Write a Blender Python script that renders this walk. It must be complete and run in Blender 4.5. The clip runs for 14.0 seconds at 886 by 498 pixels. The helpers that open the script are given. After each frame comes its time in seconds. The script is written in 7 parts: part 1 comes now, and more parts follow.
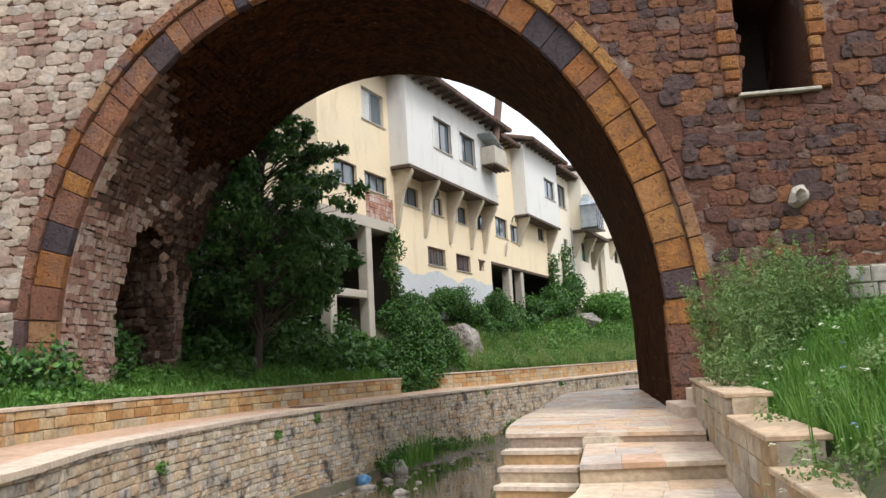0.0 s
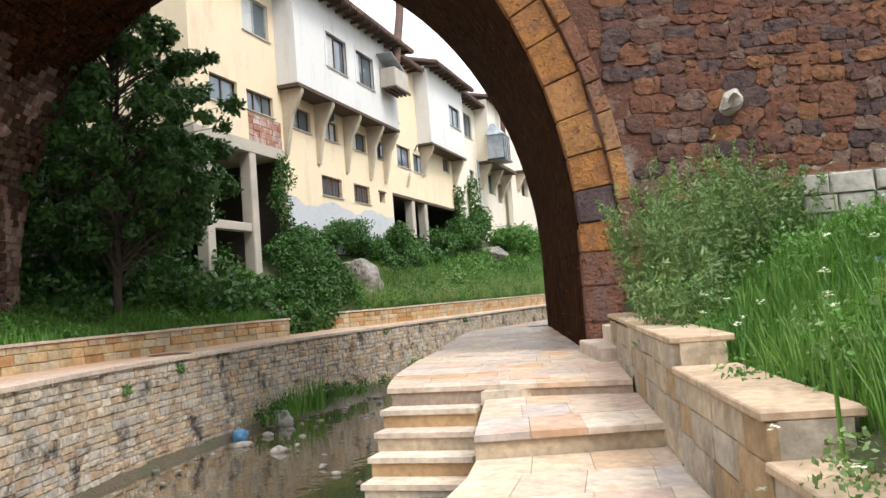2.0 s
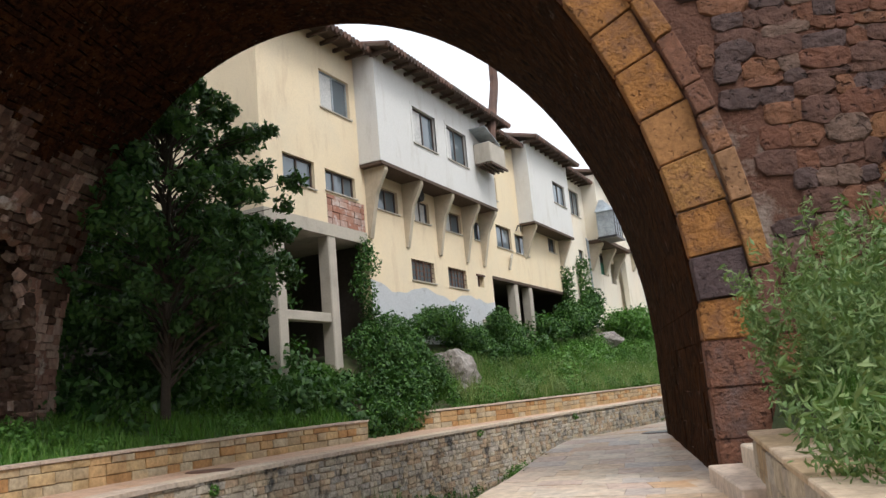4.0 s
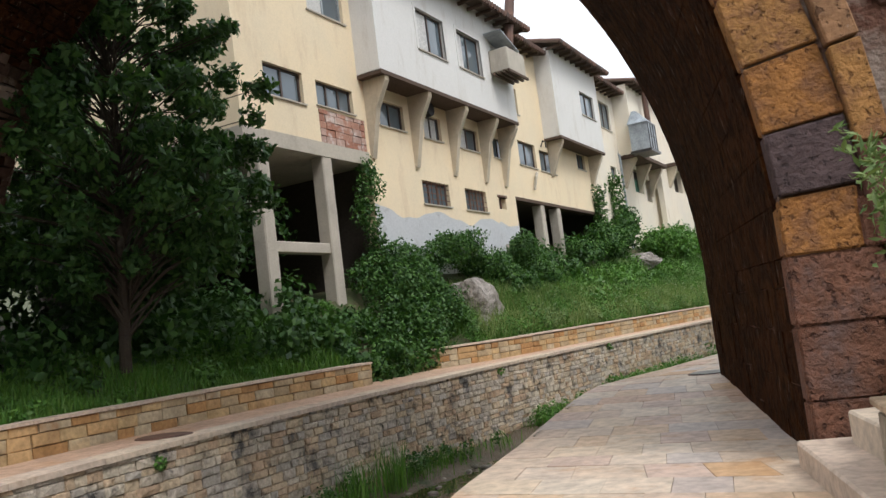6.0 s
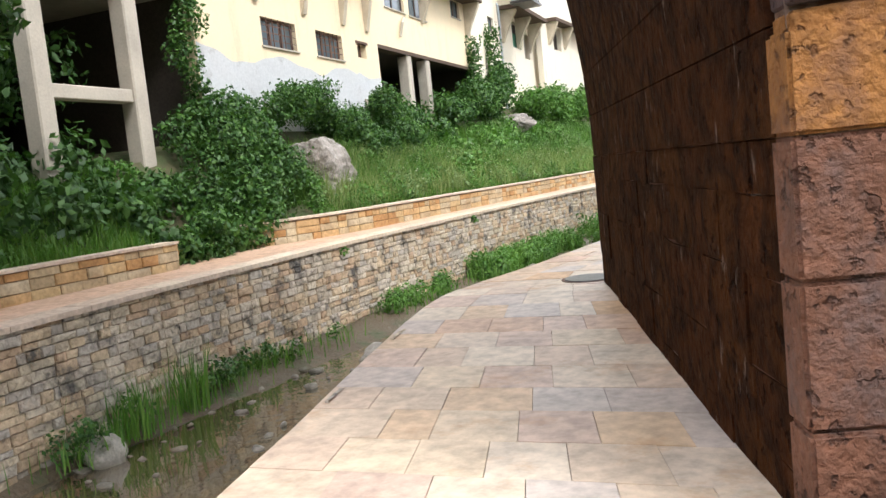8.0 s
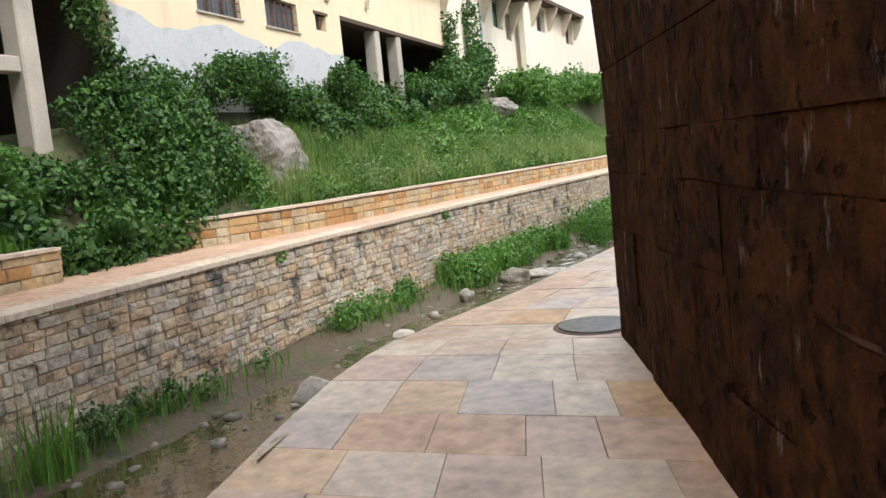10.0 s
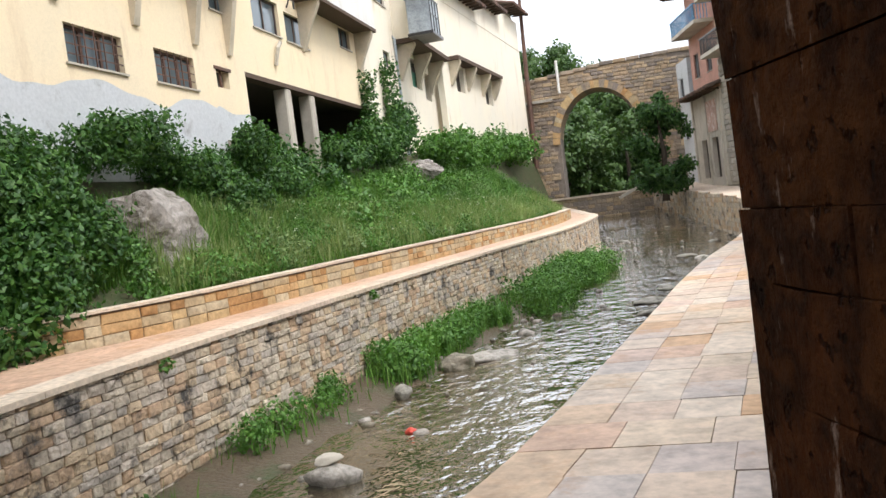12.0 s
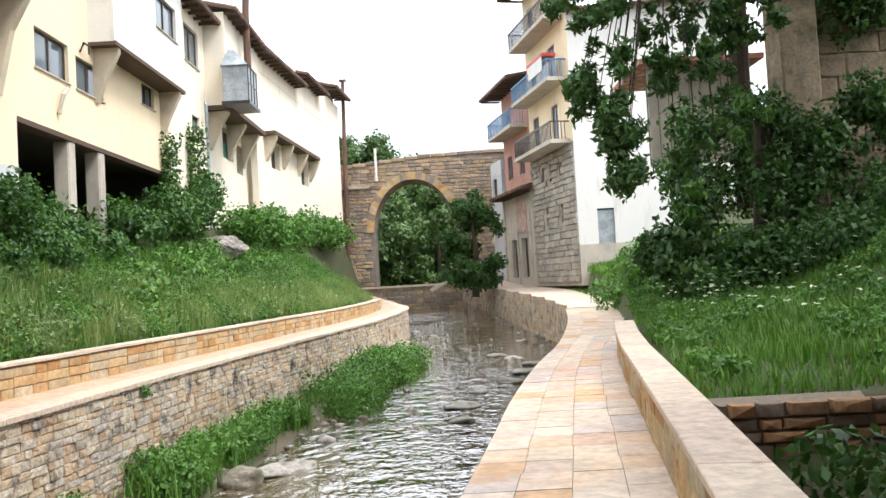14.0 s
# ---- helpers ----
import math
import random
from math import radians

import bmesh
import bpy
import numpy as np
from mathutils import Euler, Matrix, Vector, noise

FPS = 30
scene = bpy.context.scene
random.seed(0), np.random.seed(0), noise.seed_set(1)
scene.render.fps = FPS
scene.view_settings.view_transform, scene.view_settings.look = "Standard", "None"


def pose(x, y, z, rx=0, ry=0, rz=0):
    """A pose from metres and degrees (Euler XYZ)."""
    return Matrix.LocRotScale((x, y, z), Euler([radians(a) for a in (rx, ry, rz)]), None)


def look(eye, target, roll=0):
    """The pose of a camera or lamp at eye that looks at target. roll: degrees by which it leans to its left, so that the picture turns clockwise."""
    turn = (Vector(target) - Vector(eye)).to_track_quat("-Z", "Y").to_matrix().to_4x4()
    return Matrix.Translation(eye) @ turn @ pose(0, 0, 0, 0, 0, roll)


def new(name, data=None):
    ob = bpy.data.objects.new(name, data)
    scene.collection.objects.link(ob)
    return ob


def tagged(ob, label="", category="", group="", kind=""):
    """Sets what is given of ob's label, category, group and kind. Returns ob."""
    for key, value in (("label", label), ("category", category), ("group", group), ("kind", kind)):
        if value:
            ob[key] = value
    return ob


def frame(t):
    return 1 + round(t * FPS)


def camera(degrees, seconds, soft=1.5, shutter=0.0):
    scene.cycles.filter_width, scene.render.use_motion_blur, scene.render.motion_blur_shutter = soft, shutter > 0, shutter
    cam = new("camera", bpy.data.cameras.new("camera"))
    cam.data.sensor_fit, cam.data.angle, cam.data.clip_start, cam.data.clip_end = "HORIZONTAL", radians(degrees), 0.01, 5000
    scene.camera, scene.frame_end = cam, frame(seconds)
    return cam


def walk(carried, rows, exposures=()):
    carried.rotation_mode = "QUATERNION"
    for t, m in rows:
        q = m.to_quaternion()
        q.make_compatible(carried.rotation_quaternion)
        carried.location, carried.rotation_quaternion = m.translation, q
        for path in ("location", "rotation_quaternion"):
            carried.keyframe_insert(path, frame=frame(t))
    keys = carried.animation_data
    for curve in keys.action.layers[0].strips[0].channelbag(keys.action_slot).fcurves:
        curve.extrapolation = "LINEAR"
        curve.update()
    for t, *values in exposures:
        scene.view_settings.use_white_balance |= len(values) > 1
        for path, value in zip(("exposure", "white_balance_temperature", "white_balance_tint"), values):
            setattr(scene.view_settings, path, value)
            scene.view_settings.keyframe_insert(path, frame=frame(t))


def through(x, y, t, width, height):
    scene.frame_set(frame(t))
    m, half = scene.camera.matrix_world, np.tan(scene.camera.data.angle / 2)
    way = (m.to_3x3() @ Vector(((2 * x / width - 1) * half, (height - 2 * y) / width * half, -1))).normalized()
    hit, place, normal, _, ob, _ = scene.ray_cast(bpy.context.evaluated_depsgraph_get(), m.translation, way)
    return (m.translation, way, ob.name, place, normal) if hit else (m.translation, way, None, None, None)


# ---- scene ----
cam = camera(57.3, 14.0)
PATH = [
    (0, (0.015, -0.287, 0.982), (-0.796, 1.518, 1.272), -3.2),
    (0.5, (-0.088, 0.093, 0.951), (-0.853, 1.922, 1.215), -3.5),
    (1, (-0.236, 0.698, 0.966), (-0.938, 2.555, 1.206), -3.8),
    (1.5, (-0.395, 1.393, 0.968), (-1.008, 3.285, 1.173), -4.1),
    (2, (-0.505, 2.013, 0.978), (-1.124, 3.911, 1.1), -4.3),
    (2.5, (-0.671, 2.715, 0.99), (-1.343, 4.587, 1.201), -4.1),
    (3, (-0.748, 3.47, 1.037), (-1.485, 5.308, 1.318), -4.0),
    (5.5, (-1.36, 7.027, 1.3), (-2.316, 8.735, 1.709), -6.5),
    (6, (-1.6, 7.679, 1.304), (-2.559, 9.424, 1.496), -7.1),
    (6.5, (-1.768, 8.262, 1.406), (-2.671, 10.047, 1.44), -7.4),
    (7, (-1.946, 9.153, 1.45), (-2.794, 10.963, 1.389), -7.3),
    (7.5, (-2.172, 10.051, 1.511), (-2.933, 11.894, 1.351), -6.2),
    (10, (-3.121, 13.844, 1.468), (-3.802, 15.711, 1.245), -5.6),
    (10.5, (-3.305, 14.412, 1.539), (-4.058, 16.254, 1.343), -6.3),
    (11, (-3.626, 15.156, 1.542), (-4.403, 16.993, 1.393), -6.6),
    (11.5, (-3.884, 15.805, 1.577), (-4.546, 17.688, 1.457), -7.3),
    (12, (-4.133, 16.358, 1.605), (-4.615, 18.297, 1.514), -7.2),
    (12.5, (-4.353, 17.12, 1.61), (-4.654, 19.096, 1.546), -6.9),
    (13, (-4.373, 17.567, 1.61), (-4.508, 19.562, 1.556), -6.7),
    (13.5, (-4.419, 17.889, 1.68), (-4.449, 19.888, 1.678), -5.1),
    (14, (-4.433, 18.218, 1.702), (-4.433, 20.217, 1.779), -3.2),
]
EXPOSURES = [(t, e, 6150.0, 10.0) for t, e in ((0, 0.85), (1.5, 0.8), (2.0, 1.1), (2.5, 1.22), (3, 0.95), (5.0, -0.1), (5.3, -0.4), (5.5, -0.25), (6.0, 0.55), (6.5, 1.27), (7.0, 1.5), (7.5, 1.47), (10, 1.2), (11, 1.1), (12.5, 1.1), (14, 1.37))]
walk(cam, [(t, look(eye, target, roll)) for t, eye, target, roll in PATH], EXPOSURES)

# ---- light ----
world = bpy.data.worlds.new("sky")
scene.world = world
world.use_nodes = True
wn = world.node_tree.nodes
sky = wn.new("ShaderNodeTexSky")
sky.sky_type = "NISHITA"
sky.sun_disc = False
sky.sun_elevation, sky.sun_rotation = radians(55), radians(118)
sky.air_density, sky.dust_density, sky.ozone_density = 1.0, 7.0, 0.6
wn["Background"].inputs["Strength"].default_value = 0.12
wl = world.node_tree.links
# an overcast layer, brighter overhead than at the horizon, with thin uneven cloud
coord, parts_, grade, cloud, cover, blend = (wn.new("ShaderNode" + k) for k in ("TexCoord", "SeparateXYZ", "ValToRGB", "TexNoise", "MapRange", "Mix"))
wl.new(coord.outputs["Generated"], parts_.inputs[0])
wl.new(parts_.outputs[2], grade.inputs[0])
grade.color_ramp.elements[0].color = (6.0, 6.1, 6.3, 1)
grade.color_ramp.elements[1].color = (11.5, 11.6, 11.8, 1)
cloud.inputs["Scale"].default_value, cloud.inputs["Detail"].default_value = 2.2, 5.0
wl.new(coord.outputs["Generated"], cloud.inputs["Vector"])
wl.new(cloud.outputs[0], cover.inputs[0])
cover.inputs["From Min"].default_value, cover.inputs["From Max"].default_value, cover.inputs["To Min"].default_value = 0.3, 0.55, 0.55
blend.data_type = "RGBA"
wl.new(cover.outputs[0], blend.inputs[0])
wl.new(sky.outputs[0], blend.inputs[6])
wl.new(grade.outputs[0], blend.inputs[7])
wl.new(blend.outputs[2], wn["Background"].inputs["Color"])
sun = new("sun", bpy.data.lights.new("sun", "SUN"))
sun.data.energy, sun.data.angle, sun.data.color = 1.2, radians(16), (1.0, 0.97, 0.92)
sun.matrix_world = look((15, -8, 24), (0, 0, 0))

# ---- materials ----


def nodes_of(name):
    m = bpy.data.materials.new(name)
    m.use_nodes = True
    t = m.node_tree
    return m, t, t.nodes["Principled BSDF"]


def add(t, kind, **kw):
    n = t.nodes.new(kind)
    for k, v in kw.items():
        if k in n.inputs:
            n.inputs[k].default_value = v
    return n


def ramp(t, fac, cols, hard=False):
    r = t.nodes.new("ShaderNodeValToRGB")
    r.color_ramp.interpolation = "CONSTANT" if hard else "LINEAR"
    e = r.color_ramp.elements
    while len(e) < len(cols):
        e.new(0.5)
    for i, c in enumerate(cols):
        e[i].position = i / len(cols) if hard else i / max(1, len(cols) - 1)
        e[i].color = (*c, 1)
    t.links.new(fac, r.inputs[0])
    return r.outputs[0]


def mix(t, fac, a, b, kind="MIX"):
    n = t.nodes.new("ShaderNodeMix")
    n.data_type, n.blend_type = "RGBA", kind
    for sock, v in ((n.inputs[0], fac), (n.inputs[6], a), (n.inputs[7], b)):
        if hasattr(v, "default_value"):
            t.links.new(v, sock)
        elif isinstance(v, tuple):
            sock.default_value = (*v, 1)
        else:
            sock.default_value = v
    return n.outputs[2]


def calc(t, op, a, b=0.0):
    n = t.nodes.new("ShaderNodeMath")
    n.operation = op
    for sock, v in ((n.inputs[0], a), (n.inputs[1], b)):
        if hasattr(v, "default_value"):
            t.links.new(v, sock)
        else:
            sock.default_value = v
    return n.outputs[0]


def field(t, scale, detail=4.0, stretch=(1, 1, 1), rough=0.6):
    g = t.nodes.new("ShaderNodeNewGeometry")
    mp = t.nodes.new("ShaderNodeMapping")
    mp.inputs["Scale"].default_value = stretch
    t.links.new(g.outputs["Position"], mp.inputs[0])
    n = add(t, "ShaderNodeTexNoise", Scale=scale, Detail=detail, Roughness=rough)
    t.links.new(mp.outputs[0], n.inputs["Vector"])
    return n.outputs[0]


def level(t, fac, lo, hi):
    n = t.nodes.new("ShaderNodeMapRange")
    n.inputs["From Min"].default_value, n.inputs["From Max"].default_value = lo, hi
    t.links.new(fac, n.inputs[0])
    return n.outputs[0]


def surface(name, cols, rough=0.85, grain=18.0, bump=0.35, patch=1.2, hard=True, dirt=None, dirt_at=(0.55, 0.75), dirt_stretch=(1, 1, 1),
            dirt_scale=1.5, vary=True, metal=0.0, depth=0.02, dark=0.62, speck=1.0, spec=0.3, pits=0.0):
    """A weathered surface: a colour for each piece, patches, grain, a stain of its own colour and relief."""
    m, t, b = nodes_of(name)
    big, fine = field(t, patch, 5), field(t, grain, 6)
    if vary and len(cols) > 1:
        oi, ge = t.nodes.new("ShaderNodeObjectInfo"), t.nodes.new("ShaderNodeNewGeometry")
        r = calc(t, "FRACT", calc(t, "ADD", oi.outputs["Random"], ge.outputs["Random Per Island"]))
        c = ramp(t, r, cols, hard)
    else:
        c = ramp(t, level(t, big, 0.3, 0.7), cols)
    c = mix(t, level(t, big, 0.42, 0.75), c, mix(t, 1.0, c, (dark, dark, dark), "MULTIPLY"))
    c = mix(t, level(t, fine, 0.35, 0.75), mix(t, 1.0, c, (1 + 0.12 * speck, 1 + 0.1 * speck, 1 + 0.08 * speck), "MULTIPLY"), mix(t, 1.0, c, (1 - 0.34 * speck,) * 3, "MULTIPLY"))
    hollow = None
    if pits:
        hollow = level(t, field(t, pits, 3, (1, 1, 0.9), 0.55), 0.61, 0.67)
        c = mix(t, hollow, c, mix(t, 1.0, c, (0.5, 0.47, 0.46), "MULTIPLY"))
    if dirt:
        d = level(t, field(t, dirt_scale, 6, dirt_stretch, 0.7), *dirt_at)
        c = mix(t, d, c, dirt)
    t.links.new(c, b.inputs["Base Color"])
    b.inputs["Metallic"].default_value = metal
    b.inputs["Specular IOR Level"].default_value = spec
    t.links.new(calc(t, "ADD", calc(t, "MULTIPLY", fine, 0.25), rough - 0.12), b.inputs["Roughness"])
    if bump:
        bp = add(t, "ShaderNodeBump", Strength=bump, Distance=depth)
        height = calc(t, "ADD", fine, calc(t, "MULTIPLY", big, 0.7))
        if hollow:
            height = calc(t, "SUBTRACT", height, calc(t, "MULTIPLY", hollow, 0.8))
        t.links.new(height, bp.inputs["Height"])
        t.links.new(bp.outputs[0], b.inputs["Normal"])
    return m


def leafy(name, cols, rough=0.5, through=0.22):
    m, t, b = nodes_of(name)
    ge = t.nodes.new("ShaderNodeNewGeometry")
    c = ramp(t, ge.outputs["Random Per Island"], cols)
    c = mix(t, level(t, field(t, 0.6, 3), 0.35, 0.7), c, mix(t, 1.0, c, (0.6, 0.68, 0.55), "MULTIPLY"))
    t.links.new(c, b.inputs["Base Color"])
    b.inputs["Roughness"].default_value = rough
    b.inputs["Specular IOR Level"].default_value = 0.32
    tr = t.nodes.new("ShaderNodeBsdfTranslucent")
    t.links.new(mix(t, 1.0, c, (1.2, 1.35, 0.6), "MULTIPLY"), tr.inputs[0])
    ms = t.nodes.new("ShaderNodeMixShader")
    ms.inputs[0].default_value = through
    t.links.new(b.outputs[0], ms.inputs[1])
    t.links.new(tr.outputs[0], ms.inputs[2])
    t.links.new(ms.outputs[0], t.nodes["Material Output"].inputs[0])
    return m


RUBBLE = surface("rubble stone", [(0.11, 0.055, 0.04), (0.155, 0.066, 0.038), (0.18, 0.08, 0.042), (0.08, 0.05, 0.045), (0.2, 0.09, 0.04), (0.12, 0.06, 0.042), (0.16, 0.1, 0.075), (0.145, 0.06, 0.036), (0.17, 0.075, 0.042), (0.09, 0.056, 0.05)],
                 bump=1.0, grain=11, patch=5, depth=0.05, pits=9)
PALE_RUBBLE = surface("pale rubble stone", [(0.375, 0.275, 0.213), (0.45, 0.362, 0.288), (0.275, 0.163, 0.125), (0.5, 0.4, 0.312), (0.325, 0.225, 0.175), (0.413, 0.338, 0.275)], bump=0.7, grain=14, patch=2.5, depth=0.03,
                      dirt=(0.45, 0.42, 0.38), dirt_at=(0.55, 0.7))
MORTAR = surface("red earth mortar", [(0.1, 0.042, 0.026), (0.15, 0.07, 0.045)], bump=1.0, grain=18, patch=0.8, vary=False, dirt=(0.3, 0.24, 0.2), dirt_at=(0.55, 0.66), dirt_scale=0.6, depth=0.04)
VOUSSOIR = surface("dressed arch stone", [(0.27, 0.11, 0.04), (0.15, 0.07, 0.05), (0.31, 0.15, 0.055), (0.19, 0.085, 0.05), (0.28, 0.15, 0.075), (0.1, 0.06, 0.055)], bump=0.7, grain=16, patch=3,
                   dirt=(0.45, 0.4, 0.33), dirt_at=(0.66, 0.78), dirt_scale=2.5, depth=0.03, pits=17)
OCHRE = surface("ochre tuff block", [(0.34, 0.15, 0.042), (0.27, 0.105, 0.032), (0.38, 0.19, 0.06), (0.29, 0.115, 0.035)], bump=0.9, grain=22, patch=4, dirt=(0.19, 0.09, 0.045), dirt_at=(0.48, 0.66), dirt_scale=3, depth=0.05, pits=17)
UMBER = surface("pinkish brown tuff block", [(0.27, 0.118, 0.064), (0.205, 0.094, 0.058), (0.3, 0.142, 0.075), (0.245, 0.104, 0.055)], bump=1.0, grain=20, patch=4, dirt=(0.13, 0.085, 0.075), dirt_at=(0.5, 0.7), dirt_scale=2.2, depth=0.06, pits=15)
BASALT = surface("dark basalt block", [(0.075, 0.05, 0.05), (0.09, 0.06, 0.06), (0.06, 0.045, 0.05)], bump=0.9, grain=20, patch=4, depth=0.04, pits=17)
# browns set darker than the stone itself, painting in the passage's shade
VAULT = surface("vault stone, shade in colour", [(0.014, 0.007, 0.004), (0.056, 0.02, 0.007), (0.024, 0.01, 0.005), (0.09, 0.034, 0.011), (0.02, 0.009, 0.005)], spec=0.03, vary=False, bump=1.0, grain=9, patch=1.7, rough=0.78, depth=0.07, pits=11, dark=0.38,
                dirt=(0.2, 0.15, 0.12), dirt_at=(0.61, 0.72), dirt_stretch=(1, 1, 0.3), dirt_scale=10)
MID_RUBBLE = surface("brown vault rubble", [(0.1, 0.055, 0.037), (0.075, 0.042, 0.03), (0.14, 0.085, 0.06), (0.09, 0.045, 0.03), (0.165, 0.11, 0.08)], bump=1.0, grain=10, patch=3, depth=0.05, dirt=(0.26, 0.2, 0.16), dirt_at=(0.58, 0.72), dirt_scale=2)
RIVER_STONE = surface("river wall stone", [(0.55, 0.46, 0.34), (0.5, 0.43, 0.34), (0.56, 0.44, 0.3), (0.46, 0.41, 0.35), (0.53, 0.4, 0.27), (0.6, 0.52, 0.41), (0.5, 0.36, 0.24), (0.53, 0.46, 0.38)],
                      bump=0.9, grain=16, patch=2, dirt=(0.07, 0.065, 0.06), dirt_at=(0.53, 0.66), dirt_scale=1.9, depth=0.05)
RIVER_JOINT = surface("river wall joint", [(0.17, 0.14, 0.105), (0.26, 0.21, 0.15)], vary=False, bump=0.5)
PLANTER_STONE = surface("planter wall stone", [(0.5, 0.33, 0.16), (0.46, 0.36, 0.22), (0.52, 0.38, 0.2), (0.42, 0.24, 0.1), (0.48, 0.4, 0.27)], bump=0.5, grain=16, patch=2.5, dirt=(0.3, 0.15, 0.06), dirt_at=(0.58, 0.74), dirt_scale=1.2)
PAVE = surface("pinkish sandstone slab", [(0.58, 0.46, 0.35), (0.56, 0.43, 0.33), (0.61, 0.5, 0.39), (0.55, 0.41, 0.33), (0.61, 0.49, 0.36), (0.52, 0.45, 0.4), (0.56, 0.38, 0.27), (0.6, 0.49, 0.39), (0.59, 0.43, 0.29), (0.55, 0.35, 0.19), (0.5, 0.42, 0.37), (0.63, 0.53, 0.42)], rough=0.5, bump=0.25, grain=10, patch=2.2, depth=0.01,
               dirt=(0.42, 0.23, 0.1), dirt_at=(0.55, 0.78), dirt_scale=1.4, dark=0.74)
PAVE_JOINT = surface("slab joint", [(0.38, 0.29, 0.22), (0.46, 0.36, 0.28)], vary=False, bump=0.3)
CAP = surface("sandstone coping", [(0.6, 0.49, 0.38), (0.62, 0.52, 0.41), (0.56, 0.45, 0.36)], rough=0.6, bump=0.3, grain=12, patch=2, dirt=(0.4, 0.28, 0.18), dirt_at=(0.6, 0.8), dark=0.8)
RISER = surface("step riser stone", [(0.5, 0.4, 0.28), (0.44, 0.29, 0.15), (0.52, 0.45, 0.35)], bump=0.4, grain=14)
CREAM = surface("cream render", [(0.79, 0.65, 0.44), (0.82, 0.7, 0.5)], vary=False, speck=0.25, bump=0.15, grain=25, patch=0.5, dirt=(0.58, 0.44, 0.29), dirt_at=(0.54, 0.84), dirt_stretch=(1, 1, 0.25), dark=0.9)
WHITE = surface("white render", [(0.66, 0.65, 0.62), (0.74, 0.73, 0.7)], vary=False, speck=0.25, bump=0.2, grain=22, patch=0.5, dirt=(0.48, 0.44, 0.38), dirt_at=(0.54, 0.85), dirt_stretch=(1, 1, 0.25), dark=0.9)
GREY = surface("grey cement render", [(0.5, 0.52, 0.54), (0.6, 0.61, 0.62)], vary=False, speck=0.4, bump=0.3, grain=15, patch=0.8, dirt=(0.3, 0.29, 0.28), dirt_at=(0.58, 0.75), dark=0.85)
CONCRETE = surface("bare concrete", [(0.46, 0.42, 0.35), (0.55, 0.5, 0.42)], vary=False, speck=0.35, bump=0.3, grain=20, patch=1, dirt=(0.26, 0.23, 0.19), dirt_at=(0.56, 0.8), dirt_stretch=(1, 1, 0.3))
BRACKET = surface("grey cream bracket render", [(0.56, 0.48, 0.36), (0.64, 0.56, 0.43)], vary=False, speck=0.25, bump=0.25, grain=20, patch=1.5, dirt=(0.33, 0.28, 0.21), dirt_at=(0.55, 0.8), dirt_stretch=(1, 1, 0.3))
WARM_WHITE = surface("stained off-white render", [(0.78, 0.7, 0.56), (0.82, 0.76, 0.65)], vary=False, speck=0.25, bump=0.2, grain=22, patch=0.4, dirt=(0.5, 0.4, 0.28), dirt_at=(0.56, 0.8), dirt_stretch=(1, 1, 0.22), dark=0.88)
VAULT_PALE = surface("pinkish brown vault rubble", [(0.39, 0.26, 0.208), (0.299, 0.182, 0.143), (0.468, 0.351, 0.286), (0.26, 0.143, 0.111), (0.429, 0.312, 0.26), (0.351, 0.208, 0.156)], bump=1.0, grain=12, patch=2.2, depth=0.05, dirt=(0.46, 0.4, 0.35), dirt_at=(0.55, 0.68), dirt_scale=2.2)
WORN_WALL = surface("weathered grey ochre block", [(0.43, 0.35, 0.25), (0.38, 0.32, 0.25), (0.46, 0.38, 0.27), (0.36, 0.25, 0.14), (0.41, 0.36, 0.29)], bump=0.6, grain=14, patch=2.2, dirt=(0.2, 0.15, 0.1), dirt_at=(0.54, 0.7), dirt_scale=2.0)
WORN_CAP = surface("dirty tan coping", [(0.5, 0.37, 0.25), (0.46, 0.33, 0.2), (0.54, 0.42, 0.3)], rough=0.65, bump=0.5, grain=14, patch=2.4, dirt=(0.28, 0.19, 0.12), dirt_at=(0.52, 0.74), dirt_scale=2.2)
OLD_RENDER = surface("old brown wall render", [(0.36, 0.29, 0.2), (0.28, 0.22, 0.15), (0.42, 0.35, 0.25)], vary=False, bump=0.7, grain=10, patch=1.2, depth=0.04, dirt=(0.12, 0.1, 0.06), dirt_at=(0.5, 0.68), dirt_scale=1.8)
BRICK = surface("hollow red brick", [(0.4, 0.19, 0.13), (0.46, 0.25, 0.18), (0.5, 0.34, 0.28)], bump=0.4, dirt=(0.6, 0.52, 0.47), dirt_at=(0.5, 0.65), dirt_scale=3)
FAR_STONE = surface("old bridge stone", [(0.34, 0.27, 0.2), (0.28, 0.23, 0.18), (0.38, 0.28, 0.18), (0.24, 0.2, 0.17), (0.42, 0.32, 0.21)], bump=0.5, patch=1, grain=8)
GREY_STONE = surface("grey block stone", [(0.36, 0.33, 0.29), (0.42, 0.39, 0.34), (0.31, 0.29, 0.26), (0.39, 0.35, 0.29)], bump=0.5, grain=10)
ROCK = surface("grey rock", [(0.26, 0.235, 0.21), (0.36, 0.33, 0.3), (0.18, 0.16, 0.13)], vary=False, dirt=(0.1, 0.09, 0.06), dirt_at=(0.52, 0.66), dirt_scale=2.5, bump=1.0, grain=6, patch=1.2, depth=0.08)
PEBBLE = surface("wet river stone", [(0.3, 0.28, 0.24), (0.22, 0.2, 0.17), (0.38, 0.35, 0.31), (0.25, 0.22, 0.17)], rough=0.55, bump=0.9, grain=14, patch=4, depth=0.04, dirt=(0.1, 0.1, 0.06), dirt_at=(0.5, 0.68), dirt_scale=4)
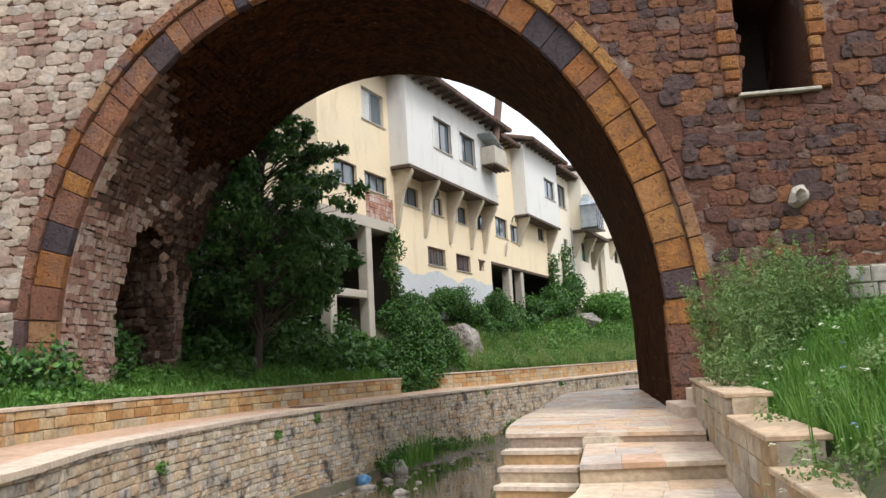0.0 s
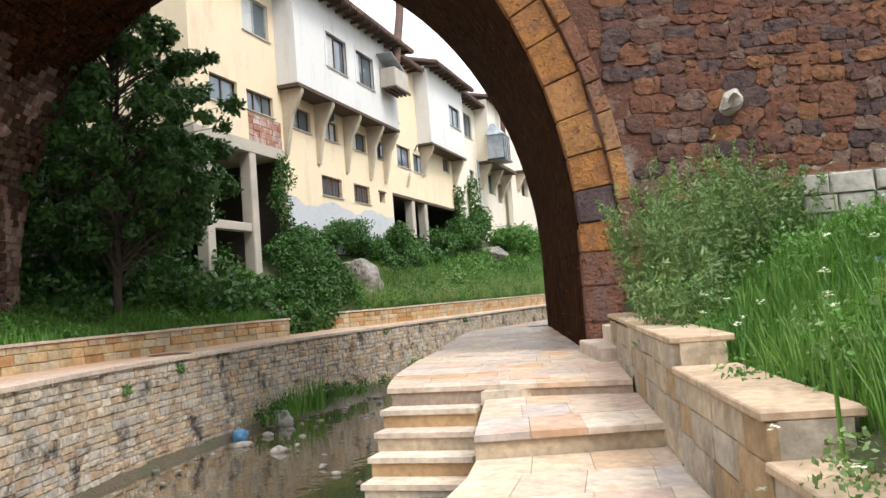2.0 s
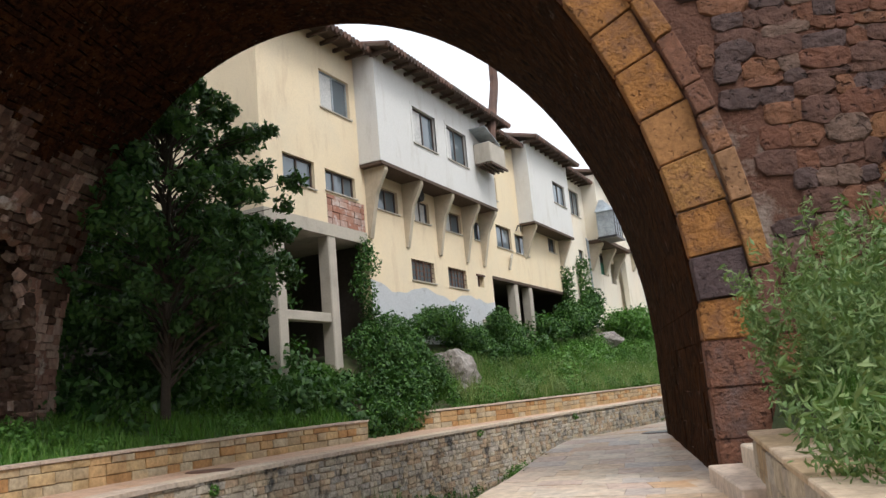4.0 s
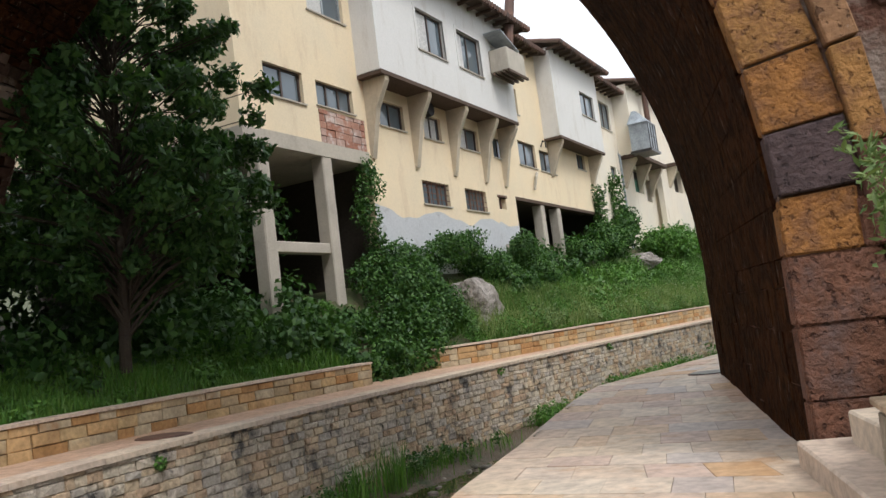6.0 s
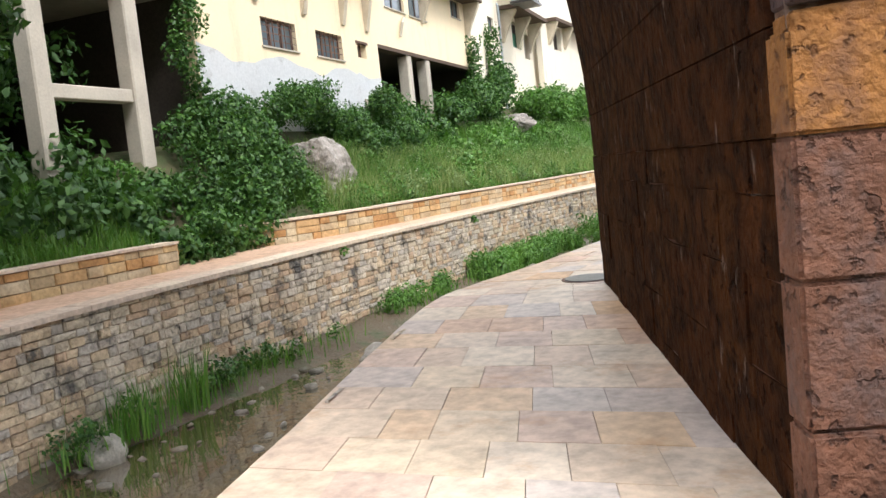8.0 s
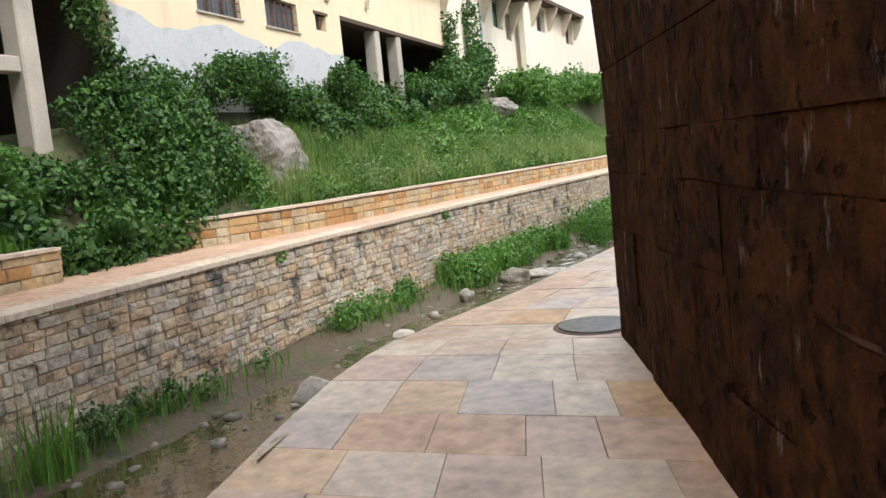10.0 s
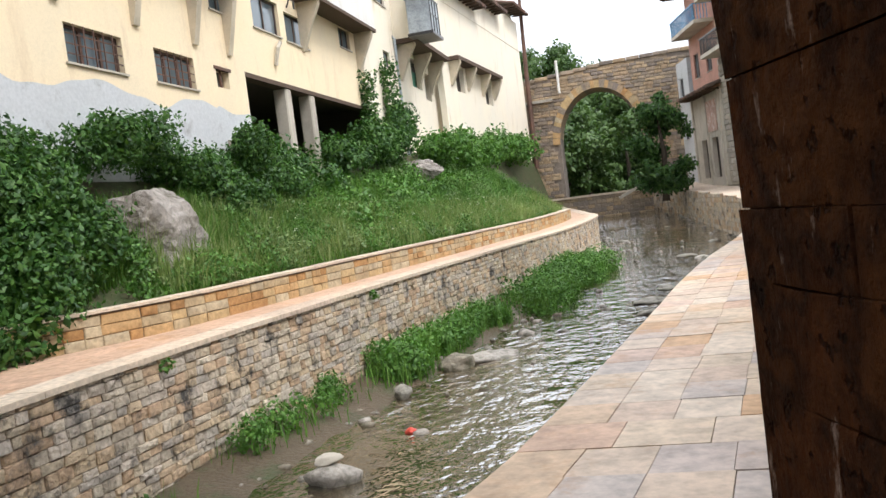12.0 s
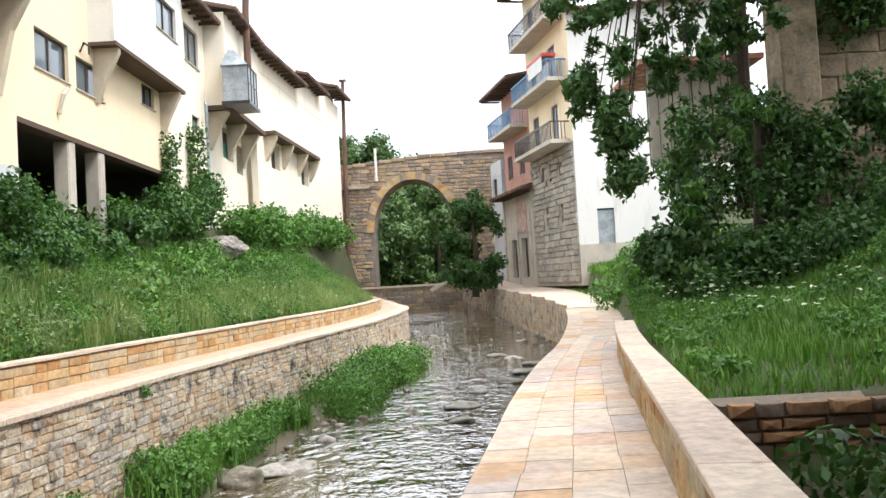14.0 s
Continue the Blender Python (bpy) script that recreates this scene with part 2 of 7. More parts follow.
SOIL = surface("earth and litter", [(0.09, 0.075, 0.04), (0.05, 0.07, 0.025), (0.13, 0.1, 0.06)], vary=False, bump=0.8, grain=10, patch=1.2)
WOOD = surface("dark weathered timber", [(0.09, 0.06, 0.045), (0.13, 0.09, 0.065)], vary=False, bump=0.4, grain=20)
BROWN_FRAME = surface("brown window frame", [(0.07, 0.05, 0.045), (0.1, 0.075, 0.06)], vary=False, bump=0.1, rough=0.5)
RUST = surface("rusty iron", [(0.17, 0.09, 0.06), (0.1, 0.065, 0.055)], vary=False, bump=0.3, grain=30, rough=0.7)
ZINC = surface("dull zinc sheet", [(0.45, 0.5, 0.54), (0.38, 0.42, 0.45)], vary=False, bump=0.15, rough=0.5, metal=0.5, patch=2)
TILE = surface("brown roof tile", [(0.16, 0.1, 0.08), (0.22, 0.13, 0.1), (0.12, 0.085, 0.07)], bump=0.4)
BARK = surface("tree bark", [(0.055, 0.042, 0.03), (0.085, 0.066, 0.05)], vary=False, bump=0.8, grain=25, patch=3)
PINK = surface("pink brick render", [(0.45, 0.24, 0.19), (0.5, 0.3, 0.24)], vary=False, bump=0.2)
RED = surface("red plastic", [(0.6, 0.08, 0.05), (0.5, 0.06, 0.04)], vary=False, bump=0.05, rough=0.4)
BLUE = surface("blue plastic", [(0.1, 0.25, 0.45), (0.14, 0.3, 0.5)], vary=False, bump=0.05, rough=0.4)
GREEN_SHEET = surface("green cloth", [(0.06, 0.2, 0.13), (0.08, 0.24, 0.15)], vary=False, bump=0.1)
IRON = surface("dark iron", [(0.05, 0.05, 0.055), (0.08, 0.075, 0.07)], vary=False, bump=0.15, rough=0.32, metal=0.7, spec=0.5)
CURTAIN = surface("pale curtain", [(0.6, 0.6, 0.58), (0.7, 0.7, 0.68)], vary=False, bump=0.1)
# near-black tone that paints the shade inside rooms and openings
INNER_SHADE = surface("interior wall, shade in colour", [(0.06, 0.05, 0.045), (0.09, 0.075, 0.06)], vary=False, bump=0.2)
LEAF_IVY = leafy("ivy leaf", [(0.02, 0.06, 0.014), (0.045, 0.12, 0.024), (0.1, 0.2, 0.038), (0.03, 0.085, 0.018)])
LEAF_TREE = leafy("broad tree leaf", [(0.022, 0.06, 0.016), (0.045, 0.11, 0.026), (0.085, 0.17, 0.04), (0.03, 0.08, 0.02)])
LEAF_BUSH = leafy("shrub leaf", [(0.06, 0.15, 0.025), (0.09, 0.21, 0.035), (0.14, 0.27, 0.05), (0.05, 0.12, 0.025)])
LEAF_GREY = leafy("grey green weed leaf", [(0.12, 0.2, 0.07), (0.17, 0.25, 0.09), (0.22, 0.28, 0.11)])
GRASS = leafy("grass blade", [(0.07, 0.18, 0.025), (0.11, 0.24, 0.035), (0.17, 0.28, 0.055), (0.08, 0.2, 0.03)])
FAR_LEAF = leafy("distant tree leaf", [(0.05, 0.1, 0.03), (0.08, 0.14, 0.04), (0.11, 0.17, 0.05)])
GRASS_PALE = leafy("pale seeding grass", [(0.17, 0.27, 0.07), (0.25, 0.33, 0.11), (0.34, 0.37, 0.17), (0.2, 0.28, 0.08)])
PETAL = leafy("white umbel", [(0.7, 0.72, 0.6), (0.8, 0.8, 0.72)], through=0.2)
PETAL_BLUE = leafy("blue flower", [(0.2, 0.25, 0.55), (0.28, 0.32, 0.6)], through=0.2)


def glass_material():
    m, t, b = nodes_of("window glass")
    b.inputs["Base Color"].default_value = (0.1, 0.13, 0.15, 1)
    b.inputs["Roughness"].default_value = 0.06
    b.inputs["Specular IOR Level"].default_value = 0.9
    n = add(t, "ShaderNodeBump", Strength=0.08, Distance=0.02)
    t.links.new(field(t, 1.5, 2), n.inputs["Height"])
    t.links.new(n.outputs[0], b.inputs["Normal"])
    return m


def water_material():
    m, t, b = nodes_of("shallow brown water")
    c = ramp(t, level(t, field(t, 0.5, 5), 0.35, 0.65), [(0.035, 0.026, 0.012), (0.09, 0.065, 0.03), (0.05, 0.038, 0.018)])
    t.links.new(c, b.inputs["Base Color"])
    b.inputs["IOR"].default_value = 2.1
    b.inputs["Specular IOR Level"].default_value = 0.9
    h = calc(t, "ADD", field(t, 1.7, 3, (1.0, 0.85, 1), 0.55), calc(t, "MULTIPLY", field(t, 5.5, 2, (1.1, 0.9, 1), 0.5), 0.25))
    # calm pools below the bridge, running riffles above it
    g, xyz = t.nodes.new("ShaderNodeNewGeometry"), t.nodes.new("ShaderNodeSeparateXYZ")
    t.links.new(g.outputs["Position"], xyz.inputs[0])
    run = level(t, xyz.outputs[1], 19.0, 30.0)
    calm = calc(t, "MULTIPLY", level(t, field(t, 0.3, 3), 0.3, 0.5), run)
    t.links.new(calc(t, "ADD", calc(t, "MULTIPLY", run, 0.03), 0.03), b.inputs["Roughness"])
    n = add(t, "ShaderNodeBump", Distance=0.2)
    t.links.new(calc(t, "ADD", calc(t, "MULTIPLY", calm, 0.8), 0.04), n.inputs["Strength"])
    t.links.new(h, n.inputs["Height"])
    b.inputs["Coat Weight"].default_value, b.inputs["Coat IOR"].default_value = 1.0, 1.7
    t.links.new(n.outputs[0], b.inputs["Coat Normal"])
    t.links.new(n.outputs[0], b.inputs["Normal"])
    return m


GLASS, WATER = glass_material(), water_material()

# ---- mesh helpers ----
rng = random.Random(7)
nrg = np.random.default_rng(11)


def mesh_of(name, verts, faces, material, smooth=False):
    me = bpy.data.meshes.new(name)
    me.from_pydata([tuple(map(float, v)) for v in verts], [], [tuple(f) for f in faces])
    me.materials.append(material)
    if smooth:
        me.shade_smooth()
    me.update()
    return me


def part(name, bm, material, parent=None, label="", smooth=False):
    me = bpy.data.meshes.new(name)
    bmesh.ops.recalc_face_normals(bm, faces=bm.faces)
    bm.to_mesh(me)
    bm.free()
    me.materials.append(material)
    if smooth:
        me.shade_smooth()
    ob = new(name, me)
    if parent:
        ob.parent = parent
    if label:
        ob["label"] = label
    return ob


def thing(name, label="", category="", group="", kind="", at=None):
    ob = new(name)
    ob.empty_display_size = 0.2
    if at is not None:
        ob.matrix_world = at
    return tagged(ob, label, category, group, kind)


def box(bm, x0, x1, y0, y1, z0, z1, m=None, bevel=0.0):
    r = bmesh.ops.create_cube(bm, size=1.0)
    vs = r["verts"]
    bmesh.ops.transform(bm, matrix=Matrix.Translation(((x0 + x1) / 2, (y0 + y1) / 2, (z0 + z1) / 2)) @ Matrix.Diagonal((x1 - x0, y1 - y0, z1 - z0, 1)), verts=vs)
    if bevel:
        es = list({e for v in vs for e in v.link_edges})
        vs = [v for f in bmesh.ops.bevel(bm, geom=es, offset=bevel, segments=1, affect="EDGES")["faces"] for v in f.verts]
        vs = list(set(vs))
    if m is not None:
        bmesh.ops.transform(bm, matrix=m, verts=vs)
    return bm


def boxed(*spans, m=None, bevel=0.0):
    bm = bmesh.new()
    box(bm, *spans, m=m, bevel=bevel)
    return bm


def prism(pts, z0, z1, bm=None):
    """A flat polygon in plan, raised from z0 to z1. z1 may be a function of (x, y)."""
    bm = bm or bmesh.new()
    up = z1 if callable(z1) else (lambda x, y: z1)
    dn = z0 if callable(z0) else (lambda x, y: z0)
    lo, hi = [bm.verts.new((x, y, dn(x, y))) for x, y in pts], [bm.verts.new((x, y, up(x, y))) for x, y in pts]
    n = len(pts)
    bm.faces.new(lo[::-1])
    bm.faces.new(hi)
    for i in range(n):
        bm.faces.new((lo[i], lo[(i + 1) % n], hi[(i + 1) % n], hi[i]))
    return bm


def profile(pts, y0, y1, m=None):
    """A polygon in the x-z plane, drawn out from y0 to y1."""
    bm = bmesh.new()
    a, b = [bm.verts.new((x, y0, z)) for x, z in pts], [bm.verts.new((x, y1, z)) for x, z in pts]
    n = len(pts)
    bm.faces.new(a)
    bm.faces.new(b[::-1])
    for i in range(n):
        bm.faces.new((a[i], b[i], b[(i + 1) % n], a[(i + 1) % n]))
    if m is not None:
        bmesh.ops.transform(bm, matrix=m, verts=bm.verts)
    return bm


def ribbon(line_a, line_b, z0, z1, bm=None):
    """A strip between two lines in plan, of height z0 to z1 (functions of x, y or numbers)."""
    bm = bm or bmesh.new()
    up = z1 if callable(z1) else (lambda x, y: z1)
    dn = z0 if callable(z0) else (lambda x, y: z0)
    rows = []
    for (ax, ay), (bx, by) in zip(line_a, line_b):
        rows.append([bm.verts.new(p) for p in ((ax, ay, dn(ax, ay)), (ax, ay, up(ax, ay)), (bx, by, up(bx, by)), (bx, by, dn(bx, by)))])
    for p, q in zip(rows, rows[1:]):
        for i in range(4):
            bm.faces.new((p[i], q[i], q[(i + 1) % 4], p[(i + 1) % 4]))
    bm.faces.new(rows[0])
    bm.faces.new(rows[-1][::-1])
    return bm


def offset(line, d):
    """The line moved d to its left."""
    out = []
    for i, (x, y) in enumerate(line):
        a, b = line[max(0, i - 1)], line[min(len(line) - 1, i + 1)]
        t = Vector((b[0] - a[0], b[1] - a[1])).normalized()
        out.append((x - t.y * d, y + t.x * d))
    return out


def smooth_line(pts, step=0.5):
    """A Catmull-Rom line through the points, resampled."""
    p = [Vector(q) for q in pts]
    p = [p[0] * 2 - p[1]] + p + [p[-1] * 2 - p[-2]]
    out = []
    for i in range(1, len(p) - 2):
        n = max(1, int((p[i + 1] - p[i]).length / step))
        for k in range(n):
            t = k / n
            q = 0.5 * ((2 * p[i]) + (p[i + 1] - p[i - 1]) * t + (2 * p[i - 1] - 5 * p[i] + 4 * p[i + 1] - p[i + 2]) * t * t + (3 * p[i] - p[i - 1] - 3 * p[i + 1] + p[i + 2]) * t ** 3)
            out.append((q.x, q.y))
    out.append((p[-2].x, p[-2].y))
    return out


def tube(pts, radii, sides=8):
    bm = bmesh.new()
    rings = []
    for i, p in enumerate(pts):
        a, b = Vector(pts[max(0, i - 1)]), Vector(pts[min(len(pts) - 1, i + 1)])
        q = (b - a).to_track_quat("Z", "Y").to_matrix()
        r = radii[i] if isinstance(radii, (list, tuple)) else radii
        rings.append([bm.verts.new(Vector(p) + q @ Vector((r * math.cos(k * math.tau / sides), r * math.sin(k * math.tau / sides), 0))) for k in range(sides)])
    for p, q in zip(rings, rings[1:]):
        for k in range(sides):
            bm.faces.new((p[k], p[(k + 1) % sides], q[(k + 1) % sides], q[k]))
    bm.faces.new(rings[0][::-1])
    bm.faces.new(rings[-1])
    return bm


# ---- stones ----
def stone_shape(seed, round_=0.18, front=0.3, sides=4, rough=1.0):
    """Verts and faces of a block one unit wide, deep and high, its rough front towards -y."""
    r = random.Random(seed)
    j = lambda a: r.uniform(-a, a)
    if sides == 4:
        ring = [(-0.5, -0.5), (0.5, -0.5), (0.5, 0.5), (-0.5, 0.5)]
        ring = [(x + j(0.03), z + j(0.04)) for x, z in ring]
    else:
        ring = []
        for sx, sz in ((1, 1), (-1, 1), (-1, -1), (1, -1)):
            p, q = (sx * (0.5 + j(0.03)), sz * r.uniform(0.12, 0.42)), (sx * r.uniform(0.15, 0.42), sz * (0.5 + j(0.05)))
            ring += [p, q] if sx * sz > 0 else [q, p]
    inset = 1 - round_
    v = [(x, 0, z) for x, z in ring] + [(x, -1 + front, z) for x, z in ring] + [(x * inset + j(0.02), -1 + j(0.12) * rough, z * inset + j(0.03)) for x, z in ring]
    v.append((j(0.15), -1 - 0.08 * rough + j(0.1) * rough, j(0.15)))
    n = sides
    f = []
    for row in (0, n):
        for k in range(n):
            f.append((row + k, row + (k + 1) % n, row + n + (k + 1) % n, row + n + k))
    for k in range(n):
        f.append((2 * n + k, 2 * n + (k + 1) % n, 3 * n))
    return np.array(v), f


BLOCKS = [stone_shape(k, 0.12) for k in range(5)]
COBBLES = [stone_shape(20 + k, 0.09, 0.35, 8, 1.6) for k in range(12)]
TILES_UNIT = [stone_shape(50 + k, 0.03, 0.25) for k in range(3)]


def frame_of(origin, u):
    """A wall's frame: x along u, y into the wall, z up."""
    d = math.hypot(*u)
    ux, uy = u[0] / d, u[1] / d
    return Matrix(((ux, -uy, 0, origin[0]), (uy, ux, 0, origin[1]), (0, 0, 1, origin[2]), (0, 0, 0, 1)))


def courses(length, z0, z1, high=(0.14, 0.21), wide=(0.22, 0.5), keep=None, seed=1, top=None):
    """Rectangles s0, s1, z0, z1 of stones laid in courses."""
    r = random.Random(seed)
    out, z = [], z0
    while z < z1 - 0.04:
        h = min(r.uniform(*high), z1 - z)
        s = -r.uniform(0, wide[0])
        while s < length:
            w = r.uniform(*wide)
            a, b = max(0, s), min(length, s + w)
            if b - a > 0.06 and (keep is None or keep((a + b) / 2, z + h / 2, b - a, h)):
                out.append((a, b, z, z + h))
            s += w
        z += h
    return out


def block_matrix(fr, rect, gap=0.012, deep=0.08, r=rng, tilt=0.0):
    a, b, z0, z1 = rect
    if tilt:
        z0, z1 = z0 - r.uniform(-0.03, 0.03), z1 + r.uniform(-0.03, 0.04)
    m = fr @ Matrix.Translation(((a + b) / 2, 0.02, (z0 + z1) / 2))
    if tilt:
        m = m @ Matrix.Rotation(r.uniform(-tilt, tilt), 4, "Y")
    return m @ Matrix.Diagonal((b - a - gap, deep * r.uniform(0.75, 1.2), z1 - z0 - gap, 1))


def lay(parent, matrices, shapes, material, name="stone", near=None, most=300, smooth=False):
    """Lays stones: those nearest to the point near as parts, the others joined."""
    order = list(range(len(matrices)))
    if near is not None:
        order.sort(key=lambda i: (matrices[i].translation - Vector(near)).length)
    singles = [mesh_of(name, v, f, material, smooth) for v, f in shapes]
    inv = parent.matrix_world.inverted()
    for i in order[:most]:
        ob = new(name, singles[i % len(shapes)])
        ob.parent = parent
        ob.matrix_basis = inv @ matrices[i]
    rest = order[most:]
    if rest:
        vs, fs, n = [], [], 0
        for i in rest:
            v, f = shapes[i % len(shapes)]
            m = np.array(inv @ matrices[i])
            vs.append(v @ m[:3, :3].T + m[:3, 3])
            fs += [tuple(k + n for k in q) for q in f]
            n += len(v)
        ob = new(name + "_courses", mesh_of(name + "_courses", np.concatenate(vs), fs, material, smooth))
        ob.parent = parent
        ob["kind"] = "stuff"


# ---- foliage ----
def leaves(centers, sizes, out=None, ratio=0.6, droop=0.2):
    """Folded leaves at the centers; out: the way each one faces."""
    n = len(centers)
    c = np.asarray(centers, float)
    d = nrg.normal(size=(n, 3))
    if out is not None:
        d = d * 0.7 + out
    d[:, 2] += 0.25
    d /= np.linalg.norm(d, axis=1, keepdims=True)
    a = np.cross(d, nrg.normal(size=(n, 3)))
    a /= np.linalg.norm(a, axis=1, keepdims=True) + 1e-9
    a[:, 2] -= droop
    b = np.cross(d, a)
    s = np.asarray(sizes, float)[:, None]
    v = np.stack([c - a * s * 0.5, c + b * s * ratio * 0.5 - d * s * 0.1, c + a * s * 0.55, c - b * s * ratio * 0.5 - d * s * 0.1], 1).reshape(-1, 3)
    k = np.arange(n)[:, None] * 4
    f = np.concatenate([k + [0, 1, 2], k + [0, 2, 3]], 1).reshape(-1, 3)
    return v, f


def raw_mesh(name, v, f, material):
    me = bpy.data.meshes.new(name)
    me.vertices.add(len(v))
    me.vertices.foreach_set("co", np.asarray(v, np.float32).ravel())
    f = np.asarray(f)
    w = f.shape[1]
    me.loops.add(f.size)
    me.loops.foreach_set("vertex_index", f.astype(np.int32).ravel())
    me.polygons.add(len(f))
    me.polygons.foreach_set("loop_start", np.arange(0, f.size, w, dtype=np.int32))
    me.materials.append(material)
    me.update(calc_edges=True)
    me.validate()
    return me


def crown(clumps, per, leaf=(0.1, 0.2), shell=0.55, flat=1.0, ratio=0.6):
    """Leaf places over clumps (x, y, z, radius): more towards each clump's outside, with gaps."""
    cs, outs = [], []
    for x, y, z, r in clumps:
        n = max(8, int(per * r * r))
        d = nrg.normal(size=(n, 3))
        d /= np.linalg.norm(d, axis=1, keepdims=True)
        lump = np.array([0.75 + 0.5 * noise.noise(Vector(q * 1.9) + Vector((x, y, z))) for q in d])
        rad = r * lump * (shell + (1 - shell) * nrg.random(n) ** 0.5)
        p = d * rad[:, None]
        p[:, 2] *= flat
        cs.append(p + (x, y, z))
        outs.append(d)
    c, o = np.concatenate(cs), np.concatenate(outs)
    return leaves(c, nrg.uniform(*leaf, len(c)), o, ratio)


def blades(points, high, wide=0.012, lean=0.35):
    """Curved grass blades, three triangles each."""
    p = np.asarray(points, float)
    n = len(p)
    a = nrg.random(n) * math.tau
    h = nrg.uniform(*high, n)
    l = nrg.uniform(0.05, lean, n) * h
    w = nrg.uniform(0.6, 1.4, n) * wide
    d = np.stack([np.cos(a), np.sin(a), 0 * a], 1)
    q = np.stack([-np.sin(a), np.cos(a), 0 * a], 1)
    up = np.array((0, 0, 1.0))
    m = p + d * (l * 0.3)[:, None] + up * (h * 0.55)[:, None]
    t = p + d * l[:, None] + up * h[:, None]
    v = np.stack([p - q * w[:, None], p + q * w[:, None], m + q * (w * 0.8)[:, None], m - q * (w * 0.8)[:, None], t], 1).reshape(-1, 3)
    k = np.arange(n)[:, None] * 5
    f = np.concatenate([k + [0, 1, 2], k + [0, 2, 3], k + [3, 2, 4]], 1).reshape(-1, 3)
    return v, f


def joined(*pairs):
    vs, fs, n = [], [], 0
    for v, f in pairs:
        vs.append(v)
        fs.append(f + n)
        n += len(v)
    return np.concatenate(vs), np.concatenate(fs)

# ---- plan ----
THETA = radians(17.4)
U, V = Vector((math.cos(THETA), math.sin(THETA))), Vector((-math.sin(THETA), math.cos(THETA)))
B0 = Vector((-2.25, 13.95))
DEEP = 5.24
FACADE = -14.1
WATER_Z = -1.58


def water_z(y):
    """The stream's surface: nearly level, then rising over rapids towards the weir."""
    return WATER_Z + 0.004 * min(30, max(0, y - 20)) + 0.0018 * max(0, y - 50) ** 2


def inter(x, xs, ys):
    return float(np.interp(x, xs, ys))


def path_z(x, y):
    return inter(y, (0, 15, 18.5, 51, 62, 73, 78), (0.07, 0.07, 0.24, 0.3, 0.73, 1.1, 1.5))


def cap_z(x, y):
    return inter(y, (0, 25, 50, 64, 80), (0.27, 0.27, 0.3, 0.45, 1.2))


LEFT = smooth_line([(-4.2, -2.5), (-5.4, 1.5), (-6.7, 4.8), (-8.2, 7.4), (-9.4, 10.8), (-10.0, 13.5), (-10.35, 17), (-10.42, 22), (-10.3, 26), (-10.0, 29), (-9.65, 32.5), (-9.15, 36.5), (-8.3, 42.5), (-7.2, 50), (-6.6, 56), (-6.5, 61), (-7.5, 66), (-9.6, 74)], 0.6)
RIGHT = smooth_line([(-3.8, 10.02), (-4.2, 11.2), (-4.5, 12.4), (-4.72, 13.4), (-4.88, 14.3), (-5.06, 15.4), (-5.25, 16.8), (-5.38, 18.0), (-5.36, 18.75), (-5.22, 19.4), (-4.9, 20.6), (-4.65, 22), (-4.35, 23.7), (-4.06, 25.4), (-3.65, 27.9), (-3.0, 31.2), (-1.95, 35.8), (-0.7, 43), (0.48, 51.4)], 0.5)
RIGHT_FAR = smooth_line([(0.48, 51.4), (0.5, 55), (-0.1, 62), (-1.67, 73), (-3.4, 79)], 1.0)
INNER = [(-3.58, 19.75), (-3.33, 21.4), (-3.0, 23.4), (-2.55, 26.2), (-2.12, 28.9), (-1.65, 31.5), (-1.1, 34.2)]
PIER_FAR = B0 + DEEP * V


def line_x(line, y):
    ys = [p[1] for p in line]
    return inter(y, ys, [p[0] for p in line])


def left_x(y):
    return line_x(LEFT, y)


def right_x(y):
    if y < 10:
        return inter(y, (-3, 5, 10), (-1.8, -2.6, -3.7))
    if y > 51.4:
        return line_x(RIGHT_FAR, y)
    return line_x(RIGHT, y)


def facade_x(y):
    return inter(y, (18, 50, 60, 80), (-14.1, -14.1, -13.3, -12.2))


def bank_left(y):
    return inter(y, (5, 15, 19, 22, 25, 29, 40, 50, 60, 80), (1.0, 1.2, 1.5, 1.85, 2.5, 3.1, 3.3, 4.2, 5.0, 6.5))


def bank_right(x, y):
    if y < 15:
        e = right_x(y) + 2.55
        return inter(x - e, (-0.2, 0.1, 1.6, 2.6, 6), (0.0, 0.35, 1.0, 1.2, 1.7)) + 0.04 * max(0, y - 6)
    if y < 24:
        return -0.3
    e = inter(y, (21, 34, 52, 62, 80), (-3.0, -0.8, 2.6, 3.0, 0.4))
    return inter(x - e, (0, 0.5, 3, 5.5, 9), (0.5, 0.62, 0.95, 2.3, 4.2)) + inter(y, (24, 40, 62), (0, 0.2, 1.2))


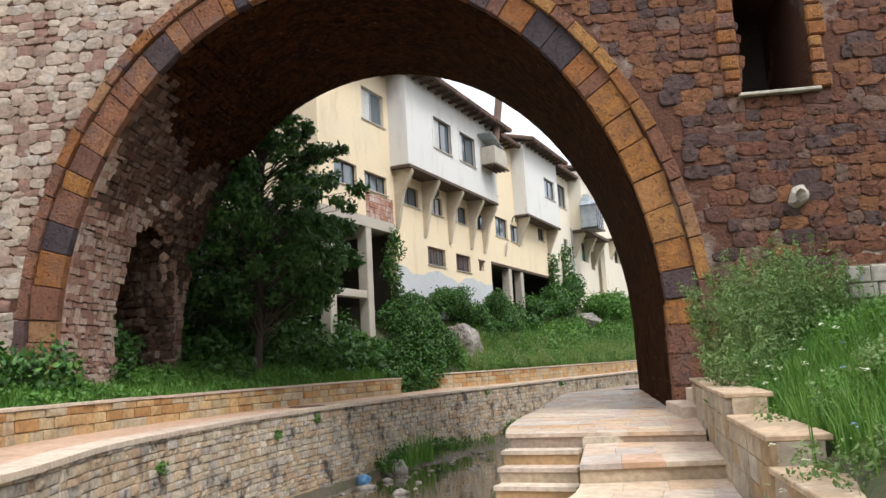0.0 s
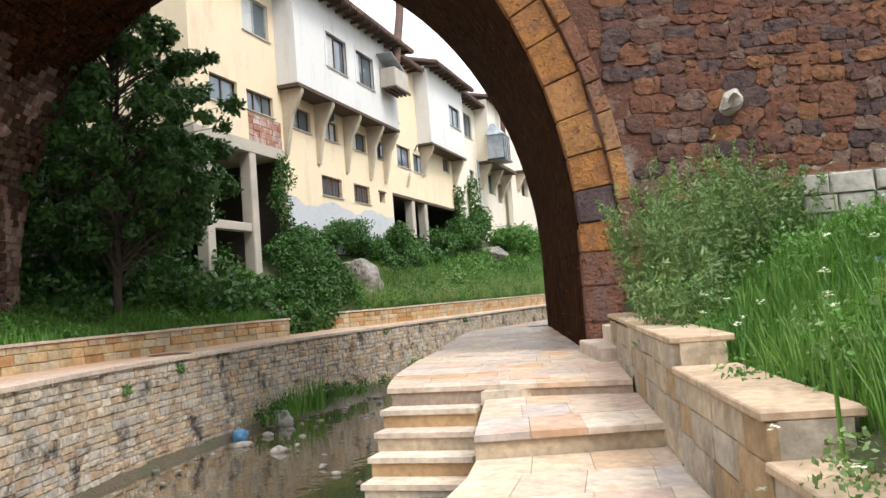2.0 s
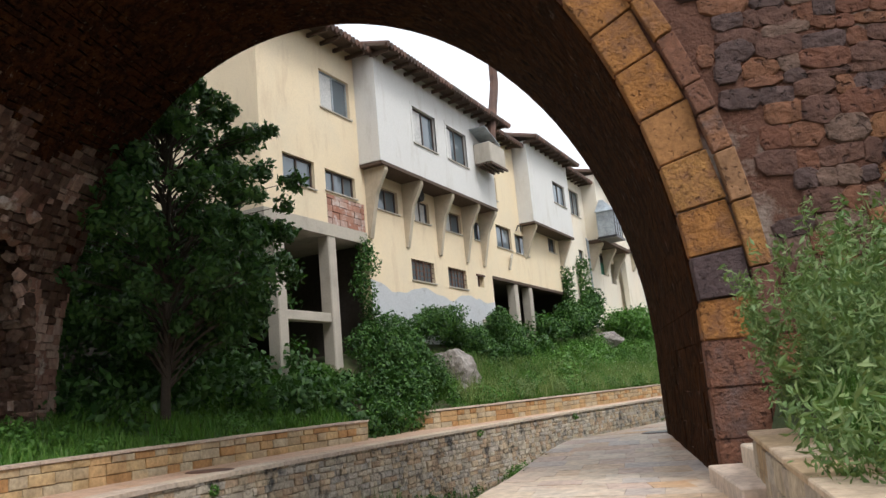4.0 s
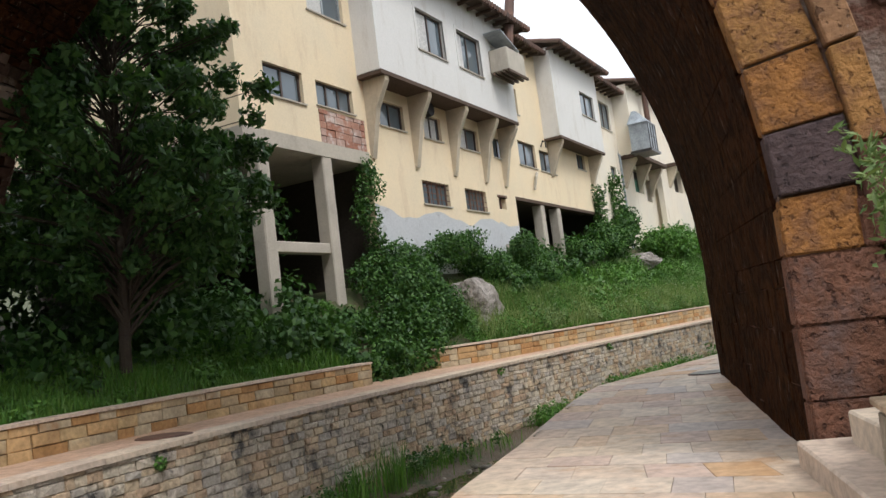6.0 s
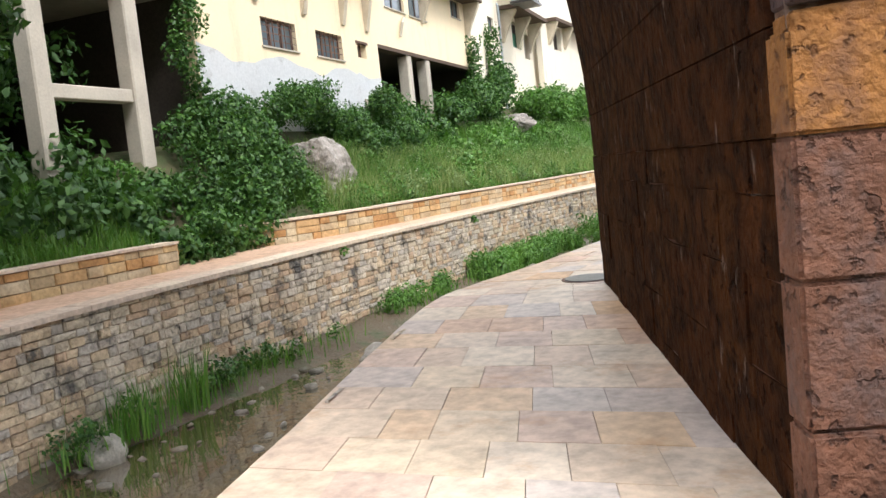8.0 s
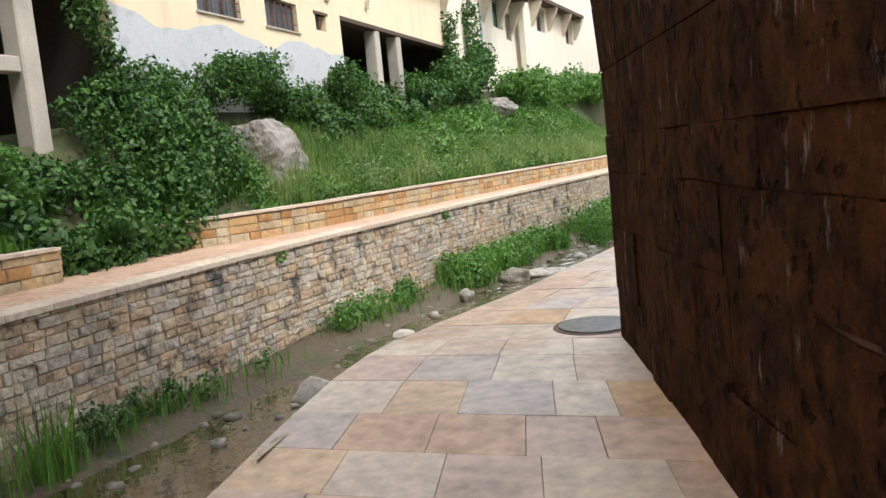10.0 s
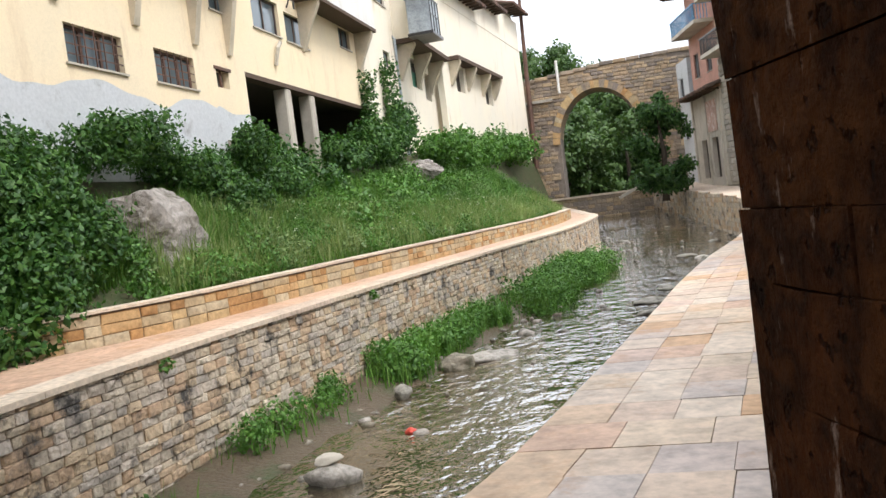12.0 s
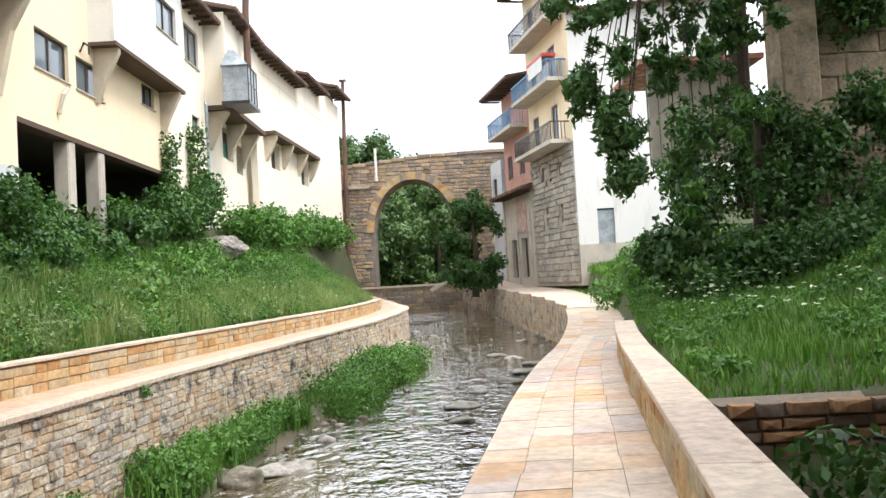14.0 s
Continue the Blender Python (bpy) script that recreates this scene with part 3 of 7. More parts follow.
def ground_z(x, y):
    lx, rx = left_x(min(max(y, -2.5), 74)), right_x(min(max(y, -3), 79))
    far = max(0.0, y - 82)
    hill = min(9, 0.3 * max(0.0, y - 98)) + min(10, 0.1 * max(0.0, abs(x + 6) - 60))
    bumps = 0.12 * noise.noise(Vector((x * 0.6, y * 0.6, 0)))
    if x < lx - 0.3:
        fx = facade_x(y)
        p = inter(y, (-2, 2, 4.6, 7, 10.2, 13, 16.5, 22.5, 22.8, 26, 26.4, 28.6, 31.5, 35.5, 41, 49, 55, 60, 70), (-6.3, -7.6, -8.8, -10.3, -11.4, -11.95, -12.3, -12.35, -13.1, -13.3, -12.7, -11.75, -11.35, -10.85, -10.1, -9.05, -8.35, -8.2, -10.5))
        top = bank_left(y)
        if x > p:
            return cap_z(x, y) - 0.2
        k = min(1, (p - x) / max(0.5, p - fx))
        return 0.62 + (top - 0.62) * k ** 1.2 + bumps + 0.25 * max(0, fx - x - 2) * (1 if y < 21 else 0.05) + hill
    if x < rx + 0.25:
        return -1.85 + 0.15 * noise.noise(Vector((x, y, 3))) + hill + 0.05 * far
    if y < 10.4:
        k = inter(x - rx, (0.25, 2.2, 2.6, 4, 8), (-0.75, -0.75, 0.2, 0.95, 1.6))
        return k + (bumps if x - rx > 2.6 else 0) + hill
    w = line_x([(-1.3, 10.4), (-1.9, 13.6), (-2.25, 14), (-3.82, 19), (-3.2, 21.4), (-0.9, 34.5), (2.6, 52), (3, 62), (0.4, 80)], y)
    if x < w + 0.25:
        return path_z(x, y) - 0.25
    return bank_right(x, y) + bumps * 0.7 + hill


def ground():
    xs = np.concatenate([[-600, -300, -150, -80, -50, -35, -28, -24, -21], np.arange(-19, 9.1, 0.3), [10, 12, 15, 20, 28, 40, 60, 110, 220, 600]])
    ys = np.concatenate([[-600, -200, -80, -40, -20, -12, -8], np.arange(-5, 66, 0.4), np.arange(66, 100, 1.5), [105, 115, 130, 150, 180, 230, 320, 500, 900]])
    v = [(x, y, ground_z(x, y)) for y in ys for x in xs]
    n = len(xs)
    f = [(j * n + i, j * n + i + 1, (j + 1) * n + i + 1, (j + 1) * n + i) for j in range(len(ys) - 1) for i in range(n - 1)]
    ob = new("ground", mesh_of("ground", v, f, SOIL, True))
    tagged(ob, "dark earth banks and stony river bed", "ground", kind="structure")


ground()


def water():
    rows = [y for y in np.arange(-4, 80, 0.5)]
    v, f = [], []
    for y in rows:
        a, b = left_x(min(max(y, -2.5), 74)) - 0.1, right_x(min(y, 79)) + 0.1
        for k in range(9):
            v.append((a + (b - a) * k / 8, y, water_z(y)))
    for j in range(len(rows) - 1):
        for k in range(8):
            f.append((j * 9 + k, j * 9 + k + 1, j * 9 + k + 10, j * 9 + k + 9))
    tagged(new("water", mesh_of("water", v, f, WATER, True)), "shallow brown stream with rippled glossy surface", "water", kind="structure")


water()

# unseen walls closing the place behind the start, added to block sky light
for name, spans in (("wall_south", (-24, 15, -16.4, -16, -2, 10)), ("wall_east", (12, 12.4, -16, 10, -2, 9))):
    bm = bmesh.new()
    box(bm, *spans)
    tagged(part(name, bm, CONCRETE), "plain unseen wall added to block low sky light", "wall", kind="structure")

# ---- near bridge ----
SPAN, RISE, SPRING = 5.6, 6.95, 1.5
WALL_L, WALL_R, WALL_TOP = -24.0, 14.0, 12.0


def arch(k, grow=0.0):
    """A point of the arch, k from 0 (right springing) to 1 (left springing)."""
    a = k * math.pi
    return -SPAN + (SPAN + grow) * math.cos(a), SPRING + (RISE + grow) * math.sin(a)


BR = frame_of((B0.x, B0.y, 0), U)


def bridge_core():
    """The bridge's body, with its vault, side niche and window left open."""
    root = thing("wall_bridge", "massive old arched bridge of red brown rubble stone", "bridge", kind="structure")
    d = DEEP
    body = bmesh.new()
    n = 40
    arc = [arch(i / n) for i in range(n + 1)]
    # spandrels: quads from the arch up to the parapet, front and back, and the soffit
    for y in (0.0, d):
        lo = [body.verts.new((s, y, z)) for s, z in arc]
        hi = [body.verts.new((s, y, WALL_TOP)) for s, z in arc]
        for i in range(n):
            body.faces.new((lo[i], lo[i + 1], hi[i + 1], hi[i]))
    part("spandrel", body, MORTAR, root).matrix_basis = BR
    s1, s2, z1, z2 = 1.62, 2.83, 5.42, 7.75
    bm = bmesh.new()
    for x0, x1, za, zb in ((0.0, s1, -0.3, WALL_TOP), (s2, WALL_R, -0.3, WALL_TOP), (s1, s2, -0.3, z1), (s1, s2, z2, WALL_TOP)):
        box(bm, x0, x1, 0, d, za, zb)
    part("right_abutment", bm, MORTAR, root).matrix_basis = BR
    # sheet closing the window niche, gloom put into its colour
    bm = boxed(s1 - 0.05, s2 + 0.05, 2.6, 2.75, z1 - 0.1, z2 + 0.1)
    part("window_back", bm, INNER_SHADE, root).matrix_basis = BR
    # left abutment with a broken recess in its side
    bm = bmesh.new()
    e = -2 * SPAN
    for x0, x1, y0, y1, za, zb in ((WALL_L, e, 0, 2.0, -0.3, WALL_TOP), (WALL_L, e, 4.2, d, -0.3, WALL_TOP), (WALL_L, e - 1.4, 2.0, 4.2, -0.3, WALL_TOP), (e - 1.4, e, 2.0, 4.2, 4.75, WALL_TOP)):
        box(bm, x0, x1, y0, y1, za, zb)
    part("left_abutment", bm, MORTAR, root).matrix_basis = BR
    part("deck", boxed(WALL_L, WALL_R, 0, d, WALL_TOP, WALL_TOP + 0.6), MORTAR, root).matrix_basis = BR
    return root


bridge = bridge_core()


def voussoirs():
    """Two rings of wedge stones round the arch, the outer one proud like a hood."""
    n = 46
    for ring, (g0, g1, proud, gap) in enumerate(((0.0, 0.56, 0.05, 0.0), (0.575, 0.8, 0.12, 0.0))):
        r = random.Random(5 + ring)
        ks = [0.0, 0.0194, 0.041] if ring == 0 else [0.0]
        order = [OCHRE, BASALT, OCHRE, OCHRE, VOUSSOIR, OCHRE, OCHRE, OCHRE, VOUSSOIR, OCHRE, BASALT, BASALT, OCHRE, VOUSSOIR, BASALT, OCHRE, VOUSSOIR]
        while ks[-1] < 1:
            ks.append(ks[-1] + r.uniform(0.013, 0.03) * (1 if ring == 0 else 1.15))
        ks[-1] = 1.0
        for a, b in zip(ks, ks[1:]):
            if b - a < 0.006:
                continue
            c = 0.0004
            p = proud + r.uniform(-0.015, 0.02)
            pts = [arch(a + c, g0), arch(b - c, g0), arch(b - c, g1 + r.uniform(-0.05, 0.03) * (1 - ring)), arch(a + c, g1 + r.uniform(-0.05, 0.03) * (1 - ring))]
            bm = profile(pts, -p, 0.14 if ring == 0 else 0.05)
            bmesh.ops.bevel(bm, geom=bm.edges[:], offset=0.012, segments=1, affect="EDGES")
            m = r.choice((VOUSSOIR, VOUSSOIR, OCHRE, UMBER, BASALT, OCHRE)) if a < 0.45 else r.choice((UMBER, VOUSSOIR, UMBER, UMBER, BASALT, UMBER, OCHRE))
            if ring == 0 and order and a < 0.45:
                m = order.pop(0)
            elif ring and a < 0.45:
                m = r.choice((OCHRE, UMBER, VOUSSOIR, OCHRE))
            part("voussoir" if ring == 0 else "hood_stone", bm, m, bridge).matrix_basis = BR


voussoirs()


def jamb_blocks():
    """Big squared blocks at the foot of the arch."""
    r = random.Random(3)
    for side in (1, -1):
        z = -0.25 if side > 0 else 0.3
        hs = [0.72, 0.53, 0.5] if side > 0 else [0.4, 0.35, 0.42, 0.38]
        mats = [UMBER, UMBER, UMBER] if side > 0 else [VOUSSOIR, UMBER, VOUSSOIR, UMBER]
        while z < SPRING + 0.02 or hs:
            h = hs.pop(0) if hs else 0.36
            m = mats.pop(0) if mats else OCHRE
            if z > SPRING:
                break
            h = min(h, max(0.1, SPRING + 0.55 - z)) if not hs else h
            cut = r.uniform(0.45, 0.62)
            for x0, x1, mm in ((-0.035, cut - 0.01, m), (cut + 0.005, 0.85 + r.uniform(0, 0.5), r.choice((m, UMBER)))):
                a, b = (x0, x1) if side > 0 else (-2 * SPAN - x1, -2 * SPAN - x0)
                bm = boxed(a, b, -0.05 - r.uniform(0, 0.02), 0.15, z + 0.002, z + h - 0.002)
                bmesh.ops.bevel(bm, geom=bm.edges[:], offset=0.014, segments=2, affect="EDGES")
                part("block", bm, mm, bridge).matrix_basis = BR
            z += h


jamb_blocks()


def vault_lining():
    """Squared blocks of the passage's two sides and the curved vault."""
    # right side, seen from very near
    bulge = PIER_FAR - 0.02 * U
    fr = frame_of((bulge.x, bulge.y, 0), B0 - bulge)
    rects = courses(DEEP - 0.15, -0.1, SPRING, (0.3, 0.42), (0.35, 0.75), seed=4)
    # side blocks take the vault's colour, its shade included
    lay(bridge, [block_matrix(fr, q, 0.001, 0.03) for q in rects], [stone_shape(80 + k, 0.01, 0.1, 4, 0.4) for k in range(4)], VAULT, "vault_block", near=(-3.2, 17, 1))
    e0 = -2 * SPAN

    def broken(y, z):
        """Inside the ragged recess of the left side."""
        wob = 0.22 * noise.noise(Vector((y * 1.6, z * 1.6, 5)))
        if z < 2.7:
            return abs(y - 3.1) < 1.1 + wob
        return ((y - 3.1) / 1.15) ** 2 + ((z - 2.7) / 2.0) ** 2 < 1 + 1.6 * wob

    fr = frame_of((B0.x + e0 * U.x, B0.y + e0 * U.y, 0), V)
    rects = courses(DEEP, 0, SPRING, (0.09, 0.17), (0.1, 0.26), seed=6, keep=lambda s, z, w, h: not broken(s, z) and s > 0.2)
    lay(bridge, [block_matrix(fr, q, -0.01, 0.06, tilt=0.12) for q in rects], COBBLES, VAULT_PALE, "vault_stone", near=(-13, 13, 1), most=150)
    # the recess: rubble on its back and its far cheek, loose stones round its rim
    fb = BR @ Matrix.Translation((e0 - 1.36, 0, 0)) @ Matrix.Rotation(math.pi / 2, 4, "Z") @ Matrix.Translation((1.9, 0, 0))
    ms = [block_matrix(fb, q, -0.01, 0.14, tilt=0.2) for q in courses(2.4, 0.2, 4.9, (0.12, 0.24), (0.14, 0.4), seed=16)]
    fc = BR @ Matrix.Translation((e0 - 1.4, 4.18, 0))
    ms += [block_matrix(fc, q, -0.01, 0.16, tilt=0.2) for q in courses(1.75, 0.2, 4.6, (0.12, 0.24), (0.14, 0.36), seed=17)]
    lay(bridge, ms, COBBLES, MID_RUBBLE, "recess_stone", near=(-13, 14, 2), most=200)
    r = random.Random(18)
    ms = []
    for k in range(120):
        t = r.uniform(-0.15, 1.15) * math.pi
        rim = 1.12 + r.uniform(-0.08, 0.12)
        y, z = (3.1 + rim * math.cos(t), 2.7 + 2.0 * rim * math.sin(t)) if 0 < t < math.pi else (3.1 + (1 if t < 1 else -1) * rim, r.uniform(0.2, 2.7))
        y = min(y, DEEP - 0.2)
        sx = e0 if z < SPRING else -SPAN - SPAN * math.sqrt(max(0, 1 - ((z - SPRING) / RISE) ** 2))
        q = r.uniform(0.14, 0.3)
        ms.append(BR @ Matrix.Translation((sx - r.uniform(0.02, 0.35), y, z)) @ Matrix.Rotation(r.uniform(0, 6), 4, "Y") @ Matrix.Rotation(math.pi / 2 + r.uniform(-0.5, 0.5), 4, "Z") @ Matrix.Diagonal((q, q * 0.8, q * 0.7, 1)))
    lay(bridge, ms, COBBLES, VAULT_PALE, "rim_stone")
    r = random.Random(8)
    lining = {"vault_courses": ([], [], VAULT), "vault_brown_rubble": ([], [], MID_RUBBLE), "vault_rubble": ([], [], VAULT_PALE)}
    cuts = [k / 56 for k in range(37)]
    while cuts[-1] < 1:
        cuts.append(min(1.0, cuts[-1] + r.uniform(0.005, 0.009)))
    for i, (a0, a1) in enumerate(zip(cuts, cuts[1:])):
        q = a0
        rough = q > 0.64
        y = 0.13
        while y < DEEP:
            w = min(r.uniform(0.09, 0.28) if rough else r.uniform(0.5, 1.1), DEEP - y)
            if w > 0.03 and not (a1 > 0.75 and broken(y + w / 2, arch(a1)[1])):
                g = 0.0003 if rough else 0.00015
                e = -r.uniform(0.02, 0.05) if rough else -r.uniform(0.022, 0.026)
                d0, d1 = (r.uniform(-0.0012, 0.0012), r.uniform(-0.0012, 0.0012)) if rough else (0, 0)
                # rubble turns to dark stone upwards and inwards, carrying painted vault shade
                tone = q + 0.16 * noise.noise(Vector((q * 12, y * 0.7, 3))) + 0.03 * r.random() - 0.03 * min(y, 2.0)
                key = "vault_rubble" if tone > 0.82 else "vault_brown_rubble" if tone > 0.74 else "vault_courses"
                lip = (r.uniform(-0.015, 0.015) if rough else 0)
                ps = [arch(a0 + g, 0.05), arch(a1 - g, 0.05), arch(a1 - g + d1, e), arch(a0 + g + d0, e + lip)]
                vs, fs, _ = lining[key]
                b = len(vs)
                for yy in (y + 0.003, y + w - 0.003) if rough else (y + 0.001, y + w - 0.001):
                    vs += [(s, yy, z) for s, z in ps]
                fs += [(b + 3, b + 2, b + 6, b + 7), (b, b + 3, b + 7, b + 4), (b + 2, b + 1, b + 5, b + 6), (b, b + 1, b + 2, b + 3), (b + 4, b + 7, b + 6, b + 5)]
            y += w
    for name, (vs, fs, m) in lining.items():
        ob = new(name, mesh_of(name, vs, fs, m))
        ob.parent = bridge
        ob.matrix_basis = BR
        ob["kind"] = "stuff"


vault_lining()


def bridge_face():
    """Rubble stones of the front, denser and darker on one side, paler on the other."""
    def outside(s, z, grow):
        if z < SPRING:
            return s > grow or s < -2 * SPAN - grow
        e = ((s + SPAN) / (SPAN + grow)) ** 2 + ((z - SPRING) / (RISE + grow)) ** 2
        return e > 1

    def right_keep(s, z, w, h):
        s = s + 0.2
        if not (outside(s - w / 2, z - h / 2, 0.62) and outside(s, z, 0.74)) or (z < 1.95 and s - w / 2 < 0.95):
            return False
        return not (1.35 < s < 3.15 and 5.3 < z < 8.2)

    fr = BR @ Matrix.Translation((0.2 - 6.5, 0, 0))
    rects = courses(16, 0.1, WALL_TOP, (0.13, 0.3), (0.16, 0.55), seed=9, keep=lambda s, z, w, h: right_keep(s - 6.7, z, w, h))
    lay(bridge, [block_matrix(fr, q, -0.02, 0.05, tilt=0.16) for q in rects], COBBLES, RUBBLE, "rubble_stone", near=(0.3, 14.5, 2.5))
    fr = BR @ Matrix.Translation((-2 * SPAN - 8, 0, 0))
    rects = courses(14.5, 0.2, WALL_TOP, (0.13, 0.26), (0.2, 0.45), seed=10, keep=lambda s, z, w, h: s < 8 + 5.6 and outside(s - 2 * SPAN - 8 + w / 2, z - h / 2, 0.62) and outside(s - 2 * SPAN - 8, z, 0.72))
    lay(bridge, [block_matrix(fr, q, -0.015, 0.05, tilt=0.14) for q in rects], COBBLES, PALE_RUBBLE, "rubble_stone", near=(-13.5, 10.5, 3))
    # window surround, sill and the round spout stone
    r = random.Random(12)
    z = 5.42
    while z < 7.9:
        h = r.uniform(0.2, 0.32)
        for x0, x1 in ((1.62 - r.uniform(0.2, 0.36), 1.62), (2.83, 2.83 + r.uniform(0.2, 0.36))):
            bm = boxed(x0, x1, -0.09, 0.3, z + 0.008, z + h - 0.008)
            bmesh.ops.bevel(bm, geom=bm.edges[:], offset=0.03, segments=1, affect="EDGES")
            part("quoin", bm, r.choice((OCHRE, UMBER, VOUSSOIR, OCHRE)), bridge).matrix_basis = BR
        z += h
    bm = boxed(1.56, 2.92, -0.16, 0.3, 5.36, 5.42)
    bmesh.ops.bevel(bm, geom=bm.edges[:], offset=0.012, segments=1, affect="EDGES")
    part("window_sill", bm, CONCRETE, bridge, "pale thin window sill slab").matrix_basis = BR
    bm = bmesh.new()
    ring = []
    for k in range(14):
        a = k * math.tau / 14
        ring.append([(0.24 * math.cos(a) * (1 + 0.1 * math.sin(3 * a)), -0.12, 0.24 * math.sin(a)), (0.21 * math.cos(a), -0.3, 0.21 * math.sin(a)), (0.12 * math.cos(a), -0.36, 0.12 * math.sin(a)), (0.09 * math.cos(a) - 0.02, -0.2, 0.09 * math.sin(a) - 0.04)])
    vs = [[bm.verts.new(p) for p in col] for col in ring]
    for a, b in zip(vs, vs[1:] + vs[:1]):
        for i in range(3):
            bm.faces.new((a[i], a[i + 1], b[i + 1], b[i]))
    bm.faces.new([c[3] for c in vs])
    bm.faces.new([c[0] for c in vs][::-1])
    for v in bm.verts:
        v.co += 0.06 * noise.noise_vector(v.co * 5 + Vector((3.3, 1, 2))) + 0.03 * noise.noise_vector(v.co * 13)
    sp = part("spout", bm, CONCRETE, bridge, "pale broken hollow stone water spout", False)
    sp.matrix_basis = BR @ Matrix.Translation((2.34, 0.06, 3.53)) @ Matrix.Rotation(0.6, 4, 'Y') @ Matrix.Diagonal((0.62, 0.8, 0.86, 1))


bridge_face()

# ---- river walls, walks and steps ----
def stone_line(parent, line, z0, z1, material, high, wide, deep, near, seed, name="stone", most=300, shapes=None, gap=0.009, stride=3):
    """Stones in courses on the right-hand side of a line in plan."""
    ms = []
    k = 0
    pts = line[::stride] + ([line[-1]] if (len(line) - 1) % stride else [])
    for a, b in zip(pts, pts[1:]):
        k += 1
        u = (b[0] - a[0], b[1] - a[1])
        top = z1(a[0], a[1]) if callable(z1) else z1
        base = z0(a[0], a[1]) if callable(z0) else z0
        fr = frame_of((a[0], a[1], 0), u)
        r = random.Random(seed)
        z = base
        while z < top - 0.05:
            h = min(r.uniform(*high), top - z)
            rr = random.Random(seed * 1000 + k * 50 + int(z * 20))
            length, s = math.hypot(*u), 0.0
            while s < length - 0.02:
                w = rr.uniform(*wide)
                e = length if length - s - w < wide[0] * 0.7 else s + w
                ms.append(block_matrix(fr, (s, e, z, z + h), gap, deep))
                s = e
            z += h
    lay(parent, ms, shapes or BLOCKS, material, name, near=near, most=most)


def coping(parent, line, inner, z, thick, seed, over=0.05, name="coping_slab", long=1.1):
    """Coping slabs along a line; inner: the line at their other edge."""
    r = random.Random(seed)
    i = 0
    while i < len(line) - 1:
        j = min(len(line) - 1, i + r.choice((1, 2, 2)))
        a, b = line[i:j + 1], inner[i:j + 1]
        d = (Vector(a[-1]) - Vector(a[0])).normalized() * 0.004
        a = [(a[0][0] + d.x, a[0][1] + d.y)] + a[1:-1] + [(a[-1][0] - d.x, a[-1][1] - d.y)]
        b = [(b[0][0] + d.x, b[0][1] + d.y)] + b[1:-1] + [(b[-1][0] - d.x, b[-1][1] - d.y)]
        e = r.uniform(-0.004, 0.004)
        f = (lambda x, y, e=e: z(x, y) + e) if callable(z) else z + e
        g = (lambda x, y, e=e: z(x, y) + e - thick) if callable(z) else z + e - thick
        part(name, ribbon(a, b, g, f), CAP, parent)
        i = j


river_wall = thing("wall_river_left", "weathered coursed sandstone embankment wall beside the stream", "wall", kind="structure")
part("core", ribbon(LEFT, offset(LEFT, 0.5), -2.2, lambda x, y: cap_z(x, y) - 0.08), RIVER_JOINT, river_wall)
stone_line(river_wall, LEFT, lambda x, y: -1.85, lambda x, y: cap_z(x, y) - 0.07, RIVER_STONE, (0.08, 0.16), (0.13, 0.42), 0.07, (-10.3, 20, -0.5), 3, gap=0.005)
walk_left = thing("pavement_left", "pale sandstone riverside walk on the embankment", "pavement", kind="structure")
coping(walk_left, offset(LEFT, -0.09), offset(LEFT, 0.42), cap_z, 0.07, 2)
part("paving", ribbon(offset(LEFT, 0.425), offset(LEFT, 2.6), lambda x, y: cap_z(x, y) - 0.1, lambda x, y: cap_z(x, y) - 0.006), PAVE, walk_left)

PLANTER_A = smooth_line([(-6.0, -1.5), (-7.2, 2.0), (-8.4, 4.6), (-9.9, 7.0), (-11.0, 10.2), (-11.55, 13), (-11.95, 16.5), (-12.1, 19.5), (-11.98, 22.6)], 0.6)
PLANTER_B = smooth_line([(-13.4, 25.2), (-12.75, 25.55), (-12.3, 26.2), (-11.75, 27.3), (-11.4, 28.6), (-11.0, 31.5), (-10.5, 35.5), (-9.75, 41), (-8.7, 49), (-8.0, 55), (-7.8, 60)], 0.6)
for k, (line, top) in enumerate(((PLANTER_A, 0.76), (PLANTER_B, 0.8))):
    w = thing("planter_wall", "low ochre sandstone planter wall with thin coping", "garden wall", "planter walls")
    base = lambda x, y: cap_z(x, y) - 0.15
    up = lambda x, y, top=top: top - 0.05 + cap_z(x, y) - 0.27
    part("core", ribbon(line, offset(line, 0.3), base, up), RIVER_JOINT, w)
    stone_line(w, line, lambda x, y: cap_z(x, y) - 0.02, up, PLANTER_STONE, (0.15, 0.18), (0.3, 0.6), 0.05, (-12, 20 + 8 * k, 0.5), 8 + k, stride=1 + 2 * (1 - k))
    coping(w, offset(line, -0.06), offset(line, 0.33), lambda x, y, top=top: top + cap_z(x, y) - 0.27, 0.045, 4 + k)
    if k == 0:
        fr = frame_of((line[-1][0], line[-1][1] + 0.01, 0), (-1, 0.03))
        lay(w, [block_matrix(fr, q, 0.014, 0.05) for q in courses(0.33, 0.2, 0.71, (0.15, 0.18), (0.2, 0.33), seed=31)], BLOCKS, PLANTER_STONE, "stone")


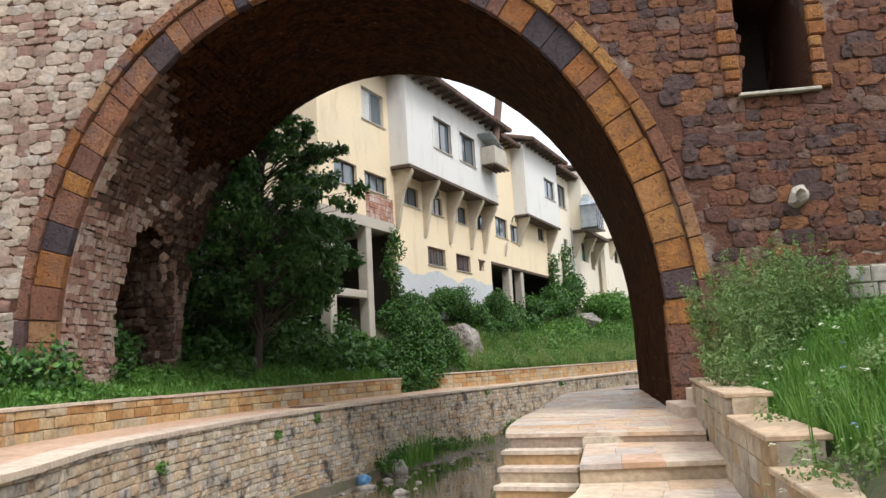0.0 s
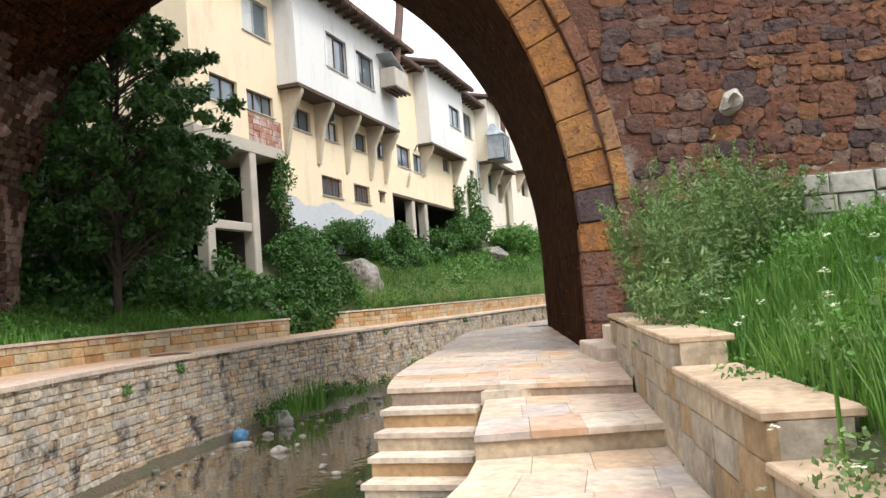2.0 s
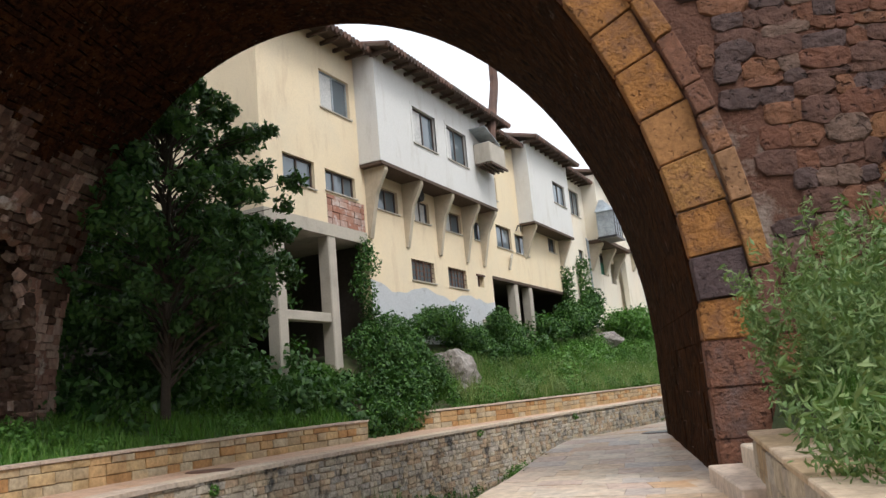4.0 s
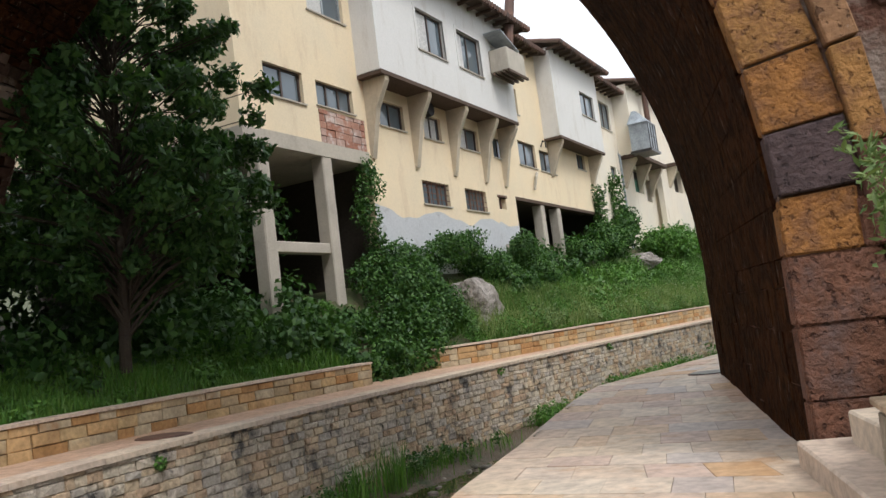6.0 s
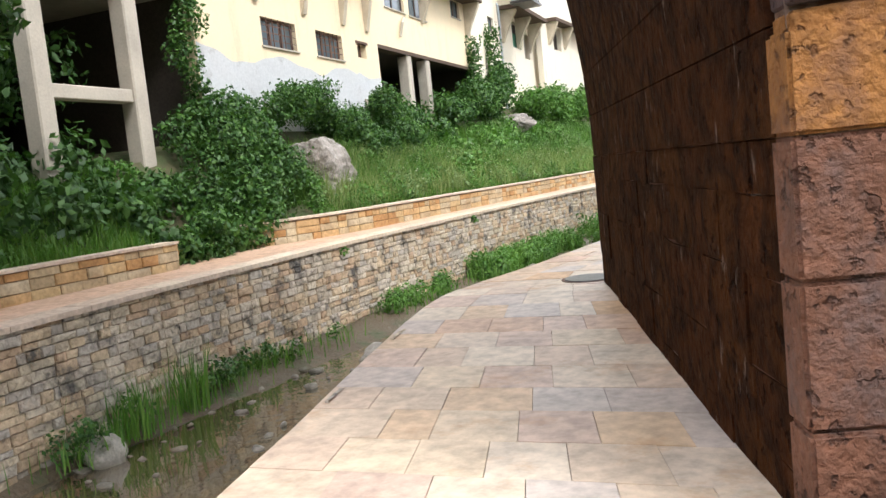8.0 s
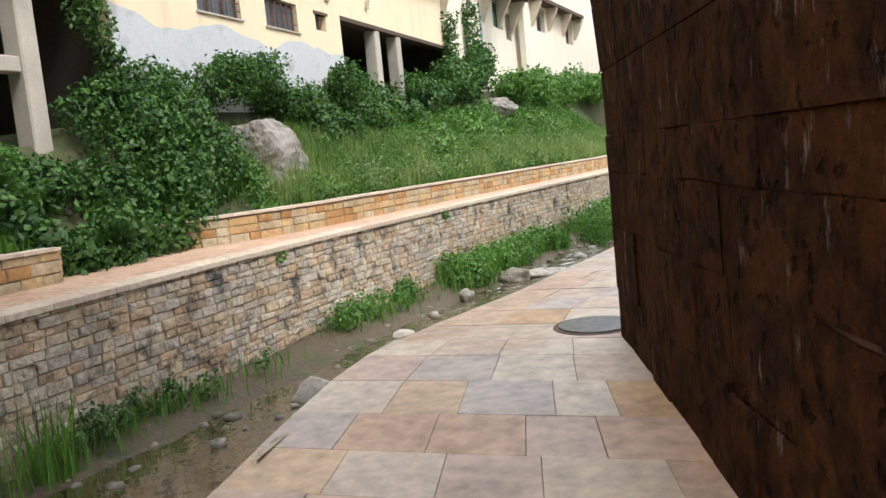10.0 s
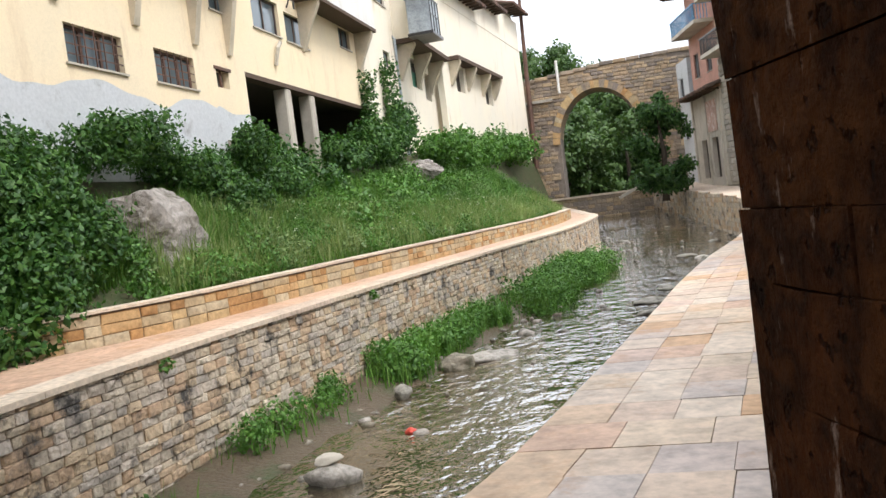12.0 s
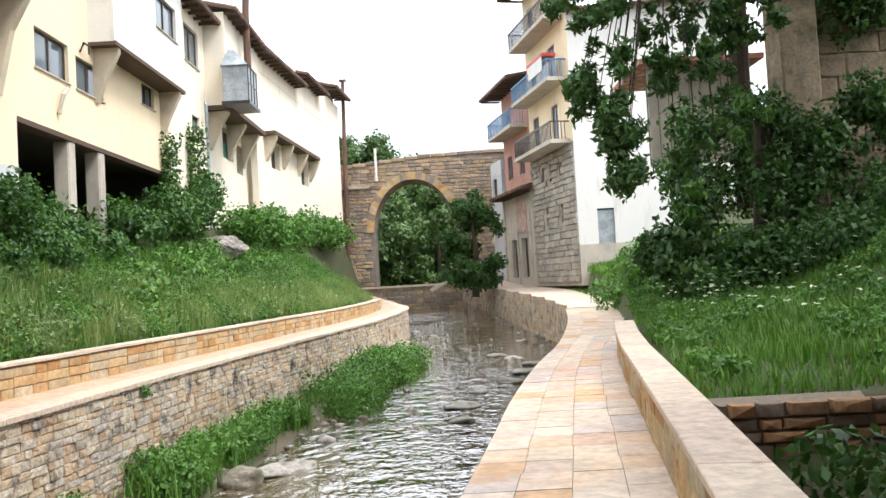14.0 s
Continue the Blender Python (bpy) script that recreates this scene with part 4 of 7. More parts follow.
def clip(poly, inside_line):
    """Clips a polygon by the left side of a directed line ((x, y), (x, y))."""
    (ax, ay), (bx, by) = inside_line
    side = lambda p: (bx - ax) * (p[1] - ay) - (by - ay) * (p[0] - ax)
    out = []
    for i, p in enumerate(poly):
        q = poly[(i + 1) % len(poly)]
        sp, sq = side(p), side(q)
        if sp >= 0:
            out.append(p)
        if (sp >= 0) != (sq >= 0):
            t = sp / (sp - sq)
            out.append((p[0] + (q[0] - p[0]) * t, p[1] + (q[1] - p[1]) * t))
    return out


def edge_right(y):
    """The walk's land-side edge."""
    if y < 13.9:
        return inter(y, (10.0, 13.9), (-1.3, -2.0))
    if y < PIER_FAR.y:
        return inter(y, (13.9, PIER_FAR.y), (-2.15, PIER_FAR.x + 0.06))
    return inter(y, [PIER_FAR.y, 19.3, 19.75] + [p[1] for p in INNER[1:]] + [38, 44, 51.4], [PIER_FAR.x + 0.06, -3.3, -3.5] + [p[0] + 0.03 for p in INNER[1:]] + [0.1, 1.3, 2.2])


walk_right = thing("pavement_right", "pinkish sandstone slab riverside path", "pavement", kind="structure")


def path_slabs():
    """The path's bed and its slabs, row by row across the way."""
    line_l = [(right_x(y), y) for y in np.arange(10.05, 51.5, 0.4)]
    line_r = [(edge_right(y), y) for _, y in line_l]
    part("bed", ribbon(line_l, line_r, -2.2, lambda x, y: path_z(x, y) - 0.035), PAVE_JOINT, walk_right)
    r = random.Random(21)
    whole, cut = [], []
    y = 10.02
    row = 0
    while y < 50:
        h = r.uniform(0.4, 0.5) if y < 30 else r.uniform(0.6, 0.9)
        y1 = y + h
        xl0, xl1, xr0, xr1 = right_x(y) - 0.06, right_x(y1) - 0.06, edge_right(y), edge_right(y1)
        n = max(2, round((xr0 - xl0) / 0.46)) if y < 21 else 4
        cuts = [0.0] + sorted(min(0.97, max(0.03, (k + (r.uniform(-0.15, 0.15) + (0.25 if row % 2 else -0.1) if y < 18 else r.uniform(-0.03, 0.03))) / n)) for k in range(1, n)) + [1.0]
        g = 0.0022
        for a, b in zip(cuts, cuts[1:]):
            p = [(xl0 + (xr0 - xl0) * a + g, y + g), (xl0 + (xr0 - xl0) * b - g, y + g), (xl1 + (xr1 - xl1) * b - g, y1 - g), (xl1 + (xr1 - xl1) * a + g, y1 - g)]
            e = r.uniform(-0.003, 0.003)
            (whole if y < 30 else cut).append((p, e))
        y = y1
        row += 1
    for p, e in whole:
        bm = prism(p, lambda x, y: path_z(x, y) - 0.05, lambda x, y, e=e: path_z(x, y) + e)
        part("slab", bm, PAVE, walk_right)
    bm = bmesh.new()
    for p, e in cut:
        prism(p, lambda x, y: path_z(x, y) - 0.05, lambda x, y, e=e: path_z(x, y) + e, bm)
    part("slabs_beyond", bm, PAVE, walk_right)["kind"] = "stuff"
    # face of the path towards the stream
    edge = [(right_x(y), y) for y in np.arange(51.4, 10.0, -0.5)]
    stone_line(walk_right, edge, lambda x, y: -1.85, lambda x, y: path_z(x, y) - 0.05, RIVER_STONE, (0.17, 0.22), (0.3, 0.6), 0.05, (-5, 15, -0.3), 14, most=60)
    far = RIGHT_FAR[::-1]
    part("far_core", ribbon(RIGHT_FAR, offset(RIGHT_FAR, -3.0), -2.2, lambda x, y: path_z(x, y) - 0.02), PAVE, walk_right)
    stone_line(walk_right, far, lambda x, y: -1.85, lambda x, y: path_z(x, y) - 0.05, RIVER_STONE, (0.2, 0.26), (0.4, 0.8), 0.06, (0, 52, 0), 15, name="far_stone", most=40, shapes=BLOCKS)


path_slabs()


def steps():
    """Broad steps up to the platform and the narrow flight beside them down to the water."""
    st = thing("stairs", "broad pale sandstone steps with worn edges", "stairs", kind="structure")
    r = random.Random(2)
    levels = [(-0.06, 7.9, 10.0), (-0.24, 6.1, 7.9), (-0.42, -4.0, 6.1)]
    for z, y0, y1 in levels:
        xl = lambda y: inter(y, (-4, 7.5, 10), (-1.6, -2.2, -2.78))
        xr = lambda y: inter(y, (-4, 5, 7.5, 10), (1.2, -0.15, -0.62, -1.3))
        core = [(xl(y0), y0), (xr(y0), y0 + (0.5 if y0 > 0 else 0)), (xr(y1) + 0.1, y1 + 0.6), (xl(y1), y1 + 0.05)]
        part("step_core", prism(core, -2.2, z - 0.045), RISER, st)
        n = 4
        depth = y1 - y0
        rows = max(1, round(depth / 0.62))
        for j in range(rows):
            for k in range(n):
                f = lambda a, y: (xl(y) + (xr(y) + 0.06 - xl(y)) * a, y + 0.5 * a * (1 if y0 > 0 else 0))
                ya, yb = y0 + depth * j / rows - (0.02 if j == 0 else 0), y0 + depth * (j + 1) / rows
                g = 0.004
                sh = 0.12 if j % 2 else 0.0
                a0, a1 = max(0, (k - sh) / n), min(1, (k + 1 - sh) / n) if k < n - 1 else 1
                p = [f(a0, ya), f(a1, ya), f(a1, yb - g), f(a0, yb - g)]
                p[0], p[3] = (p[0][0] + g, p[0][1]), (p[3][0] + g, p[3][1])
                part("tread", prism(p, z - 0.05, z + r.uniform(-0.003, 0.003)), PAVE, st)
    p = [(-2.78, 9.86), (-1.3, 10.46), (-1.3, 10.62), (-2.78, 10.05)]
    part("riser", prism(p, -0.2, 0.02), RISER, st)
    # narrow flight
    for i in range(9):
        y1 = 10.0 - 0.3 * i
        z = 0.065 - 0.175 * (i + 1)
        a = (-3.8 + 0.1 * i, -3.65 + 0.1 * (i + 1))
        x0 = -3.78 + 0.05 * i
        x1 = -2.8 + 0.06 * i
        part("step_core", prism([(x0, y1 - 0.3), (x1, y1 - 0.3), (x1, y1 + 0.1), (x0, y1 + 0.1)], -2.2, z - 0.05), RISER, st)
        part("tread", prism([(x0 - 0.03, y1 - 0.32), (x1, y1 - 0.32), (x1, y1), (x0 - 0.03, y1)], z - 0.05, z), CAP, st)
    return st


steps()


def low_wall(name, label, line, width, tops, seed, cap=0.06, stone=PLANTER_STONE, top_stone=CAP):
    """A low wall of squared stone with coping, stepped along its length."""
    w = thing(name, label, "low wall", "low path walls")
    r = random.Random(seed)
    for (a, b), (z0, z1) in zip(zip(line, line[1:]), tops):
        u = Vector((b[0] - a[0], b[1] - a[1]))
        length = u.length
        fr = frame_of((a[0], a[1], 0), u)
        bm = boxed(0, length, 0.02, width - 0.02, z0, z1 - cap, m=fr)
        part("core", bm, stone, w)
        s = 0
        while s < length - 0.05:
            e = min(length, s + r.uniform(0.7, 1.2))
            if length - e < 0.3:
                e = length
            bm = boxed(s + 0.003, e - 0.003, -0.05, width + 0.04, z1 - cap, z1, bevel=0.008, m=fr)
            part("coping_slab", bm, top_stone, w)
            s = e
        rects = courses(length, z0, z1 - cap, (0.17, 0.24), (0.35, 0.7), seed=seed)
        lay(w, [block_matrix(fr, q, 0.008, 0.05) for q in rects], [stone_shape(90 + k, 0.05, 0.3) for k in range(4)], stone, "stone")
        fe = fr @ Matrix.Translation((0, width, 0)) @ Matrix.Rotation(-math.pi / 2, 4, "Z")
        lay(w, [block_matrix(fe, q, 0.008, 0.05) for q in courses(width, z0, z1 - cap, (0.17, 0.24), (0.2, 0.4), seed=seed + 1)], BLOCKS, stone, "stone")
    return w


low_wall("low_path_wall", "low ochre sandstone wall with broad pale coping beside the path", INNER[::-1], 0.28, [(0.1, 0.72 + 0.0 * k) for k in range(6)], 41)
low_wall("low_step_wall", "stepped low sandstone wall with coping beside the stairs", [(-1.8, 12.9), (-1.32, 10.4), (-0.76, 7.6), (-0.32, 5.6), (0.2, 3.6), (0.9, 0.5)], 0.34, [(-0.2, 0.62), (-0.4, 0.61), (-0.6, 0.42), (-0.6, 0.22), (-0.6, 0.02)], 43, 0.045, WORN_WALL, WORN_CAP)
# pale stone steps between pier and low wall
stp = thing("stone_step", "pale stone slab steps beside the bridge pier", "step")
for z0, z1, pts in ((-0.1, 0.24, [(-2.38, 13.75), (-1.84, 11.95), (-1.55, 12.1), (-1.6, 13.95)]), (0.0, 0.45, [(-2.02, 13.6), (-1.72, 12.6), (-1.3, 12.7), (-1.3, 14.0)])):
    bm = prism(pts, z0, z1)
    bmesh.ops.bevel(bm, geom=bm.edges[:], offset=0.015, segments=1, affect="EDGES")
    part("slab", bm, CAP, stp)

# sunken bed wall across from the low wall, and the grey wall on the bank by the bridge
cross = thing("wall_sunken_bed", "dark mossy coursed stone retaining wall below the grass", "wall", kind="structure")
part("core", boxed(-2.5, 4.5, 24.12, 24.5, -1.2, 0.68), RIVER_JOINT, cross)
DAMP = surface("damp brown wall stone", [(0.3, 0.18, 0.1), (0.24, 0.16, 0.11), (0.36, 0.2, 0.1), (0.2, 0.15, 0.12)], bump=0.6, grain=14, dirt=(0.06, 0.07, 0.03), dirt_at=(0.5, 0.7))
lay(cross, [block_matrix(frame_of((-2.45, 24.12, 0), (1, 0)), q, 0.02, 0.08) for q in courses(6.8, -0.9, 0.7, (0.08, 0.13), (0.14, 0.34), seed=51)], BLOCKS, DAMP, "stone")
grey = thing("wall_grey_block", "grey squared stone retaining wall on the grassy bank", "wall", kind="structure")
for fr, length, zs in ((frame_of((0.45, 11.0, 0), (1, 0.1)), 5.0, (0.8, 1.98)), (frame_of((0.5, 9.2, 0), (1, 0.05)), 5.0, (0.3, 1.2)), (frame_of((-0.2, 11.5, 0), (1, -0.1)), 0.8, (0.8, 1.42))):
    part("core", boxed(0, length, 0.02, 0.4, zs[0] - 0.4, zs[1] - 0.01, m=fr), RIVER_JOINT, grey)
    lay(grey, [block_matrix(fr, q, 0.012, 0.06) for q in courses(length, zs[0] - 0.4, zs[1], (0.17, 0.22), (0.3, 0.5), seed=61)], BLOCKS, GREY_STONE, "stone")

# drain covers
for label, (x, y, z), (rx, ry) in (("round dark iron drain cover wet in the path", (-4.05, 19.25, 0.245), (0.26, 0.26)), ("rusty iron plate in the riverside walk", (-10.95, 15.85, 0.275), (0.42, 0.3))):
    root = thing("drain_cover", label, "drain cover")
    bm = bmesh.new()
    bmesh.ops.create_cone(bm, cap_ends=True, segments=32, radius1=1, radius2=0.96, depth=0.02)
    bmesh.ops.transform(bm, matrix=Matrix.Translation((x, y, z)) @ Matrix.Diagonal((rx, ry, 1, 1)), verts=bm.verts)
    part("plate", bm, IRON if rx == ry else RUST, root)
    bm = bmesh.new()
    bmesh.ops.create_cone(bm, cap_ends=True, segments=32, radius1=1.12, radius2=1.1, depth=0.012)
    bmesh.ops.transform(bm, matrix=Matrix.Translation((x, y, z - 0.005)) @ Matrix.Diagonal((rx, ry, 1, 1)), verts=bm.verts)
    part("rim", bm, RUST, root)

# ---- houses ----
def local(root, name, fr, spans, material, label="", bevel=0.0):
    return part(name, boxed(*spans, m=fr, bevel=bevel), material, root, label)


def wall_panel(root, fr, s0, s1, z0, z1, holes, material, thick=0.3, name="wall", label=""):
    """A wall with openings through it."""
    ss = sorted({s0, s1, *[v for h in holes for v in h[:2] if s0 < v < s1]})
    zs = sorted({z0, z1, *[v for h in holes for v in h[2:4] if z0 < v < z1]})
    bm, grid = bmesh.new(), {}

    def at(i, j, y):
        if (i, j, y) not in grid:
            grid[i, j, y] = bm.verts.new(fr @ Vector((ss[i], y, zs[j])))
        return grid[i, j, y]

    def solid(i, j):
        if not (0 <= i < len(ss) - 1 and 0 <= j < len(zs) - 1):
            return False
        s, z = (ss[i] + ss[i + 1]) / 2, (zs[j] + zs[j + 1]) / 2
        return not any(h[0] < s < h[1] and h[2] < z < h[3] for h in holes)

    for i in range(len(ss) - 1):
        for j in range(len(zs) - 1):
            if not solid(i, j):
                continue
            for y in (0.0, thick):
                bm.faces.new([at(i, j, y), at(i + 1, j, y), at(i + 1, j + 1, y), at(i, j + 1, y)])
            for di, dj, p, q in ((-1, 0, (0, 0), (0, 1)), (1, 0, (1, 0), (1, 1)), (0, -1, (0, 0), (1, 0)), (0, 1, (0, 1), (1, 1))):
                if not solid(i + di, j + dj):
                    bm.faces.new([at(i + p[0], j + p[1], 0.0), at(i + q[0], j + q[1], 0.0), at(i + q[0], j + q[1], thick), at(i + p[0], j + p[1], thick)])
    return part(name, bm, material, root, label)


def window(root, fr, hole, frame_material=None, deep=0.1, bars=1, sill=True, surround=None, drape=0.0, grille=False):
    """A window in its opening: frame, mullions, panes, sill and, at will, a surround, curtain or grille."""
    s0, s1, z0, z1 = hole
    f = 0.06
    bm = bmesh.new()
    for sp in ((s0, s1, z0, z0 + f), (s0, s1, z1 - f, z1), (s0, s0 + f, z0 + f, z1 - f), (s1 - f, s1, z0 + f, z1 - f)):
        box(bm, sp[0], sp[1], deep, deep + 0.06, sp[2], sp[3], m=fr)
    cuts = [s0 + f] + [s0 + (s1 - s0) * k / (bars + 1) for k in range(1, bars + 1)] + [s1 - f]
    for c in cuts[1:-1]:
        box(bm, c - 0.035, c + 0.035, deep - 0.004, deep + 0.056, z0 + f, z1 - f, m=fr)
    w = part("window", bm, frame_material or BROWN_FRAME, root)
    for a, b in zip(cuts, cuts[1:]):
        part("pane", boxed(a + 0.02, b - 0.02, deep + 0.03, deep + 0.04, z0 + f - 0.01, z1 - f + 0.01, m=fr), GLASS, w)
    if drape:
        part("curtain", boxed(s0 + f, s0 + f + (s1 - s0 - 2 * f) * drape, deep + 0.024, deep + 0.0285, z0 + f, z1 - f, m=fr), CURTAIN, w, "pale drawn curtain")
    if sill:
        part("sill", boxed(s0 - 0.06, s1 + 0.06, -0.05, deep, z0 - 0.04, z0, m=fr), CONCRETE, w)
    if surround:
        bm = bmesh.new()
        e = 0.13
        for sp in ((s0 - e, s0, z0, z1 + e), (s1, s1 + e, z0, z1 + e), (s0, s1, z1, z1 + e)):
            box(bm, sp[0], sp[1], -0.02, 0.04, sp[2], sp[3], m=fr)
        part("surround", bm, surround, w, "white plaster surround")
    if grille:
        bm = bmesh.new()
        for k in range(1, 6):
            s = s0 + (s1 - s0) * k / 6
            box(bm, s - 0.012, s + 0.012, 0.0, 0.02, z0, z1, m=fr)
        for k in range(1, 4):
            z = z0 + (z1 - z0) * k / 4
            box(bm, s0, s1, 0.02, 0.035, z - 0.012, z + 0.012, m=fr)
        part("grille", bm, RUST, w, "rusty iron grille")
    return w


def corbel(root, fr, s, z0, z1, out, wide=0.2):
    """A tapering concrete bracket under an oriel."""
    bm = bmesh.new()
    pts = [(0.02, z0), (0.02, z1), (-out, z1), (-out, z1 - 0.14), (-0.5 * out, z1 - 0.85), (-0.07, z0)]
    n = len(pts)
    a = [bm.verts.new(fr @ Vector((s - wide / 2, y, z))) for y, z in pts]
    b = [bm.verts.new(fr @ Vector((s + wide / 2, y, z))) for y, z in pts]
    bm.faces.new(a)
    bm.faces.new(b[::-1])
    for i in range(n):
        bm.faces.new((a[i], b[i], b[(i + 1) % n], a[(i + 1) % n]))
    part("bracket", bm, BRACKET, root)


def roof(root, fr, s0, s1, z, out, back, rise, material=None, thick=0.1):
    """A tiled roof slope with a row of rounded tiles at its eave."""
    bm = bmesh.new()
    p = [(-out, z), (back, z + rise), (back, z + rise + thick), (-out, z + thick)]
    a = [bm.verts.new(fr @ Vector((s0, y, h))) for y, h in p]
    b = [bm.verts.new(fr @ Vector((s1, y, h))) for y, h in p]
    bm.faces.new(a)
    bm.faces.new(b[::-1])
    for i in range(4):
        bm.faces.new((a[i], b[i], b[(i + 1) % 4], a[(i + 1) % 4]))
    r = part("roof", bm, WOOD, root)
    n = int((s1 - s0) / 0.22)
    slope = math.atan2(rise, back + out)
    bm = bmesh.new()
    for k in range(n):
        s = s0 + (k + 0.5) * (s1 - s0) / n
        q = bmesh.ops.create_cone(bm, cap_ends=True, segments=8, radius1=0.1, radius2=0.1, depth=math.hypot(back + out, rise) + 0.1)["verts"]
        m = fr @ Matrix.Translation((s, (back - out) / 2 - 0.04, z + rise / 2 + thick + 0.0)) @ Matrix.Rotation(slope, 4, "X") @ Matrix.Rotation(math.pi / 2, 4, "X")
        bmesh.ops.transform(bm, matrix=m, verts=q)
    part("roof_tiles", bm, TILE, r)["kind"] = "stuff"
    for k in range(int((s1 - s0) / 0.7)):
        s = s0 + 0.3 + k * 0.7
        part("rafter", boxed(s - 0.04, s + 0.04, -out + 0.03, 0.1, z - 0.1, z + 0.02, m=fr), WOOD, r)


LF = frame_of((FACADE, 0, 0), (0, 1))


def house_a():
    h = thing("house", "cream rendered house raised on bare concrete posts", "house", "riverside houses")
    holes = [(24.6, 26.25, 10.15, 11.4), (22.55, 24.05, 7.42, 8.25), (24.6, 26.25, 7.52, 8.2), (24.6, 26.7, 6.5, 7.42)]
    wall_panel(h, LF, 21.6, 26.75, 6.5, 12.6, holes, CREAM)
    part("side_wall", boxed(21.6, 21.9, 0.3, 9, 6.1, 12.6, m=LF), CREAM, h)
    # undercroft walls coloured dark to stand for shade under the house
    part("back_wall", boxed(21.6, 27.7, 7.6, 7.9, 1.5, 12.6, m=LF), INNER_SHADE, h)
    part("inner_wall", boxed(26.75, 27.0, 0.31, 7.6, 1.5, 6.5, m=LF), INNER_SHADE, h)
    part("side_inner_wall", boxed(21.9, 22.1, 3.5, 7.6, 1.5, 6.1, m=LF), INNER_SHADE, h)
    part("ceiling_slab", boxed(21.6, 26.75, -0.02, 7.6, 6.12, 6.5, m=LF), CONCRETE, h)
    window(h, LF, holes[0], ZINC, drape=0.5)
    window(h, LF, holes[1])
    window(h, LF, holes[2], bars=2)
    r = random.Random(6)
    z = 6.5
    while z < 7.4:
        s = 24.6 - r.uniform(0, 0.2)
        while s < 26.7:
            a, b = max(24.6, s), min(26.7, s + 0.4)
            if b - a > 0.05:
                part("brick", boxed(a + 0.008, b - 0.008, 0.0 + r.uniform(-0.02, 0.02), 0.2, z + 0.008, min(7.42, z + 0.2) - 0.008, m=LF), BRICK, h)
            s += 0.4
        z += 0.2
    part("brick_backing", boxed(24.6, 26.7, 0.06, 0.25, 6.5, 7.42, m=LF), PINK, h)
    for s, zb in ((22.25, 1.4), (24.75, 2.0)):
        part("post", boxed(s - 0.2, s + 0.2, 0.0, 0.4, zb, 6.14, m=LF, bevel=0.03), CONCRETE, h)
    part("cross_beam", boxed(22.45, 24.55, 0.05, 0.35, 3.55, 3.82, m=LF, bevel=0.02), CONCRETE, h)
    roof(h, LF, 21.0, 26.9, 12.3, 0.75, 4.5, 1.5)
    bm = tube([LF @ Vector((24.0, 0.5, 12.4)), LF @ Vector((24.0, 0.5, 14.5))], 0.07)
    part("pipe", bm, IRON, h)


